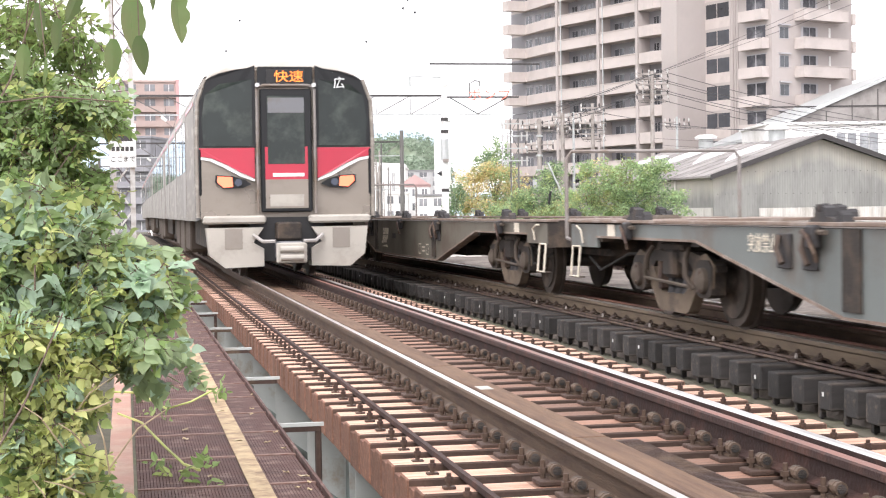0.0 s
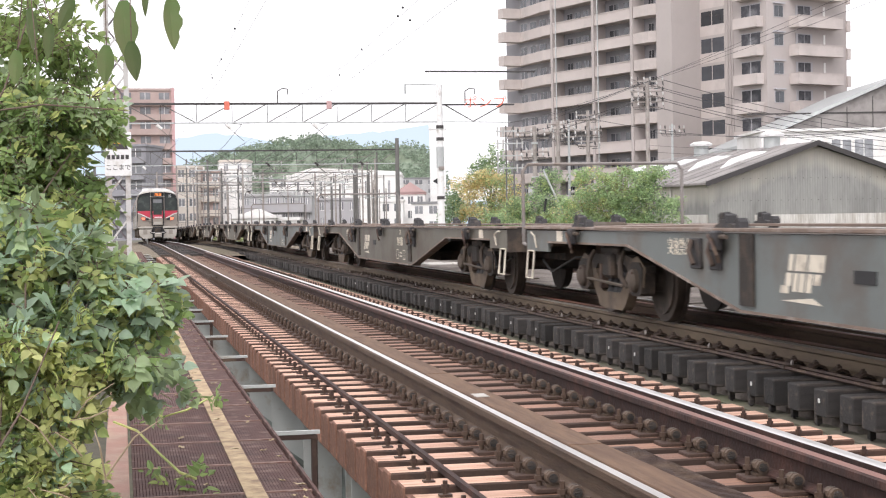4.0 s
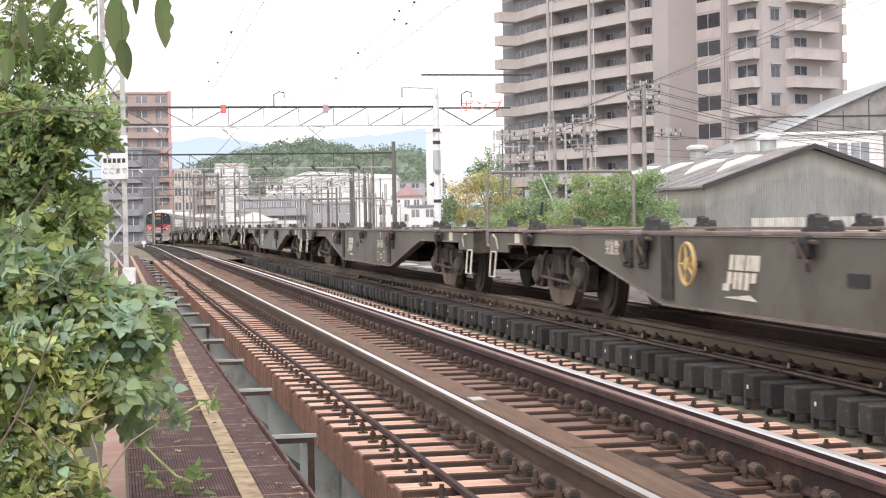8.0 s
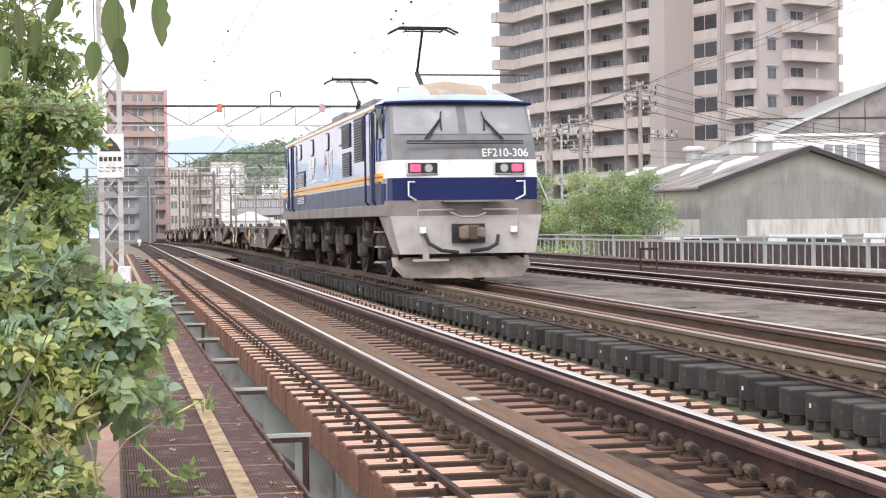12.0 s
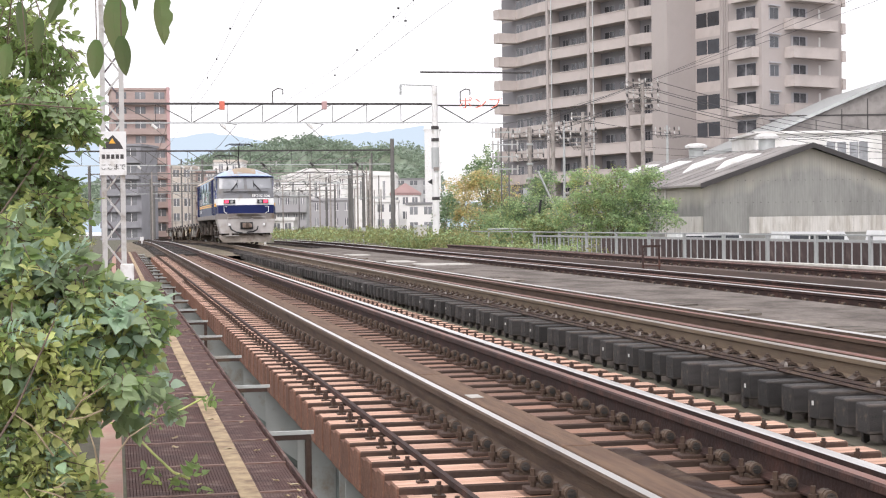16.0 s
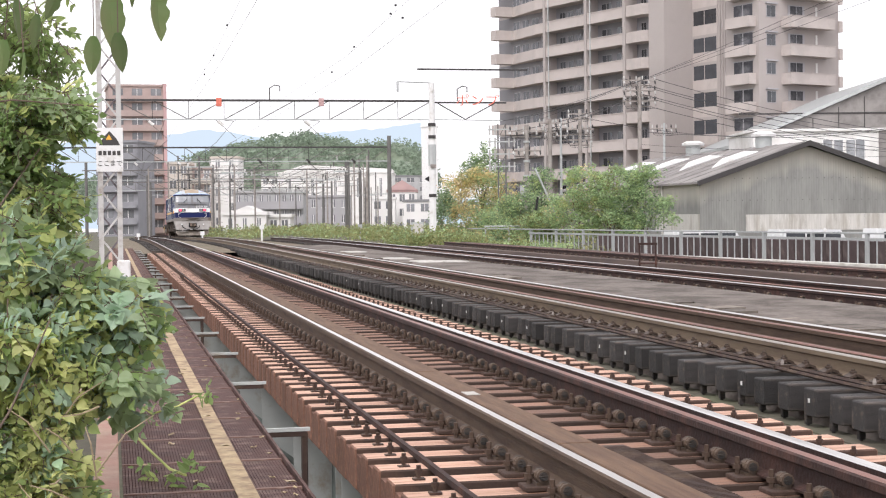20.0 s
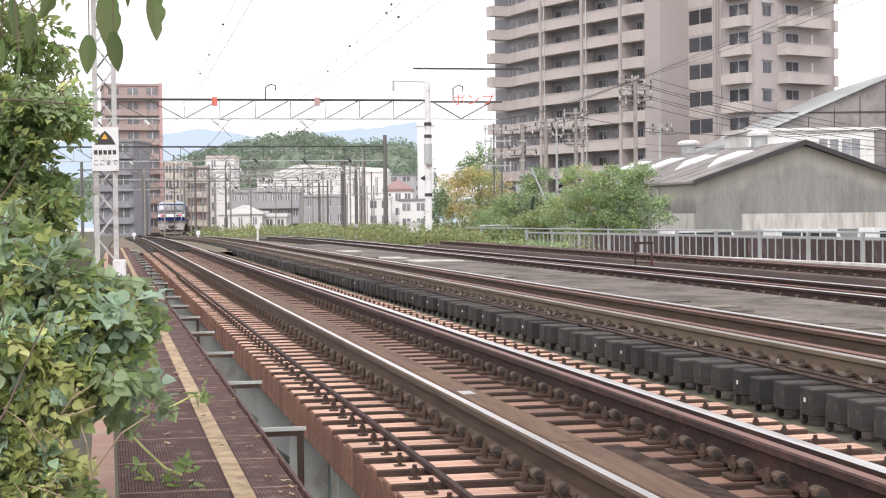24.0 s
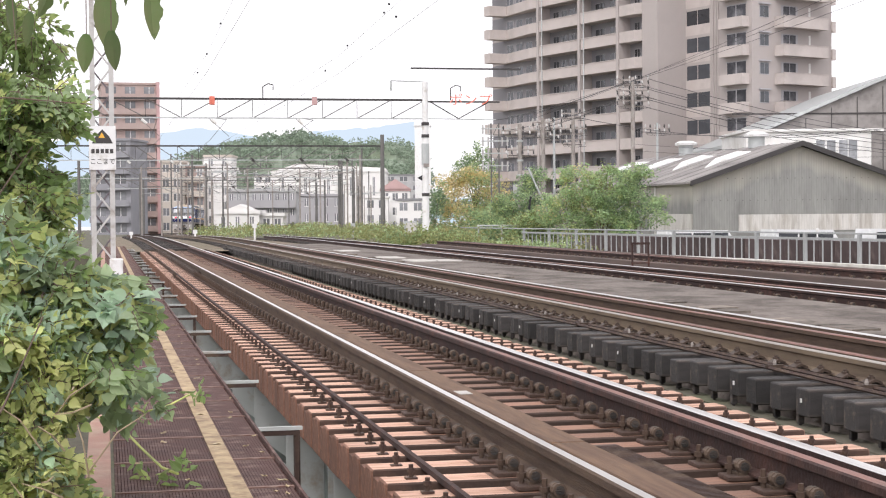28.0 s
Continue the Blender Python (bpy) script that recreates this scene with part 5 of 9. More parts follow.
    # bogies: axle boxes with horns, a boat-shaped lower frame and springs in its window
    for c in (2.95, 17.2):
        b = part("bogie", Geo().box(-0.95, 0.95, c - 0.17, c + 0.17, 0.42, 0.68, bevel=0.03), M["under"], wg, "dusty two-axle bogie")
        for s in (-1, 1):
            a0, a1 = sorted((s * 0.8, s * 0.9))
            boat = [(c - 0.8, 0.5), (c - 0.66, 0.36), (c - 0.42, 0.13), (c - 0.34, 0.1), (c + 0.34, 0.1), (c + 0.42, 0.13), (c + 0.66, 0.36), (c + 0.8, 0.5), (c + 0.56, 0.52), (c + 0.36, 0.31), (c + 0.28, 0.27), (c - 0.28, 0.27), (c - 0.36, 0.31), (c - 0.56, 0.52)]
            part("lower_frame", Geo().prism(boat, a0, a1, axis="x"), M["dusty"], b, "dusty tan cast frame")
            top = [(c - 1.12, 0.5), (c - 1.1, 0.56), (c - 0.8, 0.62), (c - 0.5, 0.66), (c + 0.5, 0.66), (c + 0.8, 0.62), (c + 1.1, 0.56), (c + 1.12, 0.5), (c + 0.55, 0.5), (c + 0.45, 0.56), (c - 0.45, 0.56), (c - 0.55, 0.5)]
            part("top_bar", Geo().prism(top, a0, a1, axis="x"), M["under"], b)
            for q in (-0.2, 0.0, 0.2):
                part("spring", Geo().tube([(s * 0.81, c + q, 0.27), (s * 0.81, c + q, 0.32), (s * 0.81, c + q, 0.36), (s * 0.81, c + q, 0.4), (s * 0.81, c + q, 0.44), (s * 0.81, c + q, 0.48), (s * 0.81, c + q, 0.56)], [0.075, 0.055, 0.075, 0.055, 0.075, 0.055, 0.075], 8), M["lock_dark"], b)
            part("friction_wedge", Geo().box(*sorted((s * 0.82, s * 0.92)), c + 0.28, c + 0.36, 0.3, 0.56, bevel=0.01), M["iron"], b)
            for q in (-0.875, 0.875):
                ax = part("axle_box", Geo().prism([(c + q - 0.17, 0.3), (c + q - 0.1, 0.27), (c + q + 0.1, 0.27), (c + q + 0.17, 0.3), (c + q + 0.2, 0.54), (c + q + 0.12, 0.6), (c + q - 0.12, 0.6), (c + q - 0.2, 0.54)], *sorted((s * 0.79, s * 0.93)), axis="x"), M["under"], b)
                g = Geo().tube([(s * 0.92, c + q, 0.42), (s * 0.97, c + q, 0.42), (s * 1.0, c + q, 0.42)], [0.12, 0.115, 0.06], 14)
                for k in range(3):
                    g.disc((s * 0.975, c + q + 0.085 * math.cos(k * 2.1), 0.42 + 0.085 * math.sin(k * 2.1)), (1, 0, 0), 0.018, 6, 1, 0.03)
                part("axle_cap", g, [M["under_light"], M["iron"]], ax, smooth=True)
            for q in (-1, 1):
                part("brake_arm", Geo().tube([(s * 0.92, c + q * 0.5, 0.7), (s * 0.97, c + q * 0.53, 0.6), (s * 0.98, c + q * 0.56, 0.45), (s * 0.93, c + q * 0.62, 0.34)], [0.02, 0.026, 0.024, 0.02], 6), M["under_light"], b, smooth=True)
                part("brake_shoe", Geo().box(*sorted((s * 0.48, s * 0.6)), c + q * 0.42 - 0.04, c + q * 0.42 + 0.04, 0.28, 0.56, bevel=0.015), M["iron"], b)
            for q in (-1, 1):
                part("end_plate", Geo().prism([(c + q * 0.62, 0.36), (c + q * 0.78, 0.3), (c + q * 1.06, 0.36), (c + q * 1.1, 0.56), (c + q * 0.9, 0.66), (c + q * 0.7, 0.62)], *sorted((s * 0.9, s * 0.915)), axis="x"), M["dusty"], b, "dusty pressed end plate")
            part("pull_rod", Geo().tube([(s * 0.97, c - 0.6, 0.36), (s * 0.97, c + 0.6, 0.4)], 0.018, 6), M["under_light"], b)
            part("side_bearer", Geo().box(*sorted((s * 0.5, s * 0.92)), c - 0.3, c + 0.3, 0.66, 0.74, bevel=0.02), M["under"], b)
        for q in (-0.875, 0.875):
            wheelset("axle", 0.41, b, pose(0, c + q, 0.42))
    return wg


wagon_first = build_wagon(M["wagon_olive"], "empty olive-grey container flat wagon with an ochre brake wheel", 11.45, 9.25, True)
wagon_labels = {"wagon_olive": "empty olive-grey container flat wagon with cream markings", "wagon_blue": "empty faded blue-grey container flat wagon"}
masters = {k: build_wagon(M[k], v) for k, v in wagon_labels.items()}
blue_at = (2, 4, 8, 11)
wagons = []
for i in range(15):
    src = masters["wagon_blue" if i in blue_at else "wagon_olive"]
    first_use = i in (1, 2)
    wagons.append(wagon_first if i == 0 else src if first_use else copy_thing(src, pose(5.85, -400 - 25 * i, 0)))
for i, txt in ((0, "104-2241"), (1, "104-1035"), (3, "104-200")):
    lettering(txt, 0.21, M["cream"], wagons[i], pose(-1.084, 8.3 + (0.2 if i == 0 else 0), 0.6) @ SIDE, "wagon_number", 0.85)
    lettering("コキ", 0.12, M["cream"], wagons[i], pose(-1.084, 8.25, 0.79) @ SIDE, "type_mark", 0.9)
for i in (0, 1, 2, 3, 4):
    lettering("突放禁止", 0.16, M["cream"], wagons[i], pose(-1.084, 14.65, 0.72) @ SIDE, "warning_mark", 0.9)
bw = part("brake_wheel", Geo().tube([(0, 0.175 * math.cos(a * math.pi / 10), 0.175 * math.sin(a * math.pi / 10)) for a in range(21)], 0.018, 6), M["brass"], wagons[0], "ochre hand brake wheel", at=pose(-1.2, 12.3, 0.67), smooth=True)
g = Geo()
for a in range(5):
    g.tube([(0, 0, 0), (0, 0.175 * math.cos(a * 1.257), 0.175 * math.sin(a * 1.257))], 0.012, 5)
g.disc((0.02, 0, 0), (1, 0, 0), 0.05, 10, 0, 0.08)
part("spokes", g, M["brass"], bw)
part("wheel_shaft", Geo().tube([(0, 0, 0), (0.14, 0, 0)], 0.03, 6), M["under"], bw)
part("end_disc", Geo().disc((0, 0, 0), (0, 1, 0), 0.19, 20, 0, 0.03), mat("red_disc", (0.4, 0.05, 0.06), 0.5, 0, 0.1), wagons[0], "red round end marker", at=pose(-0.85, 0.6, 0.94))


# ---- commuter train ----
M["emu_front"] = mat("champagne_silver_front", (0.3, 0.265, 0.23), 0.3, 0.45, 0.06, 2, (0.24, 0.21, 0.18), 0.4, 1.2)


def build_emu(i, n):
    first_car, last_car = i == 0, i == n - 1
    c = thing("commuter_car", "leading stainless commuter car with black and crimson front" if first_car else "stainless steel commuter train car", "train car", group="commuter train")
    w, L = 1.43, 19.6
    y0 = 0.55 if first_car else 0.05
    sec = [(-w, 0.95), (-w, 2.8), (-w + 0.06, 3.08), (-w + 0.25, 3.31), (-w + 0.6, 3.45), (0, 3.53), (w - 0.6, 3.45), (w - 0.25, 3.31), (w - 0.06, 3.08), (w, 2.8), (w, 0.95)]
    part("body", Geo().prism(sec, y0, L - 0.05), M["stainless"], c, smooth=True)
    part("roof", Geo().prism([(-1.24, 3.3), (-1.18, 3.4), (-0.86, 3.58), (-0.45, 3.68), (0, 3.71), (0.45, 3.68), (0.86, 3.58), (1.18, 3.4), (1.24, 3.3)], y0 + 0.15, L - 0.1), M["emu_roof"], c, "white curved roof", smooth=True)
    part("underframe", Geo().box(-1.2, 1.2, 1.0, L - 1.0, 0.5, 0.95), M["under"], c)
    for yb in (3.0, 16.6):
        b = part("bogie", Geo().box(-1.05, 1.05, yb - 1.5, yb + 1.5, 0.3, 0.75, bevel=0.05), M["under"], c)
        for q in (-1.05, 1.05):
            wheelset("axle", 0.43, b, pose(0, yb + q, 0.432))
    for yb, h in ((6, 0.6), (9, 0.7), (12, 0.6)):
        part("underfloor_box", Geo().box(-1.3, 1.3, yb, yb + 2.2, 0.95 - h, 0.95, bevel=0.03), M["under_light"], c)
    part("air_conditioner", Geo().box(-0.9, 0.9, 8, 11.5, 3.6, 3.9, bevel=0.08), M["emu_roof"], c)
    for s in (-1, 1):
        x = s * w
        for k in range(3):
            yd = 4.0 + 5.6 * k
            d = part("door", Geo().box(*sorted((x, x + s * 0.008)), yd, yd + 1.3, 1.0, 2.95), M["emu_silver"], c, "sliding double door")
            for q in (0.12, 0.72):
                part("door_window", Geo().box(*sorted((x, x + s * 0.014)), yd + q, yd + q + 0.46, 1.85, 2.75), M["dark_glass"], d)
        for yw in (1.9, 5.75, 7.4, 11.35, 13.0, 16.9):
            if not (first_car and yw < 2):
                part("side_window", Geo().box(*sorted((x, x + s * 0.01)), yw, yw + 1.45, 1.85, 2.75), M["dark_glass"], c)
        part("red_band", Geo().box(*sorted((x, x + s * 0.004)), y0 + 0.2, L - 0.2, 2.83, 2.9), M["emu_red"], c)
    if not first_car:
        part("gangway", Geo().box(-0.5, 0.5, -0.45, 0.06, 1.0, 3.0, bevel=0.02), M["black"], c)
        return c
    # front end, built from rings that round off towards the face
    rows = []
    for y, k, dz in ((0.55, 1.0, 0.0), (0.3, 0.995, 0.0), (0.1, 0.97, -0.03), (0.0, 0.93, -0.08)):
        rows.append([(a * k, y + 0.12 * (abs(a) / w) ** 3, (b - 1.9) * (k * 0.5 + 0.5) + 1.9 + (dz if b > 3 else 0)) for a, b in sec])
    shell = Geo().grid(rows)
    shell.m = [1 if q % 10 in (0, 1, 8, 9) else 0 for q in range(len(shell.f))]
    part("front_shell", shell, [M["emu_white"], M["emu_mask"]], c, "rounded front shell, black at the sides", smooth=True)

    def face(pts, t, m, name, label="", parent=c):
        """A flat panel on the front, bowed back towards the sides."""
        bow = lambda x: 0.12 * (abs(x) / w) ** 2.2
        f = [(x, -t + bow(x), z) for x, z in pts]
        k = [(x, 0.12 + bow(x), z) for x, z in pts]
        n2 = len(pts)
        return part(name, Geo().add(f + k, [tuple(range(n2)), tuple(range(2 * n2 - 1, n2 - 1, -1))] + [(i2, i2 + n2, (i2 + 1) % n2 + n2, (i2 + 1) % n2) for i2 in range(n2)]), m, parent, label)

    arc = [(1.375 * math.copysign(abs(math.sin(q)) ** 0.8, q), 2.82 + 0.58 * abs(math.cos(q)) ** 0.55) for q in [radians(d) for d in range(-88, 89, 11)]]
    face([(-1.36, 0.98), (1.36, 0.98)] + [(a, b) for a, b in reversed(arc)], 0.0, M["emu_front"], "front_panel", "silver front panel")
    for s in (-1, 1):
        o = [(s * a, b) for a, b in arc if s * a >= 0.52 * s * s and s * a > 0.5] if s > 0 else [(a, b) for a, b in arc if a < -0.5]
        o = [(abs(a), b) for a, b in o]
        o = sorted(o, key=lambda p: (-p[1], p[0]))
        pts = [(s * 0.48, 2.12), (s * 1.39, 2.12), (s * 1.41, 2.5)] + [(s * a, b - 0.01) for a, b in reversed(o)] + [(s * 0.48, 3.42)]
        face(pts, 0.012, M["emu_mask"], "front_mask", "glossy black front mask")
        face([(s * 0.53, 2.14), (s * 1.3, 2.14), (s * 1.33, 2.55), (s * 1.27, 2.95), (s * 1.05, 3.12), (s * 0.53, 3.2)], 0.018, M["emu_inner"], "cab_window", "dark greenish cab window")
        face([(s * 0.5, 2.11), (s * 1.37, 2.11), (s * 1.36, 1.98), (s * 1.18, 1.95), (s * 0.95, 1.85), (s * 0.72, 1.72), (s * 0.5, 1.62)], 0.012, M["emu_red"], "red_wing_panel", "crimson swept panel")
        face([(s * 1.36, 1.97), (s * 1.18, 1.94), (s * 0.95, 1.84), (s * 0.72, 1.71), (s * 0.5, 1.61), (s * 0.5, 1.57), (s * 0.74, 1.66), (s * 0.97, 1.79), (s * 1.2, 1.9), (s * 1.36, 1.93)], 0.014, M["emu_roof"], "pale_swoosh", "pale line below the crimson panel")
        part("corner_pillar", Geo().tube([(s * 1.405, 0.1, 1.0), (s * 1.41, 0.1, 2.3), (s * 1.39, 0.1, 2.85), (s * 1.26, 0.1, 3.2)], 0.035, 6), M["stainless"], c, "silver corner pillar", smooth=True)
        lh = face([(s * 0.56, 1.53), (s * 0.7, 1.47), (s * 1.0, 1.46), (s * 1.13, 1.56), (s * 1.12, 1.68), (s * 0.85, 1.66), (s * 0.66, 1.6)], 0.02, M["emu_mask"], "lamp_cluster", "swept lamp cluster")
        face([(s * 0.85, 1.49), (s * 1.0, 1.48), (s * 1.1, 1.57), (s * 1.09, 1.66), (s * 0.86, 1.645)], 0.03, M["lamp_orange"], "headlamp", "lit warm headlamp", lh)
        part("tail_lamp", Geo().disc((s * 0.77, -0.01, 1.555), (0, 1, 0), 0.06, 14, 0, 0.05), M["lamp_dark"], lh, "dark blue-tinted lamp glass")
        part("gangway_post", Geo().tube([(s * 0.46, -0.05, 1.06), (s * 0.46, -0.05, 3.04)], 0.024, 6), M["loco_sill"], c)
        part("gangway_light", Geo().disc((s * 0.45, -0.07, 3.1), (0, 1, 0), 0.035, 12, 0, 0.08), M["chrome"], c)
        part("side_fairing", Geo().box(*sorted((s * 1.34, s * 1.4)), 0.08, 0.35, 1.35, 2.1, bevel=0.02), M["emu_mask"], c)
        part("bumper", Geo().box(*sorted((s * 0.34, s * 1.33)), -0.1, 0.5, 0.9, 1.03, bevel=0.03), M["emu_white"], c, "pale bumper ledge")
        sk = [(s * 0.38, 0.84), (s * 1.29, 0.84), (s * 1.24, 0.4), (s * 1.0, 0.2), (s * 0.38, 0.22), (s * 0.38, 0.5), (s * 0.55, 0.6)]
        part("front_skirt", Geo().prism([(a, b) for a, b in sk], -0.06, 0.4), M["emu_white"], c, "pale grey front skirt")
        part("skirt_hatch", Geo().box(*sorted((s * 0.72, s * 1.0)), -0.068, -0.05, 0.5, 0.82), M["emu_silver"], c)
    # gangway door
    d = part("gangway_door", Geo().box(-0.41, 0.41, -0.06, 0.1, 1.08, 3.04, bevel=0.02), M["emu_mask"], c, "black-framed gangway door")
    part("door_panel", Geo().box(-0.34, 0.34, -0.075, -0.05, 1.14, 1.6), M["emu_front"], d)
    part("red_door_panel", Geo().box(-0.34, 0.34, -0.074, -0.05, 1.6, 2.12), M["emu_red"], d)
    part("door_window", Geo().box(-0.3, 0.3, -0.08, -0.05, 1.84, 2.93, bevel=0.01), M["emu_inner"], d)
    part("sun_blind", Geo().box(-0.29, 0.29, -0.086, -0.081, 2.66, 2.9), M["loco_grey"], d, "grey blind behind the glass")
    part("door_plate", Geo().box(-0.27, 0.27, -0.085, -0.06, 1.17, 1.36), M["emu_white"], d)
    part("emblem_bar", Geo().box(-0.22, 0.28, -0.08, -0.07, 1.645, 1.7), M["loco_white"], d, "small white emblem bar")
    part("destination_panel", Geo().box(-0.44, 0.44, -0.01, 0.1, 3.1, 3.4, bevel=0.01), M["emu_mask"], c)
    part("destination_case", Geo().box(-0.3, 0.31, -0.02, 0.0, 3.14, 3.36), M["black"], c)
    lettering("快速", 0.2, M["sign_orange"], c, pose(0.06, -0.024, 3.17), "destination_sign", 1.2)
    lettering("広", 0.2, M["loco_white"], c, pose(0.87, -0.0, 3.07), "depot_mark")
    part("top_rail", Geo().tube([(-0.45, -0.06, 3.05), (-0.36, -0.06, 3.1), (0.36, -0.06, 3.1), (0.45, -0.06, 3.05)], 0.022, 6), M["loco_sill"], c)
    cp = part("coupler", Geo().box(-0.2, 0.2, -0.62, 0.4, 0.32, 0.62, bevel=0.04), M["loco_grey"], c, "grey automatic coupler")
    part("coupler_face", Geo().box(-0.24, 0.24, -0.66, -0.6, 0.28, 0.6, bevel=0.02).disc((0, -0.68, 0.5), (1, 0, 0), 0.05, 10, 0, 0.36).disc((0, -0.68, 0.37), (1, 0, 0), 0.05, 10, 0, 0.36), M["emu_white"], cp)
    part("coupler_gear", Geo().box(-0.19, 0.19, -0.4, 0.3, 0.64, 0.92, bevel=0.03), M["under"], cp)
    for s in (-1, 1):
        part("jumper_hose", Geo().tube([(s * 0.55, -0.1, 0.72), (s * 0.42, -0.25, 0.62), (s * 0.22, -0.35, 0.62)], 0.03, 6), M["loco_skirt"], cp, smooth=True)
    part("front_recess", Geo().box(-0.6, 0.6, 0.05, 0.5, 0.3, 1.0), M["black"], c)
    return c


cars = [build_emu(i, 4) for i in range(4)]

# ---- surroundings: materials ----
M["tower_wall"] = mat("taupe_tile_wall", (0.445, 0.4, 0.385), 0.8, 0, 0.05, 0.6, (0.385, 0.345, 0.33), 0.4, 0.15)
M["tower_para"] = mat("beige_balcony_parapet", (0.535, 0.478, 0.455), 0.85, 0, 0.05, 0.8, (0.46, 0.41, 0.39), 0.4, 0.3)
M["tower_pale"] = mat("pale_grey_render", (0.42, 0.41, 0.43), 0.9, 0, 0.05, 0.5)
# the shade under the balcony slabs is put into this wall grey
M["tower_recess"] = mat("shade_grey_back_wall", (0.26, 0.255, 0.27), 0.9, 0, 0.08, 0.5)
M["pane"] = mat("dim_window_pane", (0.05, 0.055, 0.065), 0.08, 0, 0.25, 0.8, island=0.35, coat=0.5)
# copy of the pane with reflections cut, for the shaded balconies
M["pane_dark"] = mat("shaded_window_pane", (0.06, 0.06, 0.07), 0.35, 0, 0.3, 0.8, (0.14, 0.14, 0.15), 0.35, 0.4, island=0.4, spec=0.2)
# far panes are lightened: the haze is mixed into their colour
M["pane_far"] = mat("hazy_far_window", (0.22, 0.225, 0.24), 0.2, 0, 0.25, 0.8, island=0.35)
M["frame_dark"] = mat("dark_window_frame", (0.06, 0.055, 0.055), 0.5, 0.2, 0.1)
M["brick"] = mat("pinkish_brown_tile", (0.45, 0.35, 0.325), 0.85, 0, 0.08, 0.7, (0.38, 0.295, 0.27), 0.4, 0.2)
M["pink_wall"] = mat("dusty_pink_wall", (0.55, 0.36, 0.36), 0.85, 0, 0.06, 0.7)
M["grey_dim"] = mat("dull_grey_wall", (0.3, 0.3, 0.325), 0.9, 0, 0.08, 0.5, (0.24, 0.24, 0.26), 0.4, 0.2)
M["grey_wall"] = mat("pale_grey_wall", (0.46, 0.46, 0.47), 0.9, 0, 0.08, 0.5, (0.34, 0.34, 0.34), 0.4, 0.2)
M["white_wall"] = mat("off_white_wall", (0.84, 0.83, 0.82), 0.9, 0, 0.05, 0.4, (0.6, 0.58, 0.55), 0.35, 0.15)
M["cream_wall"] = mat("cream_wall", (0.66, 0.6, 0.54), 0.9, 0, 0.06, 0.4, (0.56, 0.5, 0.44), 0.4, 0.2)
M["red_roof"] = mat("faded_red_roof", (0.5, 0.34, 0.33), 0.8, 0, 0.1, 0.7)
M["grey_roof"] = mat("dull_grey_roof", (0.25, 0.25, 0.26), 0.8, 0, 0.1, 0.7)
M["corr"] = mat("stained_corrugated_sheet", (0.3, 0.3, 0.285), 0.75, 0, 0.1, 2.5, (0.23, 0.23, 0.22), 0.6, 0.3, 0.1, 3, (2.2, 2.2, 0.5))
M["corr_pale"] = mat("pale_corrugated_sheet", (0.62, 0.6, 0.57), 0.8, 0, 0.1, 1.5, (0.45, 0.42, 0.38), 0.45, 0.7, stretch=(3, 3, 0.5))
M["slate"] = mat("weathered_roof_sheet", (0.3, 0.28, 0.27), 0.8, 0, 0.12, 1.2, (0.2, 0.185, 0.18), 0.5, 0.5)
M["bark"] = mat("grey_brown_bark", (0.15, 0.11, 0.085), 0.9, 0, 0.25, 8, bump=0.5)
M["leaf_yellow"] = leaf_mat("yellowing_leaf", (0.76, 0.64, 0.36), (0.6, 0.56, 0.28), 0.45)
M["leaf_green"] = leaf_mat("fresh_green_leaf", (0.4, 0.53, 0.29), (0.54, 0.57, 0.27), 0.4)
M["leaf_dark"] = leaf_mat("dark_green_leaf", (0.22, 0.32, 0.18), (0.3, 0.37, 0.2), 0.4)
M["leaf_orange"] = leaf_mat("rusty_orange_leaf", (0.6, 0.42, 0.22), (0.5, 0.42, 0.16), 0.4)
M["leaf_weed"] = leaf_mat("weedy_green_leaf", (0.26, 0.3, 0.12), (0.38, 0.35, 0.17), 0.5)
# hill leaf and ground colours are paled to include the distance haze
M["leaf_hill"] = leaf_mat("hazy_wood_leaf", (0.26, 0.33, 0.25), (0.34, 0.39, 0.29), 0.4)
M["hill"] = mat("wooded_hill", (0.2, 0.25, 0.19), 0.95, 0, 0.3, 0.05, (0.13, 0.16, 0.1), 0.45, 0.01)
# range glows by itself; distance haze is painted into its pale blue
M["mountain"] = glow("haze_glow_blue_range", (0.66, 0.79, 0.91), 1.0)
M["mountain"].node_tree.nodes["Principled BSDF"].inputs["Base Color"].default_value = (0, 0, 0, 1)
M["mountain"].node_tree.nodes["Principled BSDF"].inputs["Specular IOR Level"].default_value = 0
M["fence"] = mat("pale_grey_fence_paint", (0.37, 0.385, 0.39), 0.5, 0.1, 0.06, 3)
M["car_white"] = mat("white_car_paint", (0.75, 0.76, 0.77), 0.25, 0, 0.03, 2, coat=0.6)

AX = radians(11.75)
CA, SA = math.cos(AX), math.sin(AX)


def place(lateral, depth):
    """Plan position from an offset across and a depth along the main view."""
    return depth * SA + lateral * CA, depth * CA - lateral * SA


def facing(lateral, depth, turn=0.0, z=0.0):
    """A pose whose x runs across the view and y away from it, turned by some degrees."""
    x, y = place(lateral, depth)
    return pose(x, y, z, 0, 0, -11.75 + turn)


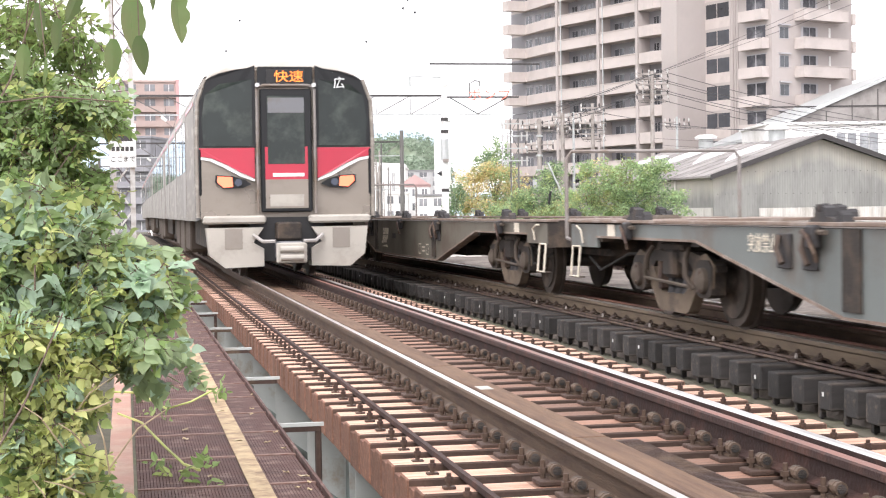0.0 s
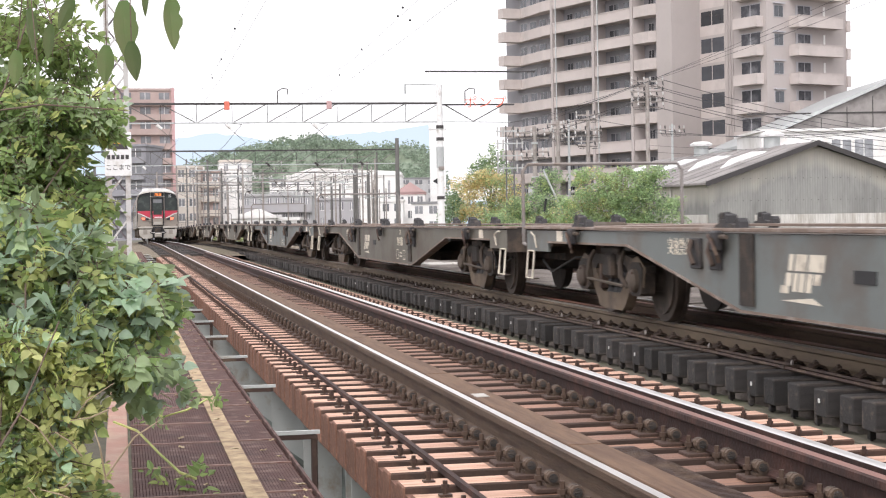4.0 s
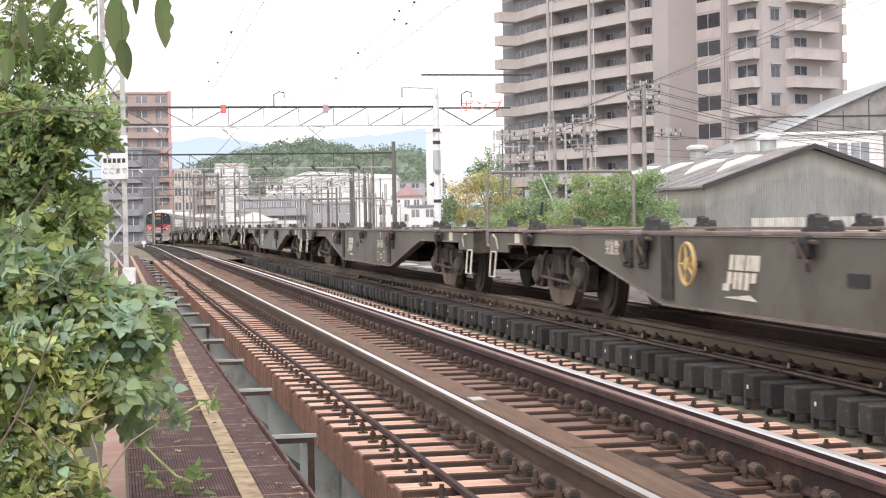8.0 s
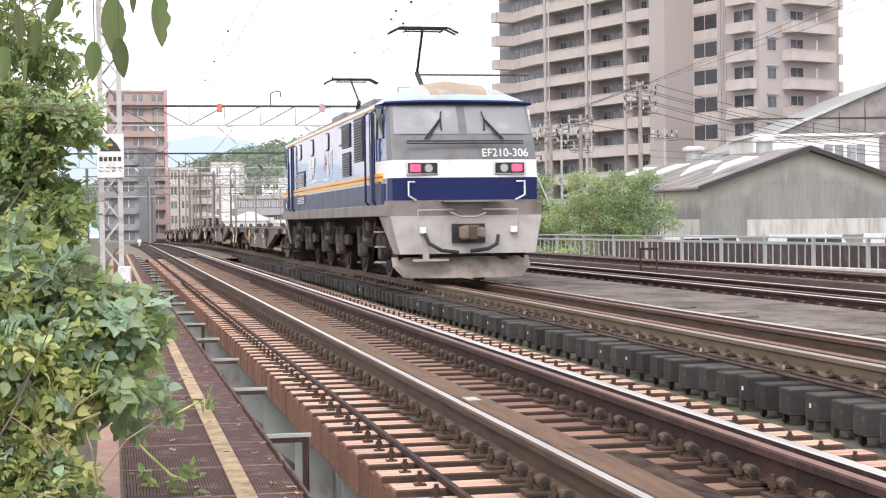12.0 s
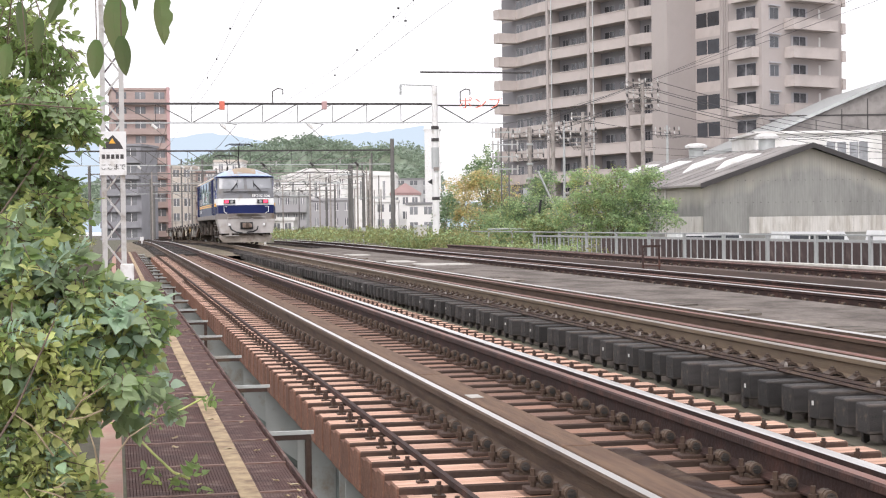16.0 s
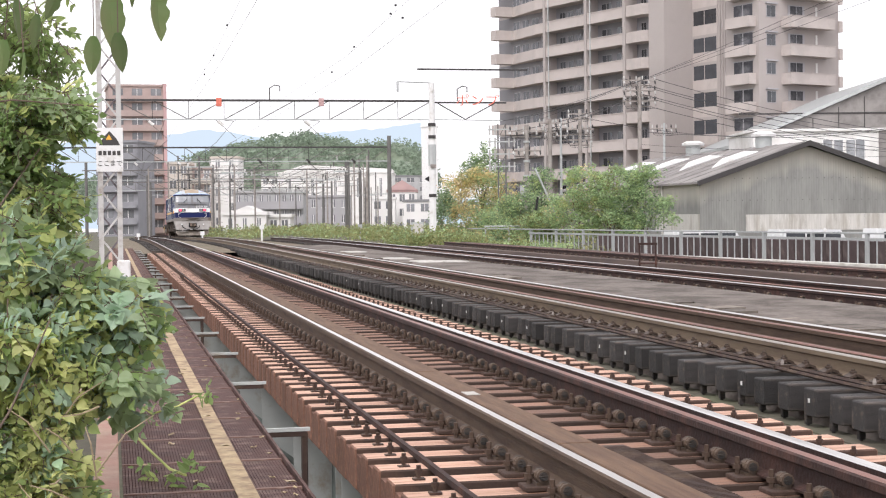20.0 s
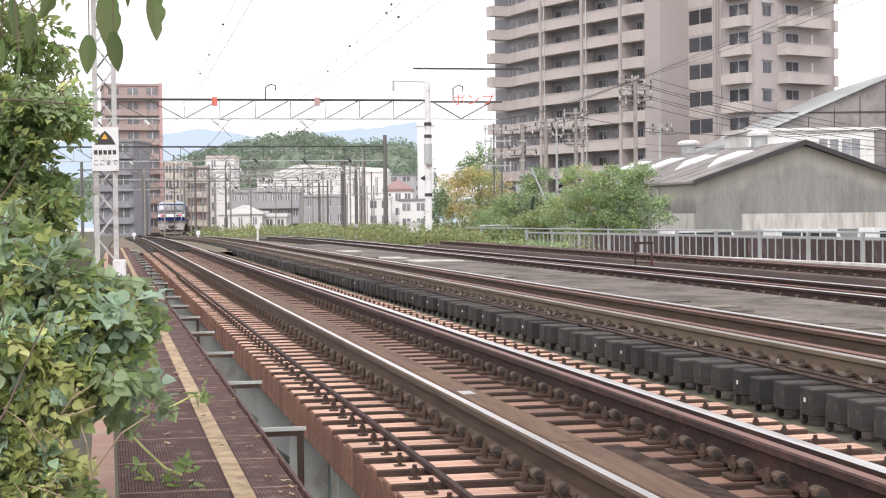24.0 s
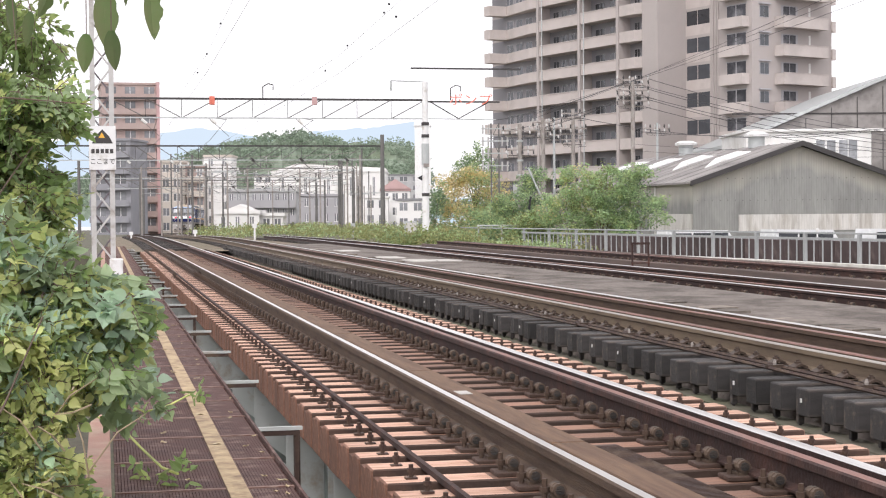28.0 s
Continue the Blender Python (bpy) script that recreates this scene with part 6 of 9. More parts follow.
def leaf_cloud(count, blobs, size, seed, flat=0.5, drop=0.0):
    """Many small folded leaves scattered through uneven lumps: (x, y, z, rx, ry, rz)."""
    rng = np.random.RandomState(seed)
    g = Geo()
    vol = np.array([b[3] * b[4] * b[5] for b in blobs]) ** 0.75
    pick = rng.choice(len(blobs), count, p=vol / vol.sum())
    vs, fs = [], []
    for i in range(count):
        b = blobs[pick[i]]
        d = rng.normal(size=3)
        d /= np.linalg.norm(d) + 1e-9
        r = rng.uniform(0.35, 1.0) ** 0.45 * (1 + 0.12 * rng.normal())
        c = np.array(b[:3]) + d * r * np.array(b[3:6])
        a = rng.normal(size=3)
        a[2] = a[2] * flat - drop
        a /= np.linalg.norm(a) + 1e-9
        n = np.cross(a, rng.normal(size=3))
        n /= np.linalg.norm(n) + 1e-9
        up = np.cross(n, a)
        s = size * rng.uniform(0.6, 1.35)
        o = len(vs)
        fold = up * s * 0.14
        vs += [c, c + a * s * 0.5 + n * s * 0.3 + fold, c + a * s, c + a * s * 0.5 - n * s * 0.3 + fold]
        fs += [(o, o + 1, o + 2), (o, o + 2, o + 3)]
    g.v, g.f, g.m = [tuple(v) for v in vs], fs, [0] * len(fs)
    return g


def limb_geo(base, tips, r0):
    """A tapered trunk that forks into limbs."""
    g = Geo()
    b = Vector(base)
    fork = b + Vector((0, 0, (min(t[2] for t in tips) - base[2]) * 0.45))
    g.tube([b, b.lerp(fork, 0.5) + Vector((r0 * 0.4, 0, 0)), fork], [r0, r0 * 0.8, r0 * 0.65], 7)
    for t in tips:
        t = Vector(t)
        mid = fork.lerp(t, 0.5) + Vector((0, 0, 0.12 * (t - fork).length))
        g.tube([fork, mid, t], [r0 * 0.5, r0 * 0.3, r0 * 0.08], 5)
    return g


def lumpy(blobs, n, seed, size=0.42):
    """Breaks each big lump of a crown into smaller ones with gaps between."""
    rng = np.random.RandomState(seed)
    out = []
    for b in blobs:
        for k in range(n):
            d = rng.normal(size=3)
            d /= np.linalg.norm(d)
            r = rng.uniform(0.45, 1.0)
            q = size * rng.uniform(0.6, 1.25)
            out.append((b[0] + d[0] * b[3] * r, b[1] + d[1] * b[4] * r, b[2] + d[2] * b[5] * r, b[3] * q, b[4] * q, b[5] * q * 0.8))
    return out


def tree(name, label, x, y, z0, blobs, parts_of_crown, seed, trunk=0.12, category="tree"):
    t = thing(name, label, category, at=pose(x, y, z0))
    part("trunk", limb_geo((0, 0, 0), [(b[0], b[1], b[2]) for b in blobs[:6]], trunk), M["bark"], t, smooth=True)
    for k, (m, count, size) in enumerate(parts_of_crown):
        tagged(part("crown", leaf_cloud(count, lumpy(blobs, 10, seed + 5 * k, 0.46), size, seed + k), M[m], t), kind="stuff")
    return t


# ---- distance: blue range and wooded hill ----
def ridge(name, label, depth, l0, l1, tops, material, seed, rough, base=-20):
    rng = np.random.RandomState(seed)
    n = 160
    rows = [[], [], []]
    for i in range(n + 1):
        l = l0 + (l1 - l0) * i / n
        h = float(np.interp(l, [t[0] for t in tops], [t[1] for t in tops])) + rough * rng.normal() * 0.5 + rough * 1.5 * math.sin(i * 0.37 + seed)
        x, y = place(l, depth)
        x2, y2 = place(l, depth * 1.12)
        rows[0].append((x, y, base))
        rows[1].append((x * 1.03, y * 1.03, base + (h - base) * 0.6))
        rows[2].append((x2, y2, base + (h - base) * 1.1))
    return tagged(part(name, Geo().grid(rows), material), label, "hill", kind="structure")


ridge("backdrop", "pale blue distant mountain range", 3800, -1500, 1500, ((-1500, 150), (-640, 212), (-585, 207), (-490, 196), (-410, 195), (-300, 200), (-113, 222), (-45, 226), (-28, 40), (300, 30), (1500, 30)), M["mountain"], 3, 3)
# wooded hill, thick with crowns
hx = np.linspace(-330, 60, 110)
rows = []
rngh = np.random.RandomState(7)
for j in range(14):
    dep = 1100 + 26 * j
    row = []
    for l in hx:
        top = float(np.interp(l, (-330, -200, -177, -149, -108, -91, -70, -51, -31, -15, -8, 0, 60), (20, 44, 51, 60, 67, 66, 61, 59, 60, 54, 36, 14, 6)))
        z = top * math.sin(min(1, (j + 0.3) / 9) * math.pi / 2) + rngh.normal() * 1.6
        x, y = place(l * (dep / 1200), dep)
        row.append((x, y, z))
    rows.append(row)
tagged(part("wooded_hill", Geo().grid(rows), M["hill"]), "low hill covered in dark green woods", "hill", kind="structure")
hill_blobs = []
for i in range(420):
    l = rngh.uniform(-320, -6)
    top = float(np.interp(l, (-330, -200, -177, -149, -108, -91, -70, -51, -31, -15, -8, 0, 60), (20, 44, 51, 60, 67, 66, 61, 59, 60, 54, 36, 14, 6)))
    j = rngh.uniform(0.1, 1)
    dep = 1100 + 234 * j
    x, y = place(l * dep / 1200, dep - 8)
    hill_blobs.append((x, y, top * math.sin(j * math.pi / 2) + 1, 7, 6, rngh.uniform(3, 6)))
tagged(part("hill_woods", leaf_cloud(34000, hill_blobs, 2.4, 11), M["leaf_hill"]), "dark green wood of many crowns on the hill", "woods", kind="stuff")


# ---- tall apartment tower ----
def build_tower():
    tw = thing("apartment_tower", "tall taupe apartment tower with beige balconies", "building")
    P = [(5.75, 192.8), (22.8, 163.0), (26.0, 165.0), (31.05, 156.0), (40.4, 162.3)]
    a = Vector((22.8 - 5.75, 163.0 - 192.8)).normalized()
    bdir = Vector((40.4 - 31.05, 162.3 - 156.0)).normalized()
    nA = Vector((-a.y, a.x)) * -1.0
    if nA.x > 0:
        nA = -nA
    W2 = lambda l, d, z: (*place(l, d), z)
    SH = 2.8
    N = 14
    z0 = -0.6
    # wall core, recessed behind the balconies on the long side
    rec = 1.5
    base = [Vector(p) for p in P]
    core = [base[0] - nA * rec, base[1] - a * 2.6 - nA * rec, base[1] - a * 2.6, base[1], base[2], base[3], base[4], base[4] - a * 16, base[0] - a * 4 + bdir * 14]
    g = Geo()
    k = len(core)
    vs = [W2(p.x, p.y, -2) for p in core] + [W2(p.x, p.y, z0 + SH * N) for p in core]
    g.add(vs, [tuple(range(k, 2 * k))] + [(i, (i + 1) % k, (i + 1) % k + k, i + k) for i in range(k)])
    part("wall", g, M["tower_wall"], tw)

    def frame_on(origin, u, n2):
        """A pose with x along the wall, y inwards, at a plan point."""
        ox, oy = place(*origin)
        ux, uy = (Vector(place(origin[0] + u.x, origin[1] + u.y)) - Vector((ox, oy)))
        return pose(ox, oy, 0, 0, 0, math.degrees(math.atan2(uy, ux)))

    mA = frame_on(base[0], a, nA)          # long side, u from its far end
    LA = (base[1] - base[0]).length
    bays = [(2.6, 12.0), (12.5, 20.1), (20.7, 27.2), (27.8, 31.6)]
    mesh_b, mesh_w, mesh_f = {}, {}, {}
    for j, (u0, u1) in enumerate(bays):
        g = Geo().box(u0, u1, -0.02, 0.13, 0.0, 1.12).box(u0, u1, 0.13, rec, 0.0, 0.18).box(u0 - 0.0, u1, -0.08, 0.16, 1.12, 1.2)
        if j == 0:
            g = Geo().prism([(u0 - 0.2, -1.15), (u0 + 1.0, -1.15), (u0 + 1.3, 1.05), (u1 - 1.6, -0.02), (u1, -0.02), (u1, rec), (u0 - 0.2, rec)], 0.0, 1.15, axis="z")
        if j == 3:
            g = Geo().prism([(u0, -0.02), (u1 - 1.2, -0.02), (u1, 0.5), (u1, rec), (u0, rec)], 0.0, 1.15, axis="z")
        mesh_b[j] = mesh_of("balcony", g, M["tower_para"])
        n = 4 if u1 - u0 > 7 else 2
        ww = (u1 - u0 - 1.2) / n * 0.62
        mesh_w[j] = mesh_of("pane", Geo().box(0, ww, rec - 0.05, rec - 0.01, 0.25, 2.15), M["pane"])
        mesh_f[j] = mesh_of("window", Geo().box(-0.05, ww + 0.05, rec - 0.03, rec - 0.006, 0.22, 2.2).box(ww * 0.48, ww * 0.53, rec - 0.07, rec - 0.05, 0.25, 2.15), M["tower_pale"])
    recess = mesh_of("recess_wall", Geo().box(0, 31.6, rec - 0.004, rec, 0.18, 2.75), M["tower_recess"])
    for s in range(1, N):
        z = z0 + SH * s
        at = pose(0, 0, z)
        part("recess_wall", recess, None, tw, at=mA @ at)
        for j in range(4):
            part("balcony", mesh_b[j], None, tw, at=mA @ at)
            u0, u1 = bays[j]
            n = 4 if u1 - u0 > 7 else 2
            for q in range(n):
                f = part("window", mesh_f[j], None, tw, at=mA @ at @ pose(u0 + 0.8 + q * (u1 - u0 - 1.2) / n, 0, 0))
                part("pane", mesh_w[j], None, f)
    for u in (12.25, 20.4, 27.5):
        part("pillar", Geo().box(u - 0.22, u + 0.22, -0.1, rec, -1, z0 + SH * N), M["tower_wall"], tw, at=mA)
    for u in (13.1, 21.3):
        part("drain_pipe", Geo().tube([(u, -0.06, -1), (u, -0.06, z0 + SH * N)], 0.07, 6), M["galv"], tw, at=mA)
    # stepped side with dark window column
    c = (base[3] - base[2]).normalized()
    mC = frame_on(base[2], c, None)
    LC = (base[3] - base[2]).length
    mB = frame_on(base[3], bdir, None)
    loggia = mesh_of("loggia", Geo().box(0.2, 3.9, -0.012, 0.02, 1.05, 2.5), M["pane"])
    lo_par = mesh_of("loggia_parapet", Geo().box(0.1, 4.0, -0.06, 0.02, 0.0, 1.02), M["tower_para"])
    lo_frame = mesh_of("loggia_frame", Geo().box(0.1, 4.0, -0.05, 0.02, 2.5, 2.8).box(0.0, 0.2, -0.05, 0.02, 0, 2.8).box(3.9, 4.1, -0.05, 0.02, 0, 2.8).box(1.9, 2.0, -0.03, 0.02, 1.05, 2.5), M["tower_wall"])
    small_b = mesh_of("small_balcony", Geo().box(6.3, 9.9, -0.9, -0.78, 0, 1.05).box(6.3, 6.42, -0.777, 0, 0, 1.05).box(9.78, 9.9, -0.777, 0, 0, 1.05).box(6.424, 9.776, -0.777, 0, 0.003, 0.14), M["tower_para"])
    small_w = mesh_of("pane", Geo().box(6.6, 9.4, -0.03, 0.0, 0.2, 2.3), M["pane_dark"])
    small_f = mesh_of("window", Geo().box(6.4, 9.6, -0.02, 0.0, 2.3, 2.42).box(7.9, 8.05, -0.05, 0, 0.2, 2.3), M["tower_pale"])
    win = mesh_of("window", Geo().box(1.0, 2.3, -0.04, 0.02, 0.95, 2.15), M["tower_pale"])
    winp = mesh_of("pane", Geo().box(1.08, 1.62, -0.06, -0.03, 1.02, 2.08), M["pane"])
    hood = mesh_of("window_hood", Geo().box(0.9, 2.4, -0.3, 0.02, 2.25, 2.4), M["tower_pale"])
    big_b = mesh_of("big_balcony", Geo().box(3.1, 9.4, -1.3, -1.16, 0, 1.1).box(3.1, 3.24, -1.157, 0, 0, 1.1).box(9.26, 9.4, -1.157, 0, 0, 1.1).box(3.244, 9.256, -1.157, 0, 0.003, 0.16).box(3.05, 9.45, -1.34, -1.14, 1.103, 1.16), M["tower_para"])
    big_w = mesh_of("pane", Geo().box(4.3, 5.1, -0.07, -0.03, 0.3, 2.2), M["pane_dark"])
    jamb = mesh_of("service_door", Geo().box(7.9, 8.15, -0.06, 0, 0.25, 2.3), M["white_wall"])
    big_f = mesh_of("window", Geo().box(4.0, 6.3, -0.05, 0, 0.25, 2.3), M["tower_pale"])
    end_b = mesh_of("end_balcony", Geo().box(11.2, 11.7, -0.2, 3, 0, 1.1), M["tower_para"])
    for s in range(1, N):
        at = pose(0, 0, z0 + SH * s + 0.25)
        for me, nm in ((lo_par, "loggia_parapet"), (lo_frame, "loggia_frame"), (loggia, "loggia_window"), (small_b, "balcony")):
            part(nm, me, None, tw, at=mC @ at)
        f = part("window", small_f, None, tw, at=mC @ at)
        part("pane", small_w, None, f)
        f = part("window", win, None, tw, at=mB @ at)
        part("pane", winp, None, f)
        part("pane", winp, None, f, at=pose(0.6, 0, 0))
        part("window_hood", hood, None, f)
        part("balcony", big_b, None, tw, at=mB @ at)
        f = part("window", big_f, None, tw, at=mB @ at)
        part("pane", big_w, None, f)
        part("pane", big_w, None, f, at=pose(0.9, 0, 0))
        part("service_door", jamb, None, tw, at=mB @ at)
        part("balcony", end_b, None, tw, at=mB @ at)
    for u in (4.5, 4.9, 5.3):
        part("drain_pipe", Geo().tube([(u, -0.08, -1), (u, -0.08, z0 + SH * N)], 0.06, 6), M["tower_wall"], tw, at=mC)
    return tw


build_tower()


def slab_block(name, label, l, d, width, deep, z0, z1, wall, storey=2.8, turn=0.0, cols=4, band=None, win="pane_far", roof=None, win_w=0.55, side_mat=None):
    """A plain block with storeys: walls, a roof cap, window rows and balcony bands on its front."""
    b = thing(name, label, "building", at=facing(l, d, turn))
    part("wall", Geo().box(-width / 2, width / 2, 0, deep, z0, z1), wall, b)
    part("roof", Geo().box(-width / 2 - 0.2, width / 2 + 0.2, -0.2, deep + 0.2, z1, z1 + 0.4), roof or wall, b)
    n = int((z1 - z0) / storey)
    cw = width / cols
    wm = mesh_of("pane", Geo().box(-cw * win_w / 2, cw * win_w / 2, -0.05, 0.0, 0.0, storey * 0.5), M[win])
    fm = mesh_of("window", Geo().box(-cw * win_w / 2 - 0.1, cw * win_w / 2 + 0.1, -0.04, 0.0, -0.08, 0.0).box(-0.05, 0.05, -0.09, 0, 0, storey * 0.5), M["white_wall"])
    bm2 = mesh_of("balcony", Geo().box(-width / 2 + 0.1, width / 2 - 0.1, -0.9, -0.78, 0, 1.0).box(-width / 2 + 0.1, width / 2 - 0.1, -0.9, 0, -0.12, 0.0), band) if band else None
    for s in range(n):
        z = z1 - (s + 1) * storey
        if bm2:
            part("balcony", bm2, None, b, at=pose(0, 0, z))
        for c in range(cols):
            f = part("window", fm, None, b, at=pose(-width / 2 + (c + 0.5) * cw, 0, z + storey * 0.36))
            part("pane", wm, None, f)
    if side_mat:
        part("end_wall", Geo().box(width / 2 - 0.5, width / 2 + 0.1, -1.0, deep, z0, z1 + 0.5), side_mat, b)
    return b


# left apartment block and its grey neighbour
slab_block("apartment_block", "brown-tiled apartment block with pink end wall", -57.2, 300, 10.6, 14, -4, 26.0, M["brick"], 2.75, 14, 3, M["brick"], side_mat=M["pink_wall"])
slab_block("grey_block", "low pale grey apartment block", -56.0, 275, 7.2, 10, -4, 14.3, M["grey_dim"], 2.8, -6, 2, M["grey_dim"])
# houses and flats across the middle distance
slab_block("white_flats", "narrow white block of flats", -49.0, 296, 4.0, 8, -4, 11.2, M["cream_wall"], 2.7, 0, 2)
slab_block("brown_flats", "grey-brown block of flats", -45.2, 300, 3.6, 8, -4, 10.4, M["brick"], 2.7, 0, 2, M["cream_wall"])
slab_block("white_flats", "white block of flats with small windows", -41.2, 302, 5.2, 8, -4, 12.4, M["white_wall"], 2.7, 0, 2, None, roof=M["cream_wall"], win_w=0.3)
slab_block("grey_flats", "long grey block of flats behind the poles", -24.8, 227.7, 9.8, 8, -4, 4.6, M["grey_wall"], 2.2, 0, 9, M["tower_pale"], win_w=0.4)
slab_block("grey_flats", "grey flats with square windows", -20.2, 270, 8.4, 8, -4, 4.4, M["tower_pale"], 2.6, 0, 5, win_w=0.3)
slab_block("white_hall", "large white hall with a pale roof", -26.2, 390, 27.8, 26, -4, 11.75, M["white_wall"], 9.0, 0, 5, roof=M["white_wall"], win_w=0.1)
part("roof_rise", Geo().prism([(-13.9, 11.95), (-7.7, 13.9), (13.9, 12.7), (13.9, 11.95)], 0, 20), M["white_wall"], bpy.data.objects["white_hall"])
slab_block("red_roof_house", "small house with a faded red roof", -7.6, 300, 5.4, 8, -4, 5.6, M["white_wall"], 2.7, 0, 3, roof=M["red_roof"])
part("gable_roof", Geo().prism([(-3.0, 6.0), (0, 7.9), (3.0, 6.0)], -0.4, 8.4), M["red_roof"], bpy.data.objects["red_roof_house"], "faded red gable roof")
slab_block("house", "pale two-storey house with small windows", -10.8, 290, 4.2, 7, -4, 4.2, M["white_wall"], 2.7, 0, 2)
slab_block("house", "cream house with a grey roof", -4.4, 280, 5.0, 7, -4, 3.6, M["white_wall"], 2.7, 0, 2, roof=M["grey_roof"])
slab_block("white_tower", "plain white slender tower block", -3.3, 420, 4.2, 6, -4, 24.5, M["white_paint"], 60, 0, 1, win_w=0.1)
hs = slab_block("white_house", "white house with a low gable", -23.0, 185, 5.0, 6, -3, 1.4, M["white_wall"], 2.5, 0, 3, win_w=0.25)
part("gable", Geo().prism([(-2.6, 1.4), (0.3, 2.5), (2.6, 1.4)], -0.1, 6), M["white_wall"], hs)
slab_block("white_house", "small white annexe with dark openings", -19.2, 187, 2.6, 5, -3, 1.1, M["white_wall"], 2.2, 0, 2)
for l, d, w2, z1, m in ((-41.9, 450, 8.8, 11.5, "grey_wall"), (-46, 438, 7.5, 12.2, "white_wall"), (-20, 475, 11, 11.5, "cream_wall"), (-10, 500, 12.5, 13.5, "grey_wall"), (-38, 475, 7.5, 11.0, "white_wall")):
    slab_block("far_house", "distant pale town house", l, d, w2, 8, -4, z1, M[m], 2.8, random.uniform(-15, 15), 3, roof=M["grey_roof"])

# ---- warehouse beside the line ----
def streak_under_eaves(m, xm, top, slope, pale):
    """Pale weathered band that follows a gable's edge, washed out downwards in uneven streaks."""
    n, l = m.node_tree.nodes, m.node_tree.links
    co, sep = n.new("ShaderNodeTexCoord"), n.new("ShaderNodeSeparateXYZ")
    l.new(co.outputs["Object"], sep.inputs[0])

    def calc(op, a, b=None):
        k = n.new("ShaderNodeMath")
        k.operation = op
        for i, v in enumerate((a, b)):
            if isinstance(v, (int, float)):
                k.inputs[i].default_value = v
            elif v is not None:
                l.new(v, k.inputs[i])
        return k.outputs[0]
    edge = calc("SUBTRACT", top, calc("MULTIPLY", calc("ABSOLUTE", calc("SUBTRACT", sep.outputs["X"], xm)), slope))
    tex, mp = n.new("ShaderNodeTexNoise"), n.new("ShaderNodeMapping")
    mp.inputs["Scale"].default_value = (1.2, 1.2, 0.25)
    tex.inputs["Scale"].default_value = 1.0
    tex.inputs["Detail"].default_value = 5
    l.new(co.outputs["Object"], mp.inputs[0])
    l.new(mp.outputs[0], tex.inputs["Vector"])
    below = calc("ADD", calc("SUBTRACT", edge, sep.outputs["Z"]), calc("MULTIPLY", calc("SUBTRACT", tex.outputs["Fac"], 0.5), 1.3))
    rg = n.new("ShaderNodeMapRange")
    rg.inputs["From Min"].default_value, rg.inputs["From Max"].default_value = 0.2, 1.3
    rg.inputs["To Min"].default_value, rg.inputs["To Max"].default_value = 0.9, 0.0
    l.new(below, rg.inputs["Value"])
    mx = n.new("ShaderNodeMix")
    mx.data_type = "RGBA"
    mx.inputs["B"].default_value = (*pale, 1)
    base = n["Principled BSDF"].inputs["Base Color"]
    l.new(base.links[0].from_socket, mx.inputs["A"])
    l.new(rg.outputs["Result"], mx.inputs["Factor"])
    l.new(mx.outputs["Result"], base)


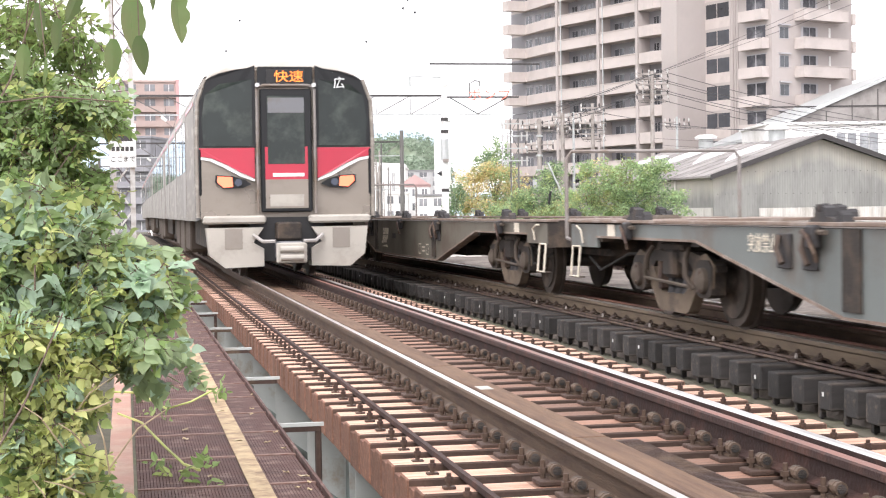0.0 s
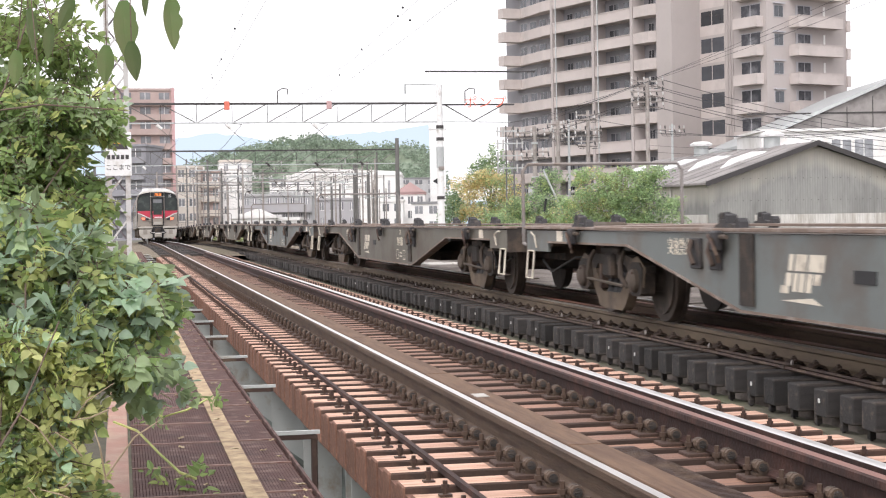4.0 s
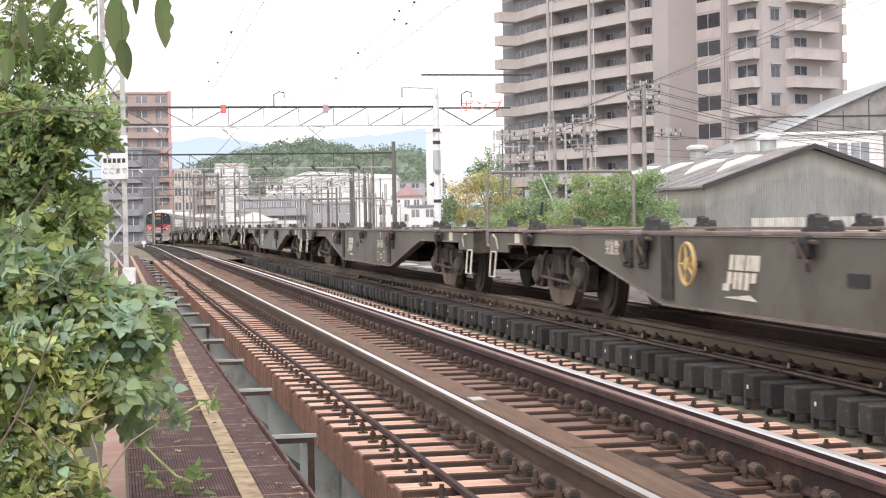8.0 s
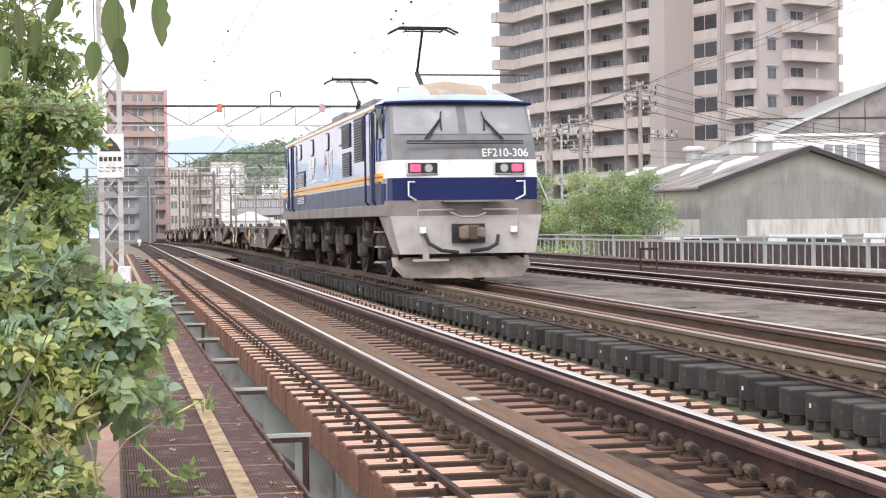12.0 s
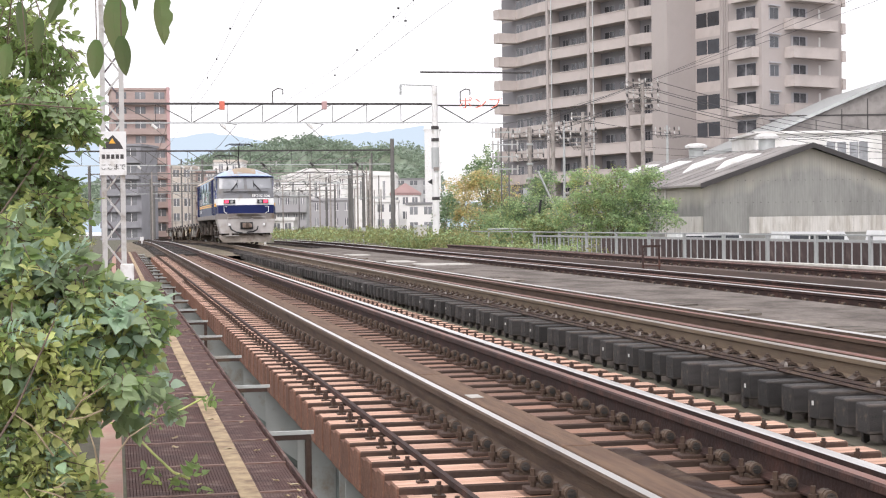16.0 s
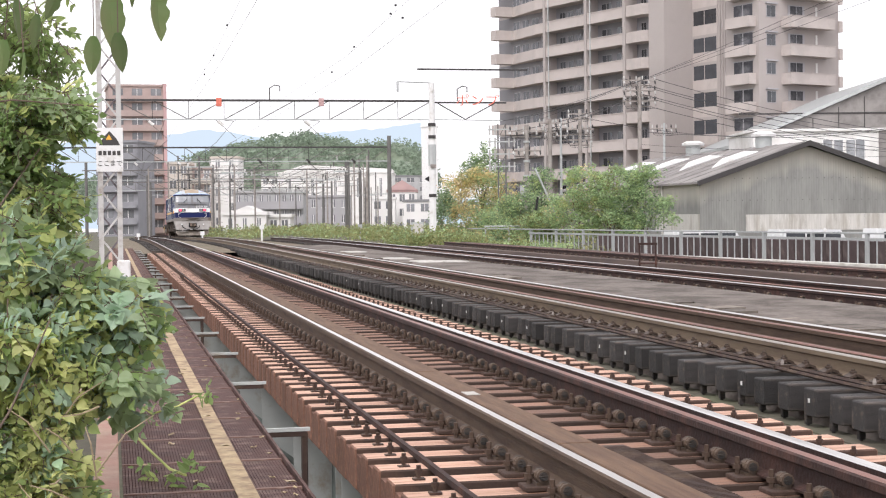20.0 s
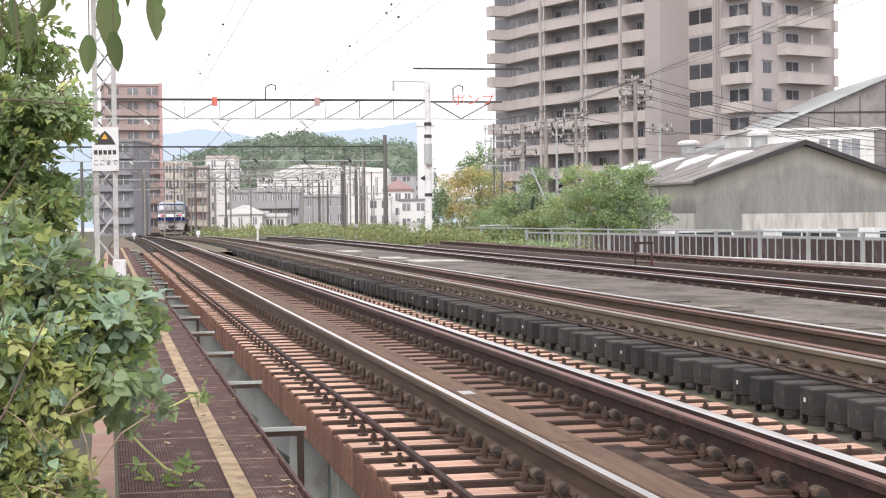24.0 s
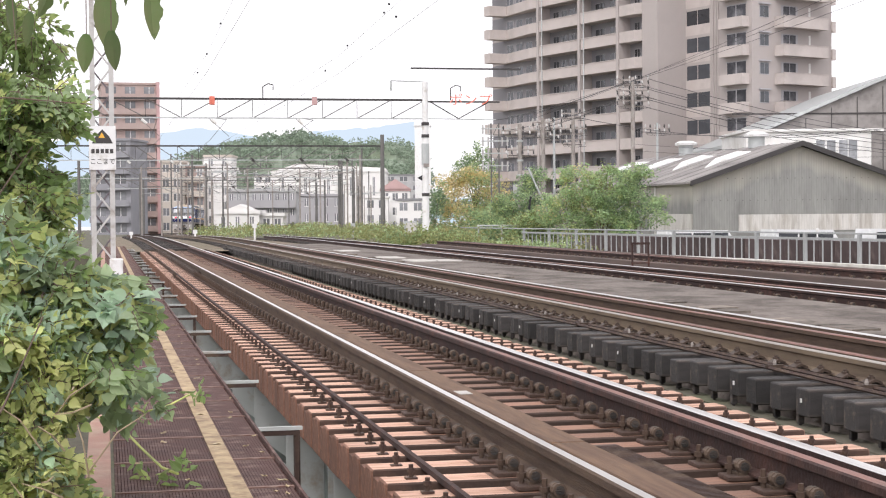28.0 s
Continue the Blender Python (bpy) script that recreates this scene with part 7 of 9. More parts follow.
def build_warehouse():
    wh = thing("warehouse", "grey corrugated warehouse with a low gable roof", "warehouse")
    x0, xm, x1, y0, y1, ze, zr = 32.5, 38.9, 45.3, 85.0, 112.0, 2.8, 4.95
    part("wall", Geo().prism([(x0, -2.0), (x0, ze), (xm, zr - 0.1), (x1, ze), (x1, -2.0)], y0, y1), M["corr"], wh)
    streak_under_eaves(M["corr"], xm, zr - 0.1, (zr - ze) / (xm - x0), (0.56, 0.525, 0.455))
    # single sheets on the gable and on the side facing the line
    def sheet(w, h):
        n = 6
        o = []
        for i in range(n):
            a = i * w / n
            o += [(a, -0.004), (a + w / n * 0.3, -0.004), (a + w / n * 0.45, -0.009), (a + w / n * 0.8, -0.009)]
        return Geo().prism(o + [(w, -0.004), (w, 0.0), (0, 0.0)], 0, h, axis="z")
    def fixed(g, m):
        g.v = [tuple(m @ Vector(p)) for p in g.v]
        return g
    k = 0
    x = x0
    while x < x1 - 0.2:
        top = ze + (zr - ze) * (1 - abs(x + 0.45 - xm) / (xm - x0)) - 0.2
        for za, zb in ((0.95, 2.9), (2.9, 4.7)):
            zb2 = min(zb - 0.012, top)
            if zb2 - za > 0.2:
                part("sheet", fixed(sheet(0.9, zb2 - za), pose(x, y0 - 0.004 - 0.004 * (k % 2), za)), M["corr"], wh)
        part("sheet", fixed(sheet(0.9, 0.94), pose(x, y0 - 0.02, 0.0)), M["corr_pale"] if x > 34.6 else M["corr"], wh)
        x += 0.91
        k += 1
    for i in range(8):
        part("sheet", fixed(sheet(0.9, 1.7), pose(x0 - 0.004, y0 + 0.05 + 0.92 * (i + 1), 1.05, 0, 0, -90)), M["corr"], wh)
        part("sheet", fixed(sheet(0.9, 1.0), pose(x0 - 0.004, y0 + 0.05 + 0.92 * (i + 1), 0.0, 0, 0, -90)), M["corr_pale"], wh)
    ov = 0.35
    sl = (zr - ze) / (xm - x0)
    for s, xa in ((-1, x0), (1, x1)):
        xe = xa + s * ov
        zz = ze - sl * ov
        a, b2 = (xe, zz), (xm, zr)
        part("roof", Geo().prism([(a[0], a[1]), (b2[0], b2[1]), (b2[0], b2[1] + 0.12), (a[0], a[1] + 0.12)], y0 - 0.5, y1 + 0.5), M["slate"], wh, "weathered grey roof")
        for q in range(14):
            yy = y0 + 0.2 + q * 1.95
            part("roof_sheet", Geo().prism([(a[0], a[1] + 0.125), (b2[0], b2[1] + 0.125), (b2[0], b2[1] + 0.15), (a[0], a[1] + 0.15)], yy, yy + 0.12), M["slate"], wh)
        part("bargeboard", Geo().prism([(a[0], a[1] - 0.12), (b2[0], b2[1] - 0.12), (b2[0], b2[1] + 0.17), (a[0], a[1] + 0.17)], y0 - 0.62, y0 - 0.5), M["frame_dark"], wh, "dark bargeboard")
    for yy in (89.0, 94.5, 100.5, 107):
        xx = xm - 2.6
        zz = zr - 2.6 * sl + 0.1
        part("skylight", Geo().tube([(xx - 1.5, yy, zz - 0.48), (xx - 0.8, yy, zz - 0.16), (xx + 0.5, yy, zz + 0.25), (xx + 1.4, yy, zz + 0.47)], [0.05, 0.26, 0.26, 0.05], 8), M["white_paint"], wh, "white domed skylight", smooth=True)
    for yy in (91.0, 103.0):
        v = part("roof_vent", Geo().tube([(xm, yy, zr), (xm, yy, zr + 0.7)], 0.5, 12), M["galv"], wh, "round galvanised roof vent", smooth=True)
        part("vent_cap", Geo().tube([(xm, yy, zr + 0.7), (xm, yy, zr + 0.85), (xm, yy, zr + 1.0)], [0.75, 0.78, 0.45], 14), M["white_paint"], v, smooth=True)
    for zz in (1.75, 3.0):
        g = Geo()
        for q in range(30):
            xx = x0 + 0.25 + 0.455 * q
            if zz < ze + (zr - ze) * (1 - abs(xx - xm) / (xm - x0)) - 0.4:
                g.box(xx - 0.018, xx + 0.018, y0 - 0.04, y0 - 0.02, zz - 0.018, zz + 0.018)
        tagged(part("bolt_line", g, M["frame_dark"], wh, "line of dark sheet bolts"), kind="stuff")
    part("downpipe", Geo().tube([(x0 - 0.12, y0 + 6.0, 2.7), (x0 - 0.12, y0 + 6.0, -0.8)], 0.05, 6), M["corr_pale"], wh)
    return wh


build_warehouse()
# large mono-pitch hall and white building behind it
hall = thing("sawtooth_hall", "large grey mono-pitch factory hall", "building", at=facing(0, 130))
part("wall", Geo().prism([(24.0, -1), (24.0, 6.4), (37.0, 11.9), (60, 11.9), (60, -1)], 0, 24), M["slate"], hall)
part("roof_edge", Geo().prism([(23.6, 6.3), (37.0, 11.95), (37.0, 12.25), (23.6, 6.6)], -0.4, 24.4), M["galv"], hall)
for i in range(12):
    part("panel_joint", Geo().box(26 + 2.1 * i, 26.06 + 2.1 * i, -0.05, 0.0, 3, min(11.5, 7.0 + i * 0.85)), M["frame_dark"], hall)
part("purlin", Geo().box(24.2, 60, -0.06, 0.0, 9.0, 9.12), M["frame_dark"], hall)
wb = thing("white_office", "white flat-roofed office building with a window row", "building", at=facing(0, 118))
part("wall", Geo().box(23.0, 33.0, 0, 10, -1, 7.0), M["white_wall"], wb)
part("roof", Geo().box(22.8, 33.2, -0.2, 10.2, 7.0, 7.2), M["white_wall"], wb)
for i, xx in enumerate((28.2, 29.0, 29.9, 30.6)):
    f = part("window", Geo().box(xx - 0.06, xx + 0.68, -0.05, 0.0, 4.6, 6.4), M["white_paint"], wb)
    part("pane", Geo().box(xx, xx + 0.62, -0.08, -0.04, 4.66, 6.34), M["cab_glass"], f)
part("corner_post", Geo().box(32.3, 33.05, -0.1, 0.0, -1, 7.0), M["slate"], wb)

# ---- roadside fence, wall and parked cars ----
FA, FB = Vector((27.95, 29.8)), Vector((22.0, 83.0))
fdir = (FB - FA).normalized()
fence = thing("fence", "pale grey steel roadside fence with upright bars", "fence", kind="structure")
flen = (FB - FA).length
frot = math.degrees(math.atan2(fdir.y, fdir.x))
ZB = -0.8
fm = pose(FA.x, FA.y, ZB, 0, 0, frot)
part("top_rail", Geo().box(0, flen + 10, -0.05, 0.05, 1.06, 1.12, bevel=0.01), M["fence"], fence, at=fm)
part("middle_rail", Geo().box(0, flen, -0.03, 0.03, 0.84, 0.93), M["fence"], fence, at=fm)
part("kerb", Geo().box(0, flen + 6, -0.18, 0.15, -0.3, 0.04, bevel=0.02), M["corr_pale"], fence, at=fm)
bar = mesh_of("bar", Geo().box(-0.02, 0.02, -0.02, 0.02, 0.03, 0.86), M["fence"])
post = mesh_of("post", Geo().box(-0.07, 0.07, -0.06, 0.06, 0, 1.08, bevel=0.01), M["fence"])
nb = int(flen / 3.55)
for i in range(nb + 1):
    part("post", post, None, fence, at=fm @ pose(i * 3.55, 0, 0))
    for k in range(1, 6):
        if i * 3.55 + k * 0.59 < flen:
            part("bar", bar, None, fence, at=fm @ pose(i * 3.55 + k * 0.59, 0, 0))
part("reflector", Geo().disc((0, 0, 1.2), (1, 0, 0), 0.07, 10, 0, 0.04), M["white_paint"], fence, at=fm @ pose(24.0, 0, 0))
M["wall_panel"] = mat("dark_purplish_brown_panel", (0.075, 0.052, 0.052), 0.8, 0, 0.2, 3, (0.12, 0.09, 0.085), 0.45, 2, 0.2, island=0.3)
lw = thing("low_wall", "rust-brown panelled low wall behind the fence", "wall", kind="structure")
g_panel = mesh_of("wall_panel", Geo().box(0, 1.1, 0, 0.2, -0.2, 0.78, bevel=0.02).box(0.45, 0.65, -0.02, 0, 0.2, 0.5), M["wall_panel"])
for i in range(44):
    part("wall_panel", g_panel, None, lw, at=fm @ pose(-2 + 1.13 * i, -1.6, 0))
road = Geo().add([(29.4, 8, -1.66), (60, 8, -1.66), (60, 84, -1.66), (29.4, 84, -1.66)], [(0, 1, 2, 3)])
tagged(part("road", road, mat("grey_asphalt", (0.06, 0.06, 0.062), 0.9, 0, 0.15, 3, (0.09, 0.088, 0.085), 0.4, 0.5, 0.3)), "grey asphalt road below the railway", "road", kind="structure")


def build_car(label, paint):
    c = thing("parked_van", label, "car", group="parked vans")
    prof = [(-2.1, 0.35), (2.1, 0.35), (2.15, 0.95), (1.75, 1.15), (1.3, 1.8), (-2.0, 1.85), (-2.12, 1.2)]
    part("body", Geo().prism(prof, -0.78, 0.78), paint, c)
    for s in (-1, 1):
        for a, b in ((-1.9, -0.8), (-0.7, 0.3), (0.4, 1.3)):
            part("side_window", Geo().box(a, b, *sorted((s * 0.78, s * 0.79)), 1.2, 1.68), M["pane"], c)
        for xx in (-1.66, 1.35):
            w2 = part("wheel", Geo().disc((xx, s * 0.72, 0.3), (0, 1, 0), 0.3, 16, 0, 0.18), M["black"], c)
            part("hub", Geo().disc((xx, s * 0.82, 0.3), (0, 1, 0), 0.17, 12, 0, 0.02), M["chrome"], w2)
    part("windscreen", Geo().add([(1.72, -0.7, 1.2), (1.72, 0.7, 1.2), (1.34, 0.7, 1.76), (1.34, -0.7, 1.76)], [(0, 1, 2, 3)]), M["pane"], c)
    return c


v1 = build_car("white parked van on the road by the warehouse", M["car_white"])
v1.matrix_basis = pose(35.0, 76.0, -1.66, 0, 0, 8)
for xx, yy, r in ((30.2, 78.2, 6), (39.5, 74.5, 10)):
    copy_thing(v1, pose(xx, yy, -1.66, 0, 0, r))
# small rusty hurdle beside the third track
hd = thing("track_marker_hurdle", "small rust-brown pipe hurdle beside the track", "hurdle")
part("frame", Geo().box(0, 0.04, -0.02, 0.02, -0.2, 0.46).box(0.36, 0.4, -0.02, 0.02, -0.2, 0.46).box(-0.01, 0.41, -0.025, 0.025, 0.42, 0.47).box(-0.01, 0.41, -0.04, 0.04, 0.0, 0.03), M["rail_rust"], hd)
hd.matrix_basis = pose(11.4, 33.6, -0.05, 0, 0, -11)

# ---- trees and weeds on the far side ----
tx, ty = place(2.6, 106)
tree("autumn_tree", "bushy tree with yellowing autumn leaves", tx, ty, -0.8, [(0, 0, 3.6, 1.7, 1.4, 1.2), (-1.7, 0.2, 3.1, 1.1, 1.2, 1.3), (1.7, -0.2, 2.9, 1.2, 1.2, 1.1), (0.4, 0.3, 4.4, 1.3, 1.0, 0.9), (-0.9, -0.3, 1.8, 1.8, 1.3, 1.0), (1.4, 0.2, 1.7, 1.5, 1.2, 1.0), (-0.9, 0, 4.4, 0.8, 0.6, 0.6), (-1.2, -0.4, 0.8, 1.5, 1.0, 0.7), (1.2, -0.4, 0.8, 1.5, 1.0, 0.7)],
     (("leaf_yellow", 9500, 0.15), ("leaf_green", 5600, 0.15), ("leaf_orange", 500, 0.14)), 21)
tx, ty = place(-0.1, 104)
tree("dark_shrub", "dark green evergreen shrub", tx, ty, -0.8, [(0, 0, 2.0, 0.9, 0.9, 1.2), (0.3, 0, 3.0, 0.7, 0.7, 0.8), (-0.4, 0, 1.2, 0.8, 0.8, 0.9)], (("leaf_dark", 1300, 0.17),), 25, 0.07, "shrub")
tx, ty = place(2.8, 112)
tree("green_tree", "slender green tree behind the autumn tree", tx, ty, -0.8, [(0, 0, 5.2, 0.9, 1.0, 1.2), (0.9, 0, 4.9, 0.7, 0.9, 1.1), (-0.9, 0, 4.7, 0.6, 0.8, 1.0), (0.2, 0, 6.3, 0.3, 0.4, 0.8), (0.9, 0, 5.9, 0.25, 0.4, 0.6), (-0.7, 0, 5.6, 0.25, 0.4, 0.6)], (("leaf_dark", 1200, 0.18), ("leaf_green", 900, 0.18)), 27)
for l, d, h, sd, mix in ((3.3, 97, 2.0, 39, (("leaf_dark", 1500, 0.14), ("leaf_green", 2400, 0.14))), (4.4, 94, 2.9, 29, (("leaf_dark", 2000, 0.14), ("leaf_green", 3000, 0.14))),
                         (5.6, 90, 1.9, 31, (("leaf_green", 3600, 0.14), ("leaf_weed", 2200, 0.14))), (5.9, 95, 4.3, 32, (("leaf_dark", 2600, 0.14), ("leaf_green", 2600, 0.14))),
                         (7.5, 88, 4.3, 33, (("leaf_green", 5600, 0.14), ("leaf_yellow", 900, 0.13))), (9.1, 87, 4.4, 35, (("leaf_green", 5900, 0.14), ("leaf_weed", 1700, 0.13))), (10.8, 86, 4.3, 37, (("leaf_green", 5900, 0.14), ("leaf_dark", 1500, 0.14)))):
    tx, ty = place(l, d)
    tree("feathery_bush", "feathery green roadside bush", tx, ty, -0.9, [(0, 0, h * 0.75, 1.15, 1.0, 0.9), (-0.7, 0.2, h * 0.5, 1.1, 1.0, 0.9), (0.7, -0.2, h * 0.5, 1.1, 1.0, 0.9), (0, 0, h * 0.25, 1.3, 1.1, 0.8), (0.3, 0, h * 0.98, 0.9, 0.7, 0.5), (-0.6, 0, h * 0.9, 0.6, 0.6, 0.5)], mix, sd, 0.06, "bush")
# rank weeds along the far verge
rv = np.random.RandomState(5)
blobs = []
for i in range(150):
    y = rv.uniform(96, 190)
    x = 13.5 + track_shift(y)[0] + rv.uniform(0, 26) * (0.35 + 0.65 * rv.uniform())
    h = rv.uniform(0.2, 0.6) * (1.0 if y > 120 else 0.8)
    blobs.append((x, y, ground_z(x, y) + h * 0.6, rv.uniform(0.8, 2.2), rv.uniform(0.8, 2.0), h))
for i in range(150):
    y = rv.uniform(92, 175)
    x = 8.3 + track_shift(y)[0] + rv.uniform(0, 16)
    h = rv.uniform(0.25, 0.6) * (0.55 + 0.45 * min(1.0, (y - 88) / 25))
    blobs.append((x, y, -0.24 + track_shift(y)[1] * 0.9 + h, rv.uniform(0.6, 1.5), rv.uniform(0.6, 1.6), h))
tagged(part("verge_weeds", leaf_cloud(21000, blobs, 0.17, 41, 1.0), M["leaf_weed"]), "rank green and yellow weeds along the verge", "weeds", kind="stuff")
tagged(part("verge_grass", leaf_cloud(9000, blobs, 0.16, 43, 1.2), M["leaf_green"]), "tall green grass along the verge", "weeds", kind="stuff")
blobs = []
for i in range(70):
    y = rv.uniform(74, 112)
    x = 15.0 + rv.uniform(0, 9)
    blobs.append((x, y, ground_z(x, y) + 0.15, rv.uniform(0.6, 1.4), rv.uniform(0.6, 1.4), rv.uniform(0.15, 0.4)))
for i in range(16):
    x, y = place(-4.5 + 0.55 * i, 75 + rv.uniform(-1.5, 1.5))
    blobs.append((x, y, ground_z(x, y) + 0.5, 0.6, 0.6, rv.uniform(0.35, 0.8)))
tagged(part("verge_weeds", leaf_cloud(6200, blobs, 0.15, 45, 1.0), M["leaf_weed"]), "low yellow-green weeds beside the tracks", "weeds", kind="stuff")
blobs = []
for i in range(60):
    y = rv.uniform(63, 150)
    x = -3.5 + track_shift(y)[0] * 0.6 + rv.uniform(-9, 1.2)
    blobs.append((x, y, ground_z(x, y) + 0.3, rv.uniform(0.6, 1.6), rv.uniform(0.6, 1.6), rv.uniform(0.3, 0.9)))
tagged(part("bank_weeds", leaf_cloud(4500, blobs, 0.2, 47, 1.0), M["leaf_weed"]), "weeds on the bank past the bridge", "weeds", kind="stuff")

# rank weeds round the foot of the white pole, and bushes along the far end of the fence
blobs = []
for i in range(22):
    x, y = place(-2.6 + 0.22 * i, 76.6 + rv.uniform(-0.8, 0.8))
    blobs.append((x, y, -0.15 + rv.uniform(-0.2, 0.2), 0.4, 0.5, rv.uniform(0.35, 0.6)))
for k, m in ((0, "leaf_weed"), (1, "leaf_green")):
    tagged(part("pole_weeds", leaf_cloud(1900, blobs, 0.13, 61 + k, 1.0), M[m]), "rank yellow-green weeds at the foot of the white pole", "weeds", kind="stuff")
blobs = []
for i in range(20):
    x, y = place(2.0 + 0.24 * i, 80 + rv.uniform(-1, 1))
    blobs.append((x, y, ground_z(x, y) + 0.3, 0.5, 0.5, rv.uniform(0.2, 0.4)))
tagged(part("fence_weeds", leaf_cloud(1500, blobs, 0.12, 67, 1.0), M["leaf_green"]), "green weeds growing over the end of the fence", "weeds", kind="stuff")

# ---- overhead line gear ----
def gantry(y, x0, x1, z, deep, r, mats, label, bays=12, drops=(), poles=(True, True), pole_r=0.17):
    gt = thing("catenary_gantry", label, "gantry", at=pose(track_shift(y)[0] * 0.6, y, track_shift(y)[1]))
    part("top_chord", Geo().box(x0 - 0.4, x1, -0.05, 0.05, z - r, z + r), mats[0], gt)
    part("bottom_chord", Geo().box(x0 - 0.4, x1, -0.04, 0.04, z - deep - r * 0.6, z - deep + r * 0.6), mats[1], gt)
    w = (x1 - x0) / bays
    for i in range(bays):
        a = x0 + i * w
        down = a + w / 2 < (4.2 if y < 80 else (x0 + x1) / 2)
        part("brace", Geo().tube([(a, 0, z), (a + w, 0, z - deep)] if down else [(a, 0, z - deep), (a + w, 0, z)], r * 0.5, 5), M["dark_pole"], gt)
        part("hanger", Geo().tube([(a, 0, z), (a, 0, z - deep)], r * 0.4, 4), mats[0], gt)
    for k, (x, s) in enumerate(((x0, -1), (x1, 1))):
        if poles[k]:
            part("pole", Geo().tube([(x, 0, -1.2), (x, 0, z + 0.9)], [pole_r, pole_r * 0.8], 10), mats[2], gt, smooth=True)
    for x, m, h in drops:
        part("marker_box", Geo().box(x - 0.13, x + 0.13, -0.14, -0.04, z - h, z + 0.12, bevel=0.02), m, gt)
    return gt


g1 = gantry(77.4, -4.8, 15.6, 6.75, 0.92, 0.05, (M["frame_dark"], M["galv"], M["white_paint"]), "truss catenary gantry on a white pole", 12,
            ((5.15, M["red_mark"], 0.3), (10.1, M["pink_wall"], 0.28)), (False, True), 0.19)
for x in (7.6, 16.9):
    part("loop_bracket", Geo().tube([(x, 0, 6.75), (x, 0, 7.35), (x + 0.25, 0, 7.5), (x + 0.5, 0, 7.45), (x + 0.5, 0, 7.2)], 0.03, 5), M["frame_dark"], g1)
part("right_arm", Geo().box(15.6, 19.4, -0.04, 0.04, 6.64, 6.72), M["frame_dark"], g1)
part("right_arm_lower", Geo().tube([(15.6, 0, 5.85), (19.2, 0, 5.8)], 0.025, 5), M["galv"], g1)
part("right_arm_brace", Geo().tube([(15.9, 0, 6.65), (17.3, 0, 5.85), (18.8, 0, 6.65)], 0.03, 5), M["frame_dark"], g1)
part("pole_band", Geo().tube([(15.6, 0, 3.55), (15.6, 0, 4.6)], 0.2, 10), M["galv"], g1)
part("pole_lamp", Geo().tube([(15.6, 0, 7.65), (13.9, 0, 7.7)], 0.03, 5).box(13.85, 13.95, -0.04, 0.04, 7.2, 7.7), M["galv"], g1)
part("ladder_mark", Geo().box(15.46, 15.74, -0.24, -0.2, 3.45, 3.62), M["conc_pole"], g1)
lettering("ポンプ", 0.62, M["red_mark"], g1, pose(17.9, -0.06, 6.56), "sign_letters", 1.2)
part("top_beam", Geo().box(14.9, 20.5, -0.04, 0.04, 8.28, 8.36), M["frame_dark"], g1)
g2 = gantry(125.0, -4.0, 21.7, 6.9, 1.1, 0.06, (M["frame_dark"], M["galv"], M["dark_pole"]), "dark truss catenary gantry on a dark pole", 16, (), (False, True), 0.2)
for y, x0, x1, z, m in ((168, -3, 24, 6.8, "galv"), (205, -2, 24, 6.7, "galv"), (240, -1, 26, 6.9, "galv")):
    gantry(y, x0, x1, z, 1.0, 0.06, (M["dark_pole"], M["galv"], M["dark_pole"]), "distant truss catenary gantry", 12, (), (True, True), 0.18)
for x in (13.6, 17.4, 21.0):
    w = thing("yard_contact_line", "thin overhead wires over the yard tracks", "overhead wire", group="overhead wires")
    ys = [125, 146, 168, 186, 205, 222, 240, 300]
    part("contact_wire", Geo().tube([on_track(x + 0.15 * (-1) ** i - 1.5, yy, 5.0) for i, yy in enumerate(ys)], 0.02, 4), M["wire"], w)
    part("messenger_wire", Geo().tube([on_track(x - 1.5, yy, 5.9 - (0.3 if i % 2 else 0)) for i, yy in enumerate(ys)], 0.02, 4), M["wire"], w)
    for yy in (125, 168, 205, 240):
        part("support_arm", Geo().tube([on_track(x - 2.4, yy, 5.9), on_track(x - 1.4, yy, 5.1)], 0.04, 5), M["dark_pole"], w)
        part("insulator", Geo().tube([on_track(x - 2.3, yy, 5.95), on_track(x - 2.0, yy, 5.7)], 0.09, 7), M["frame_dark"], w)
for z in (2.0, 4.9, 5.5):
    part("pole_mark", Geo().tube([(15.6, 0, z), (15.6, 0, z + 0.16)], 0.196, 10), M["frame_dark"], g1)
part("pole_arrow", Geo().add([(15.4, -0.2, 2.75), (15.15, -0.2, 2.9), (15.4, -0.2, 3.05)], [(0, 1, 2)]), M["black"], g1)
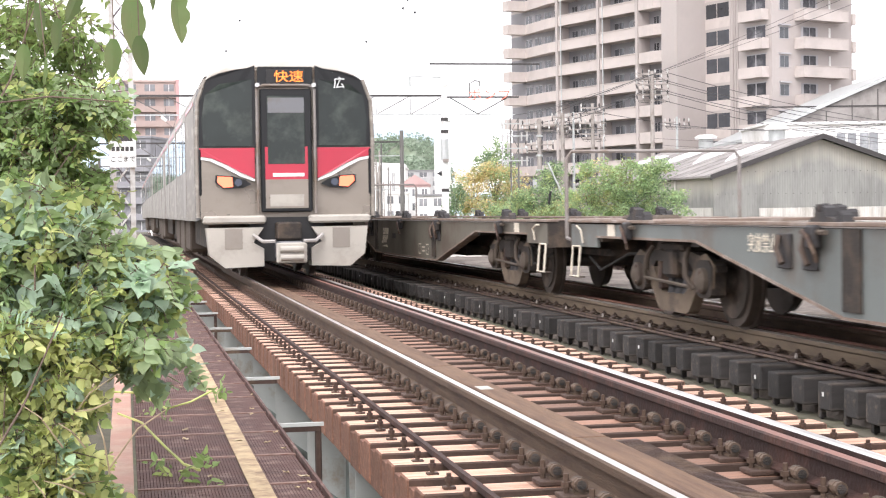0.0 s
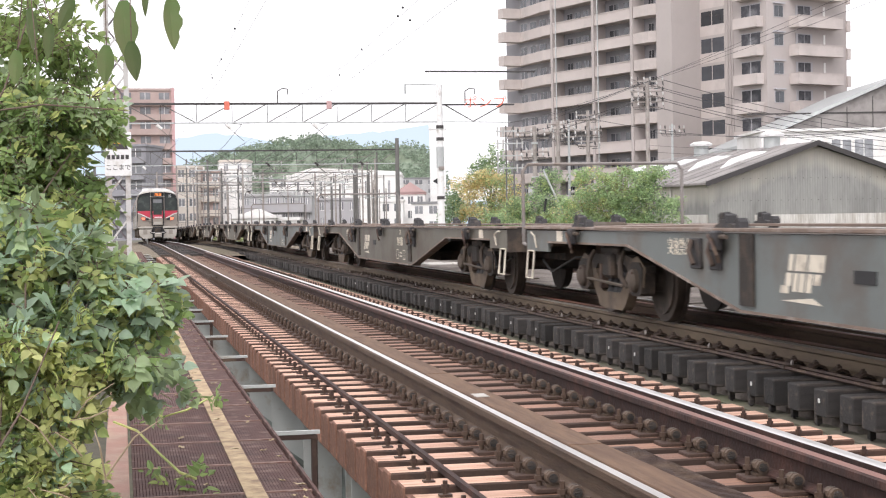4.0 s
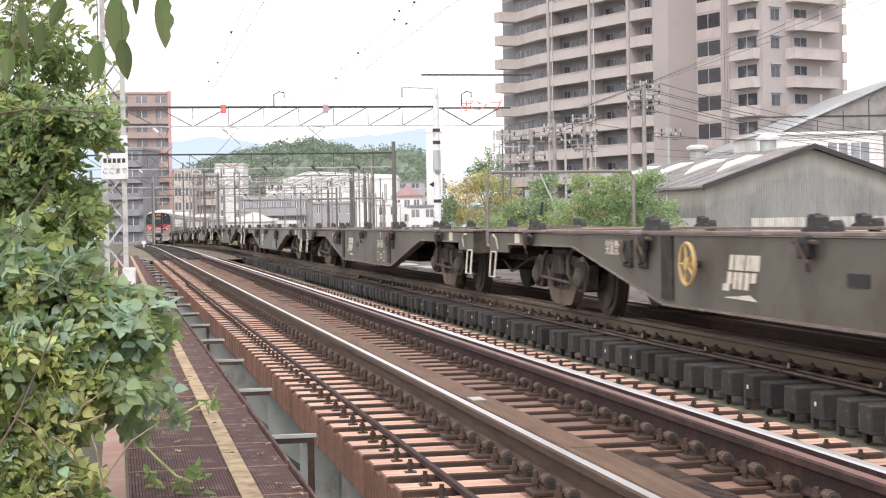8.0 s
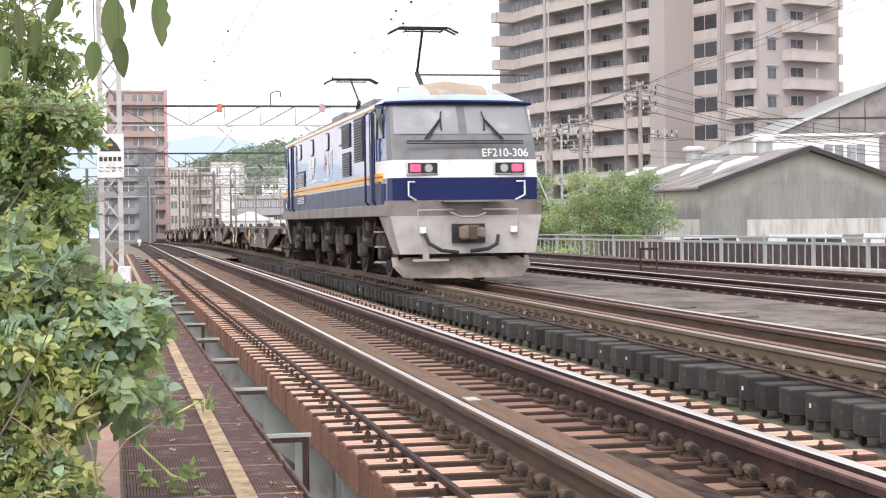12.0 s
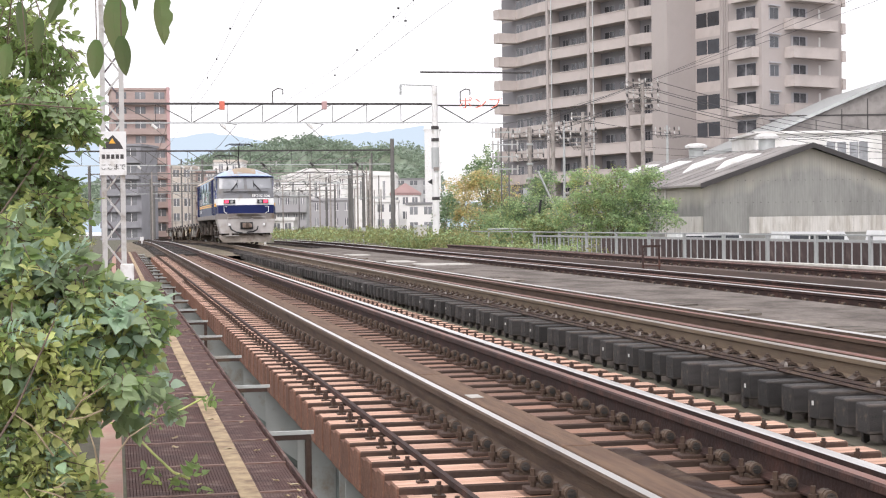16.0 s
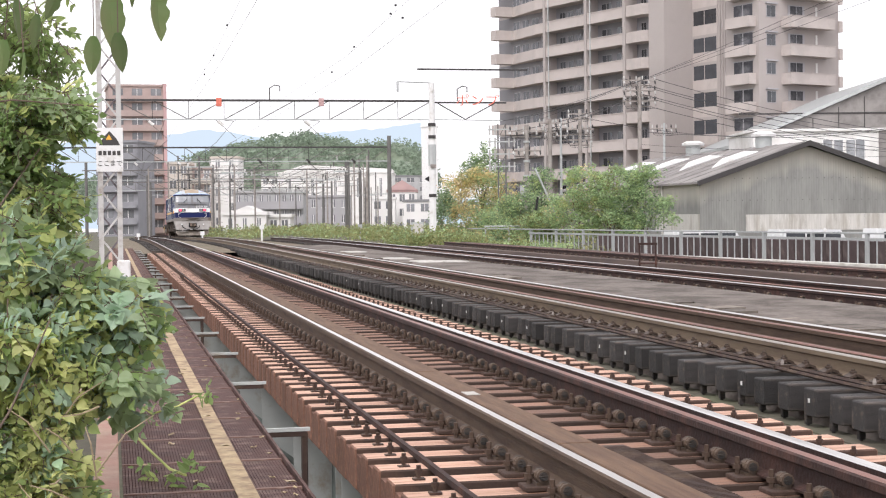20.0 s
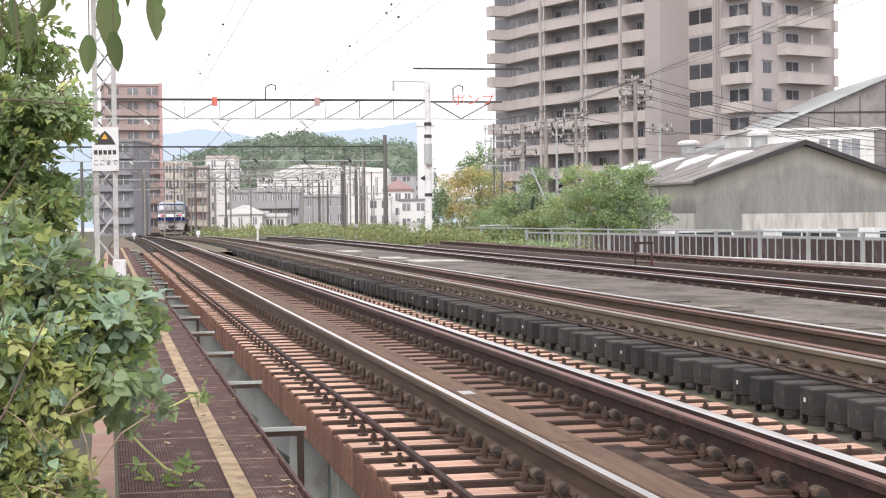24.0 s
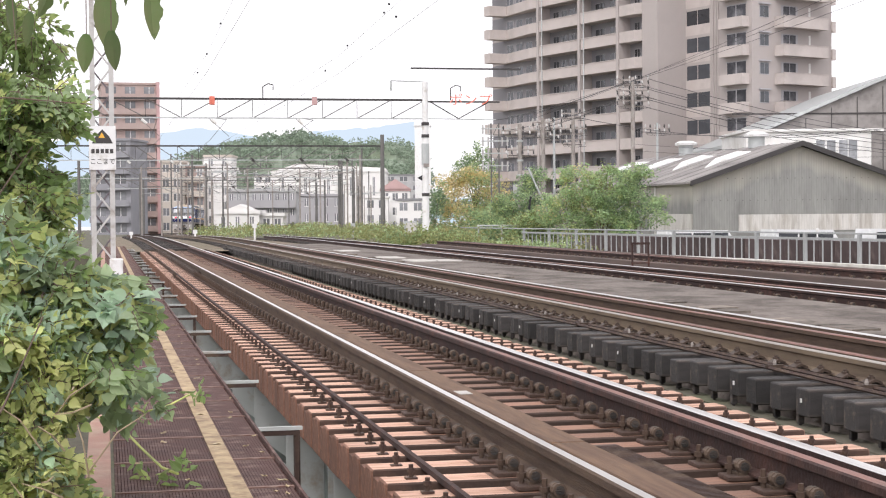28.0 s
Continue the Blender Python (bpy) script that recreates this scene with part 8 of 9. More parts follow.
# free-standing poles among the far tracks
for l, d, h, r, m in ((-19.5, 128, 7.0, 0.17, "dark_pole"), (-17.6, 135, 6.6, 0.14, "conc_pole"), (-23.0, 160, 7.5, 0.17, "dark_pole"), (-22.0, 165, 7.5, 0.17, "dark_pole"), (-20.0, 170, 7.4, 0.16, "conc_pole"), (-13.6, 160, 6.6, 0.16, "conc_pole"), (-11.2, 155, 6.3, 0.15, "conc_pole"), (-9.6, 158, 7.2, 0.15, "dark_pole"), (-8.8, 150, 7.0, 0.17, "dark_pole"), (-8.0, 165, 5.0, 0.13, "dark_pole"), (-6.9, 170, 5.2, 0.13, "conc_pole"), (-27.5, 190, 8.0, 0.2, "conc_pole"), (-15.0, 190, 7.0, 0.16, "conc_pole"), (-12.0, 200, 7.0, 0.16, "conc_pole"), (-25.0, 178, 6.5, 0.14, "conc_pole"), (-18.6, 182, 6.2, 0.13, "conc_pole"), (-16.2, 176, 5.6, 0.12, "dark_pole"), (-10.4, 182, 5.6, 0.12, "conc_pole"), (-24.2, 205, 8.6, 0.16, "conc_pole"), (-13.0, 215, 7.6, 0.16, "dark_pole")):
    x, y = place(l, d)
    p = thing("line_pole", "slender railway line pole with a crossarm" if m != "conc_pole" else "grey concrete railway line pole", "pole", at=pose(x, y, ground_z(x, y) - 0.2), group="line poles")
    part("shaft", Geo().tube([(0, 0, 0), (0, 0, h)], [r * 0.6, r * 0.48], 8), M[m], p, smooth=True)
    part("crossarm", Geo().box(-1.1, 1.1, -0.05, 0.05, h - 0.9, h - 0.8), M["galv"], p)
    for q in (-0.9, -0.3, 0.9):
        part("insulator", Geo().tube([(q, 0, h - 0.8), (q, 0, h - 0.55)], 0.06, 6), M["porcelain"], p)
# signal posts and small markers by the track
for l, d, hh, m in ((-10.8, 95, 1.1, "white_paint"), (-15.1, 100, 0.8, "white_paint"), (-21.4, 112, 0.7, "white_paint"), (-5.2, 100, 0.9, "galv")):
    x, y = place(l, d)
    k = thing("track_marker", "small white marker post beside the track", "marker post", at=pose(x, y, ground_z(x, y)), group="track markers")
    part("post", Geo().box(-0.05, 0.05, -0.05, 0.05, -0.1, hh), M[m], k)
    part("plate", Geo().box(-0.13, 0.13, -0.07, -0.05, hh - 0.25, hh), M[m], k)
x, y = place(-1.5, 96)
k = thing("relay_cabinet", "small grey trackside relay cabinet", "cabinet", at=pose(x, y, ground_z(x, y)))
part("body", Geo().box(-0.35, 0.35, 0, 0.4, -0.1, 1.25, bevel=0.02), M["galv"], k)
part("door", Geo().box(-0.3, 0.3, -0.02, 0.0, 0.1, 1.15), M["corr_pale"], k)
x, y = place(3.6, 92)
k = thing("pipe_barrier", "low grey pipe barrier by the trees", "barrier", at=pose(x, y, ground_z(x, y), 0, 0, -20))
part("top_pipe", Geo().tube([(-1.2, 0, 1.2), (1.6, 0, 1.2)], 0.05, 6), M["galv"], k)
for q in (-1.15, 0.2, 1.55):
    part("leg", Geo().tube([(q, 0, -0.1), (q, 0, 1.2)], 0.045, 6), M["galv"], k)

# span wires that cross the yard between its poles, and thin signal-wire poles
rs = np.random.RandomState(31)
for i in range(14):
    d = 138 + 6.0 * i
    z = 5.0 + (i * 0.83) % 2.6
    l0 = -24.5 - 0.045 * (d - 138) + rs.uniform(-2, 1)
    w = thing("span_wire", "thin grey span wire across the yard", "overhead wire", group="span wires")
    pts = []
    for k in range(7):
        x, y = place(l0 + 3.1 * k, d + rs.uniform(-0.5, 0.5))
        pts.append((x, y, z + ground_z(x, y) + 0.4 * (k - 3) ** 2 / 9))
    part("wire", Geo().tube(pts, 0.028, 4), M["conc_pole"], w)
    for k in (1, 3, 5):
        part("insulator", Geo().tube([pts[k], (pts[k][0], pts[k][1], pts[k][2] - 0.45)], 0.06, 6), M["dark_pole"] if (i + k) % 2 else M["insulator"], w)
    for k in (0, 6):
        x, y, zt = pts[k]
        part("post", Geo().tube([(x, y, ground_z(x, y) - 0.2), (x, y, zt + 0.3)], 0.075, 6), M["conc_pole"] if i % 3 else M["dark_pole"], w)

# contact and messenger wires of the three tracks
for c in (2.55, 5.85, 10.05):
    w = thing("contact_line", "thin overhead contact and messenger wire", "overhead wire", group="overhead wires")
    ys = [77.4, 90, 102, 125, 146, 168, 186, 205, 222, 240, 300]
    part("contact_wire", Geo().tube([on_track(c + 0.15 * (-1) ** i, yy, 4.85) for i, yy in enumerate(ys)], 0.012, 4), M["wire"], w)
    part("messenger_wire", Geo().tube([on_track(c, yy, 5.75 - (0.35 if i in (1, 2, 4, 6, 8) else 0)) for i, yy in enumerate(ys)], 0.012, 4), M["wire"], w)
    for yy in (77.4, 125):
        part("support_arm", Geo().tube([on_track(c - 0.9, yy, 5.85), on_track(c + 0.1, yy, 4.95)], 0.014, 5).tube([on_track(c - 0.9, yy, 5.85), on_track(c, yy, 5.75)], 0.014, 5), M["dark_pole"], w)
        part("insulator", Geo().tube([on_track(c - 0.75, yy, 5.75), on_track(c - 0.5, yy, 5.55)], 0.08, 7), M["porcelain"], w)


# the wires' nearer span, hair-thin against the sky, with their clamps
for c, zc, clamps in ((2.55, 5.3, ((35.2, 5.29), (40.0, 5.11), (44.0, 5.0))), (5.85, 5.3, ((38.5, 5.2), (32.7, 5.45), (33.3, 5.35), (31.9, 5.09), (31.0, 5.4), (42.5, 4.95)))):
    w = thing("near_contact_line", "hair-thin overhead wire with dark clamps", "overhead wire", group="overhead wires")
    part("messenger_wire", Geo().tube([on_track(c, 77.4, 5.75), on_track(c, 60, 5.2), on_track(c, 40, 5.1), on_track(c, 20, 5.7), on_track(c, -10, 6.4)], 0.0035, 4), M["wire"], w)
    part("contact_wire", Geo().tube([on_track(c + 0.1, 77.4, 4.85), on_track(c, 40, 4.66), on_track(c, 28, 4.87), on_track(c, -10, 4.9)], 0.004, 4), M["wire"], w)
    for yy, zz in clamps:
        part("dropper", Geo().tube([(c, yy, zz + 0.25), (c, yy, zz - 0.3)], 0.002, 4), M["wire"], w)
        part("clamp", Geo().box(c - 0.02, c + 0.02, yy - 0.03, yy + 0.03, zz - 0.018, zz + 0.018), M["black"], w)


# ---- utility poles in front of the tower, with their crossarms and lines ----
def utility_pole(l, d, h, arms, r=0.17, m="conc_pole", label="tall grey utility pole with crossarms and insulators"):
    x, y = place(l, d)
    u = thing("utility_pole", label, "utility pole", at=pose(x, y, -1.0, 0, 0, -11.75), group="utility poles")
    part("shaft", Geo().tube([(0, 0, 0), (0, 0, h)], [r, r * 0.7], 10), M[m], u, smooth=True)
    for z, w in arms:
        a = part("crossarm", Geo().box(-w, w, -0.05, 0.05, z - 0.05, z + 0.05), M["conc_pole"], u)
        part("crossarm", Geo().box(-w * 0.8, w * 0.8, 0.3, 0.38, z - 0.36, z - 0.28), M["conc_pole"], u)
        n = 6
        for q in range(n):
            xx = -w * 0.92 + 2 * w * 0.92 * q / (n - 1)
            if abs(xx) > 0.15:
                part("insulator", Geo().tube([(xx, 0, z + 0.05), (xx, 0, z + 0.16), (xx, 0, z + 0.3)], [0.03, 0.06, 0.03], 7), M["insulator"] if (q + int(z * 10)) % 3 else M["frame_dark"], a)
                part("hanging_insulator", Geo().tube([(xx, -0.05, z - 0.05), (xx, -0.25, z - 0.22)], 0.05, 6), M["frame_dark"] if (q + int(z * 10)) % 2 else M["insulator"], a)
                part("jumper_wire", Geo().tube([(xx, -0.25, z - 0.22), (xx + 0.1, -0.3, z - 0.45), (xx * 0.4, -0.2, z - 0.5)], 0.014, 4), M["wire"], a)
    return u


utility_pole(8.05, 108, 8.6, ((8.2, 0.55), (7.4, 0.5)), 0.11, "galv", "thin pale utility pole with short crossarms")
utility_pole(12.4, 100, 10.6, ((10.4, 1.05), (9.75, 1.05), (9.1, 1.05)))
utility_pole(9.0, 104, 8.9, ((8.6, 0.8), (7.6, 0.9), (6.9, 0.8)))
utility_pole(6.9, 102, 8.2, ((7.9, 0.7), (7.3, 0.5)))
utility_pole(5.2, 98, 7.6, ((7.2, 1.1), (6.0, 0.9)), 0.19)
utility_pole(15.6, 112, 8.4, ((8.0, 0.9),), 0.12, "galv", "thin pole with a crossarm behind the warehouse")
tr = bpy.data.objects["utility_pole.004"]
part("switch_box", Geo().box(-0.45, -0.1, -0.4, -0.15, 3.0, 3.9, bevel=0.02), M["grey_wall"], tr, "grey switch box on the pole")
for z in (4.4, 5.3, 6.5):
    part("pole_band", Geo().tube([(0, 0, z), (0, 0, z + 0.12)], 0.215, 10), M["galv"], tr)
# lattice mast with many insulators
x, y = place(3.9, 104)
lm = thing("lattice_mast", "dark lattice mast crowded with insulators", "mast", at=pose(x, y, -1, 0, 0, -11.75))
for dx in (-0.25, 0.25):
    for dy in (-0.25, 0.25):
        part("leg", Geo().box(dx - 0.04, dx + 0.04, dy - 0.04, dy + 0.04, 0, 8.0), M["dark_pole"], lm)
for i in range(8):
    part("brace", Geo().tube([(-0.25 if i % 2 else 0.25, -0.25, i), (0.25 if i % 2 else -0.25, -0.25, i + 1)], 0.03, 4), M["dark_pole"], lm)
for z in (5.2, 6.0, 6.8, 7.6):
    a = part("crossarm", Geo().box(-0.9, 0.9, -0.3, -0.22, z, z + 0.08), M["galv"], lm)
    for q in (-0.8, -0.45, 0.45, 0.8):
        part("insulator", Geo().tube([(q, -0.3, z - 0.3), (q, -0.3, z + 0.3)], 0.055, 6), M["insulator"], a)
# leaning stay of the transformer pole
x, y = place(6.05, 88.6)
st = thing("pole_stay", "leaning grey pole stay in the bushes", "stay", at=pose(x, y, -1, 0, 0, -11.75))
part("stay_tube", Geo().tube([(1.17, 0, 0), (-0.91, 0, 4.65)], 0.055, 7), M["galv"], st)
# black marker stake
x, y = place(5.0, 91)
sk = thing("black_stake", "tilted black stake among the bushes", "stake", at=pose(x, y, -1, 0, 8, -11.75))
part("stake_bar", Geo().box(-0.06, 0.06, -0.05, 0.05, 0, 3.1), M["black"], sk)


def sagging(name, a, b, sag, r=0.022, n=14):
    a, b = Vector(a), Vector(b)
    pts = [a.lerp(b, i / n) - Vector((0, 0, 4 * sag * (i / n) * (1 - i / n))) for i in range(n + 1)]
    return tagged(part(name, Geo().tube(pts, r, 4), M["wire"]), "dark sagging utility wire between poles", "wire", "utility wires")


def pt(l, d, z):
    x, y = place(l, d)
    return x, y, z


for z in (9.5, 8.85, 8.2):
    for q in (-0.9, 0.9):
        sagging("utility_wire", pt(12.4 + q, 100, z), pt(36 + q, 118, z - 3.0), 0.5)
for q, z in ((0, 9.4), (0.5, 8.7), (-0.4, 8.2)):
    sagging("utility_wire", pt(3.9 + q, 104, z - 2.2), pt(12.4 + q, 100, z + 0.1), 0.35)
for q in (0, 0.9, 1.7):
    sagging("utility_wire", pt(4.6 + q, 103, 7.2), pt(33, 60, 15.6 + q * 1.3), 0.7, 0.012)
sagging("utility_wire", pt(9.0, 104, 7.4), pt(30, 112, 6.6), 0.8)
sagging("utility_wire", pt(12.5, 100, 6.2), pt(36, 92, 7.4), 1.0)
for z in (4.9, 4.5):
    sagging("utility_wire", pt(12.4, 100, z + 0.5), pt(36, 88, z + 0.2), 0.6, 0.012)

# ---- white lattice mast beside the bridge, with its notice ----
LX, LY = -0.01, 30.0
# shaded tone of the white mast paint, coloured in for the rear braces
M["mast_shade_paint"] = mat("mauve_grey_shaded_paint", (0.2, 0.17, 0.19), 0.7, 0, 0.12, 5)
M["mast_paint"] = mat("chalky_white_mast_paint", (0.52, 0.51, 0.5), 0.7, 0, 0.1, 5, (0.3, 0.26, 0.23), 0.4, 3)
mast = thing("white_lattice_mast", "white steel lattice mast with a notice plate", "mast", at=pose(LX, LY, 0))
HM = 9.0
for dx in (-0.17, 0.17):
    for dy in (-0.17, 0.17):
        part("leg", Geo().box(dx - 0.045, dx + 0.045, dy - 0.045, dy + 0.045, -0.8, HM), M["mast_paint"], mast)
for i in range(22):
    z = -0.6 + i * 0.44
    sg = 1 if i % 2 else -1
    part("brace", Geo().tube([(-0.17 * sg, -0.18, z), (0.17 * sg, -0.18, z + 0.44)], 0.022, 4), M["mast_paint"], mast)
    part("brace", Geo().tube([(0.17 * sg, 0.18, z), (-0.17 * sg, 0.18, z + 0.44)], 0.02, 4), M["mast_shade_paint"], mast)
    part("brace", Geo().tube([(0.18, -0.17 * sg, z), (0.18, 0.17 * sg, z + 0.44)], 0.016, 4), M["frame_dark"], mast)
nt = part("notice_plate", Geo().box(-0.24, 0.24, -0.24, -0.225, 1.94, 2.74), M["white_paint"], mast, "white notice plate")
part("pictogram", Geo().add([(-0.19, -0.243, 2.42), (0.19, -0.243, 2.42), (0.12, -0.243, 2.55), (0.0, -0.243, 2.68), (-0.1, -0.243, 2.58)], [(0, 1, 2, 3, 4)]), M["frame_dark"], nt)
part("pictogram_mark", Geo().add([(-0.07, -0.246, 2.52), (0.05, -0.246, 2.52), (-0.01, -0.246, 2.62)], [(0, 1, 2)]), M["yellow_stripe"], nt)
for k in range(5):
    part("text_bar", Geo().box(-0.2 + 0.083 * k, -0.2 + 0.083 * k + 0.06, -0.244, -0.24, 2.24, 2.32), M["frame_dark"], nt)
lettering("ここまで", 0.12, M["frame_dark"], nt, pose(0, -0.243, 2.05), "notice_text", 0.95)
lw2 = part("white_box", Geo().box(0.1, 0.34, -0.45, -0.25, 0.0, 0.32, bevel=0.02), M["white_paint"], mast, "small white junction box")
part("bracket_base", Geo().box(-0.3, 0.3, -0.3, 0.3, -0.9, -0.05, bevel=0.02), M["concrete"], mast)
# small white reflector by the walkway rail
rf = thing("reflector_plate", "small black and white reflector plate on the walkway", "reflector", at=pose(0.06, 10.4, 0.03))
part("plate", Geo().box(-0.025, 0.025, -0.01, 0.01, 0, 0.16), M["white_paint"], rf)
part("black_mark", Geo().box(-0.026, 0.026, -0.012, -0.01, 0.07, 0.095), M["black"], rf)
# pale paint mark on the middle plank, a small lineside bar and stray litter
for x, y, a, b, lab in ((2.34, 10.4, 0.045, 0.1, "white paint patch on the plank"),):
    tagged(part("paint_patch", Geo().box(x - a, x + a, y - b, y + b, -0.129, -0.126), M["lid"]), lab, "paint mark")

# ---- vines and shrubs on the near side ----
M["vine_leaf"] = leaf_mat("grey_green_vine_leaf", (0.36, 0.46, 0.25), (0.46, 0.56, 0.4), 0.4)
# leaf colour paled to carry the sky's glint on the vine
M["vine_pale"] = leaf_mat("sky_glint_vine_leaf", (0.48, 0.62, 0.48), (0.36, 0.5, 0.34), 0.45)
M["low_leaf"] = leaf_mat("yellow_green_undergrowth_leaf", (0.55, 0.61, 0.24), (0.66, 0.64, 0.31), 0.4)
M["shrub_leaf"] = leaf_mat("mid_green_shrub_leaf", (0.25, 0.36, 0.13), (0.4, 0.44, 0.17), 0.4)
M["big_leaf"] = leaf_mat("dull_green_hanging_leaf", (0.13, 0.22, 0.07), (0.2, 0.17, 0.1), 0.4)


def sprays(count, spots, size, seed, leaves=7, stem=0.22, wide=0.25):
    """Leaf sprays: little stems with paired leaves, grown outwards from the spots (x, y, z, rx, ry, rz)."""
    rng = np.random.RandomState(seed)
    leaf, twig = Geo(), Geo()
    vol = np.array([b[3] * b[4] * b[5] for b in spots]) ** 0.7
    pick = rng.choice(len(spots), count, p=vol / vol.sum())
    for i in range(count):
        b = spots[pick[i]]
        d = rng.normal(size=3)
        d /= np.linalg.norm(d)
        c = Vector(b[:3]) + Vector(d * np.array(b[3:6]) * rng.uniform(0.3, 1.0) ** 0.5)
        grow = Vector((d[0] * 0.7 + rng.normal() * 0.4, d[1] * 0.7 + rng.normal() * 0.4, rng.normal() * 0.35 - 0.25)).normalized()
        side = grow.cross(Vector((-0.25, -0.6, 0.75)) + Vector(rng.normal(size=3)) * 0.75)
        side = side.normalized() if side.length > 0.1 else Vector((1, 0, 0))
        up = side.cross(grow).normalized()
        L = stem * rng.uniform(0.6, 1.3)
        twig.tube([c, c + grow * L * 0.5 - up * 0.01, c + grow * L - up * 0.03], [0.003, 0.002, 0.001], 3, cap=False)
        for k in range(leaves):
            f = (k // 2 + 0.6) / (leaves / 2)
            at = c + grow * L * min(f, 1.0) - up * 0.03 * f
            sgn = -1 if k % 2 else 1
            dirn = (grow * 0.5 + side * sgn * 0.9 - up * rng.uniform(0, 0.45) + Vector(rng.normal(size=3)) * 0.12).normalized() if k < leaves - 1 else grow
            s = size * rng.uniform(0.5, 1.3)
            nn = dirn.cross(up).normalized() * s * wide * rng.uniform(0.8, 1.2)
            lift = up * s * 0.09
            o = len(leaf.v)
            rim = [at]
            for f2, q in ((0.14, 0.75), (0.32, 1.0), (0.6, 0.78), (0.84, 0.36)):
                rim.append(at + dirn * s * f2 + nn * q + lift * (1 - abs(f2 - 0.4)))
            rim.append(at + dirn * s - lift)
            for f2, q in ((0.84, 0.36), (0.6, 0.78), (0.32, 1.0), (0.14, 0.75)):
                rim.append(at + dirn * s * f2 - nn * q + lift * (1 - abs(f2 - 0.4)))
            leaf.v += [tuple(q) for q in rim] + [tuple(at + dirn * s * 0.45)]
            leaf.f += [(o + q, o + (q + 1) % 10, o + 10) for q in range(10)]
            leaf.m += [0] * 10
    return leaf, twig


def plant(name, label, category, base, spots, layers, seed, stems):
    t = thing(name, label, category, at=pose(*base))
    loc = [(a - base[0], b - base[1], c - base[2], d, e, f) for a, b, c, d, e, f in spots]
    for k, (m, count, size, stem, wide) in enumerate(layers):
        leaf, twig = sprays(count, loc, size, seed + k, 7, stem, wide)
        tagged(part("foliage", leaf, M[m], t, smooth=True), kind="stuff")
        tagged(part("twig", twig, M["bark"], t), kind="stuff")
    for a, b, r in stems:
        a, b = Vector(a) - Vector(base), Vector(b) - Vector(base)
        mid = a.lerp(b, 0.5) + Vector((0.05, 0.03, 0.04))
        part("stem", Geo().tube([a, mid, b], [r, r * 0.8, r * 0.5], 6), M["bark"], t, smooth=True)
    return t


def clump(l, d, z, rl, rz, rd=0.16):
    x, y = place(l, d)
    return x, y, z, rl, rd, rz


def hedge(depth, rows, left, seed, step=0.13):
    """Clumps that fill a hanging mass of leaves: rows of height and how far it reaches over the walkway."""
    rng = np.random.RandomState(seed)
    out = []
    for z, reach in rows:
        l = reach
        while l > left:
            r = rng.uniform(0.05, 0.09)
            out.append(clump(l - r, depth + rng.uniform(-0.18, 0.18), z + rng.uniform(-0.03, 0.03), r * 1.1, r, 0.12))
            l -= step * rng.uniform(0.7, 1.2)
    return out


# tall shrub that reaches over the top of the view, thin at its crown
tall = plant("tall_shrub", "tall leafy shrub at the edge of the walkway", "shrub", (-0.9, 6.0, -1.2),
             hedge(6.3, ((1.58, -1.6), (1.51, -1.42), (1.45, -1.44), (1.38, -1.56), (1.31, -1.58), (1.24, -1.52), (1.16, -1.48), (1.08, -1.48), (1.0, -1.48), (0.93, -1.5)), -1.98, 5, 0.1),
             (("shrub_leaf", 1900, 0.036, 0.08, 0.33), ("vine_leaf", 850, 0.036, 0.08, 0.38), ("low_leaf", 520, 0.036, 0.08, 0.33), ("vine_pale", 110, 0.036, 0.08, 0.38)), 51,
             (((-0.95, 6.0, -3.6), (-0.62, 6.3, 1.95), 0.011), ((-0.8, 6.0, 0.6), (-0.25, 6.3, 1.35), 0.006), ((-0.7, 6.2, 1.2), (-0.4, 6.4, 1.9), 0.005), ((-0.75, 6.0, 1.45), (-0.05, 6.3, 1.5), 0.004)))
top_leaf, top_twig = sprays(330, [(a + 0.9, b - 6.0, c + 1.2, d, e, f) for a, b, c, d, e, f in hedge(6.6, ((1.62, -1.52), (1.7, -1.56), (1.78, -1.54), (1.86, -1.52), (1.94, -1.58), (2.04, -1.5)), -1.98, 9, 0.12)], 0.042, 57, 6, 0.11, 0.3)
tagged(part("crown_foliage", top_leaf, M["shrub_leaf"], tall), kind="stuff")
tagged(part("crown_twig", top_twig, M["bark"], tall), kind="stuff")
# vine that spills over the walkway rail
vine = plant("climbing_vine", "grey-green climbing vine spilling over the walkway", "vine", (-0.4, 5.6, -0.6),
             hedge(5.7, ((1.03, -1.42), (0.95, -1.38), (0.88, -1.3), (0.83, -1.12), (0.77, -1.03), (0.72, -1.06), (0.67, -1.16), (0.61, -1.1), (0.55, -1.08), (0.49, -1.14)), -1.75, 15, 0.11),
             (("vine_pale", 360, 0.056, 0.085, 0.38), ("vine_leaf", 560, 0.056, 0.085, 0.38), ("shrub_leaf", 360, 0.044, 0.09, 0.34), ("low_leaf", 560, 0.042, 0.09, 0.32)), 61,
             (((-0.5, 5.6, -3.6), (-0.35, 5.6, 0.8), 0.007), ((-0.4, 5.7, 0.6), (0.02, 5.85, 0.7), 0.006)))
rt = np.random.RandomState(78)
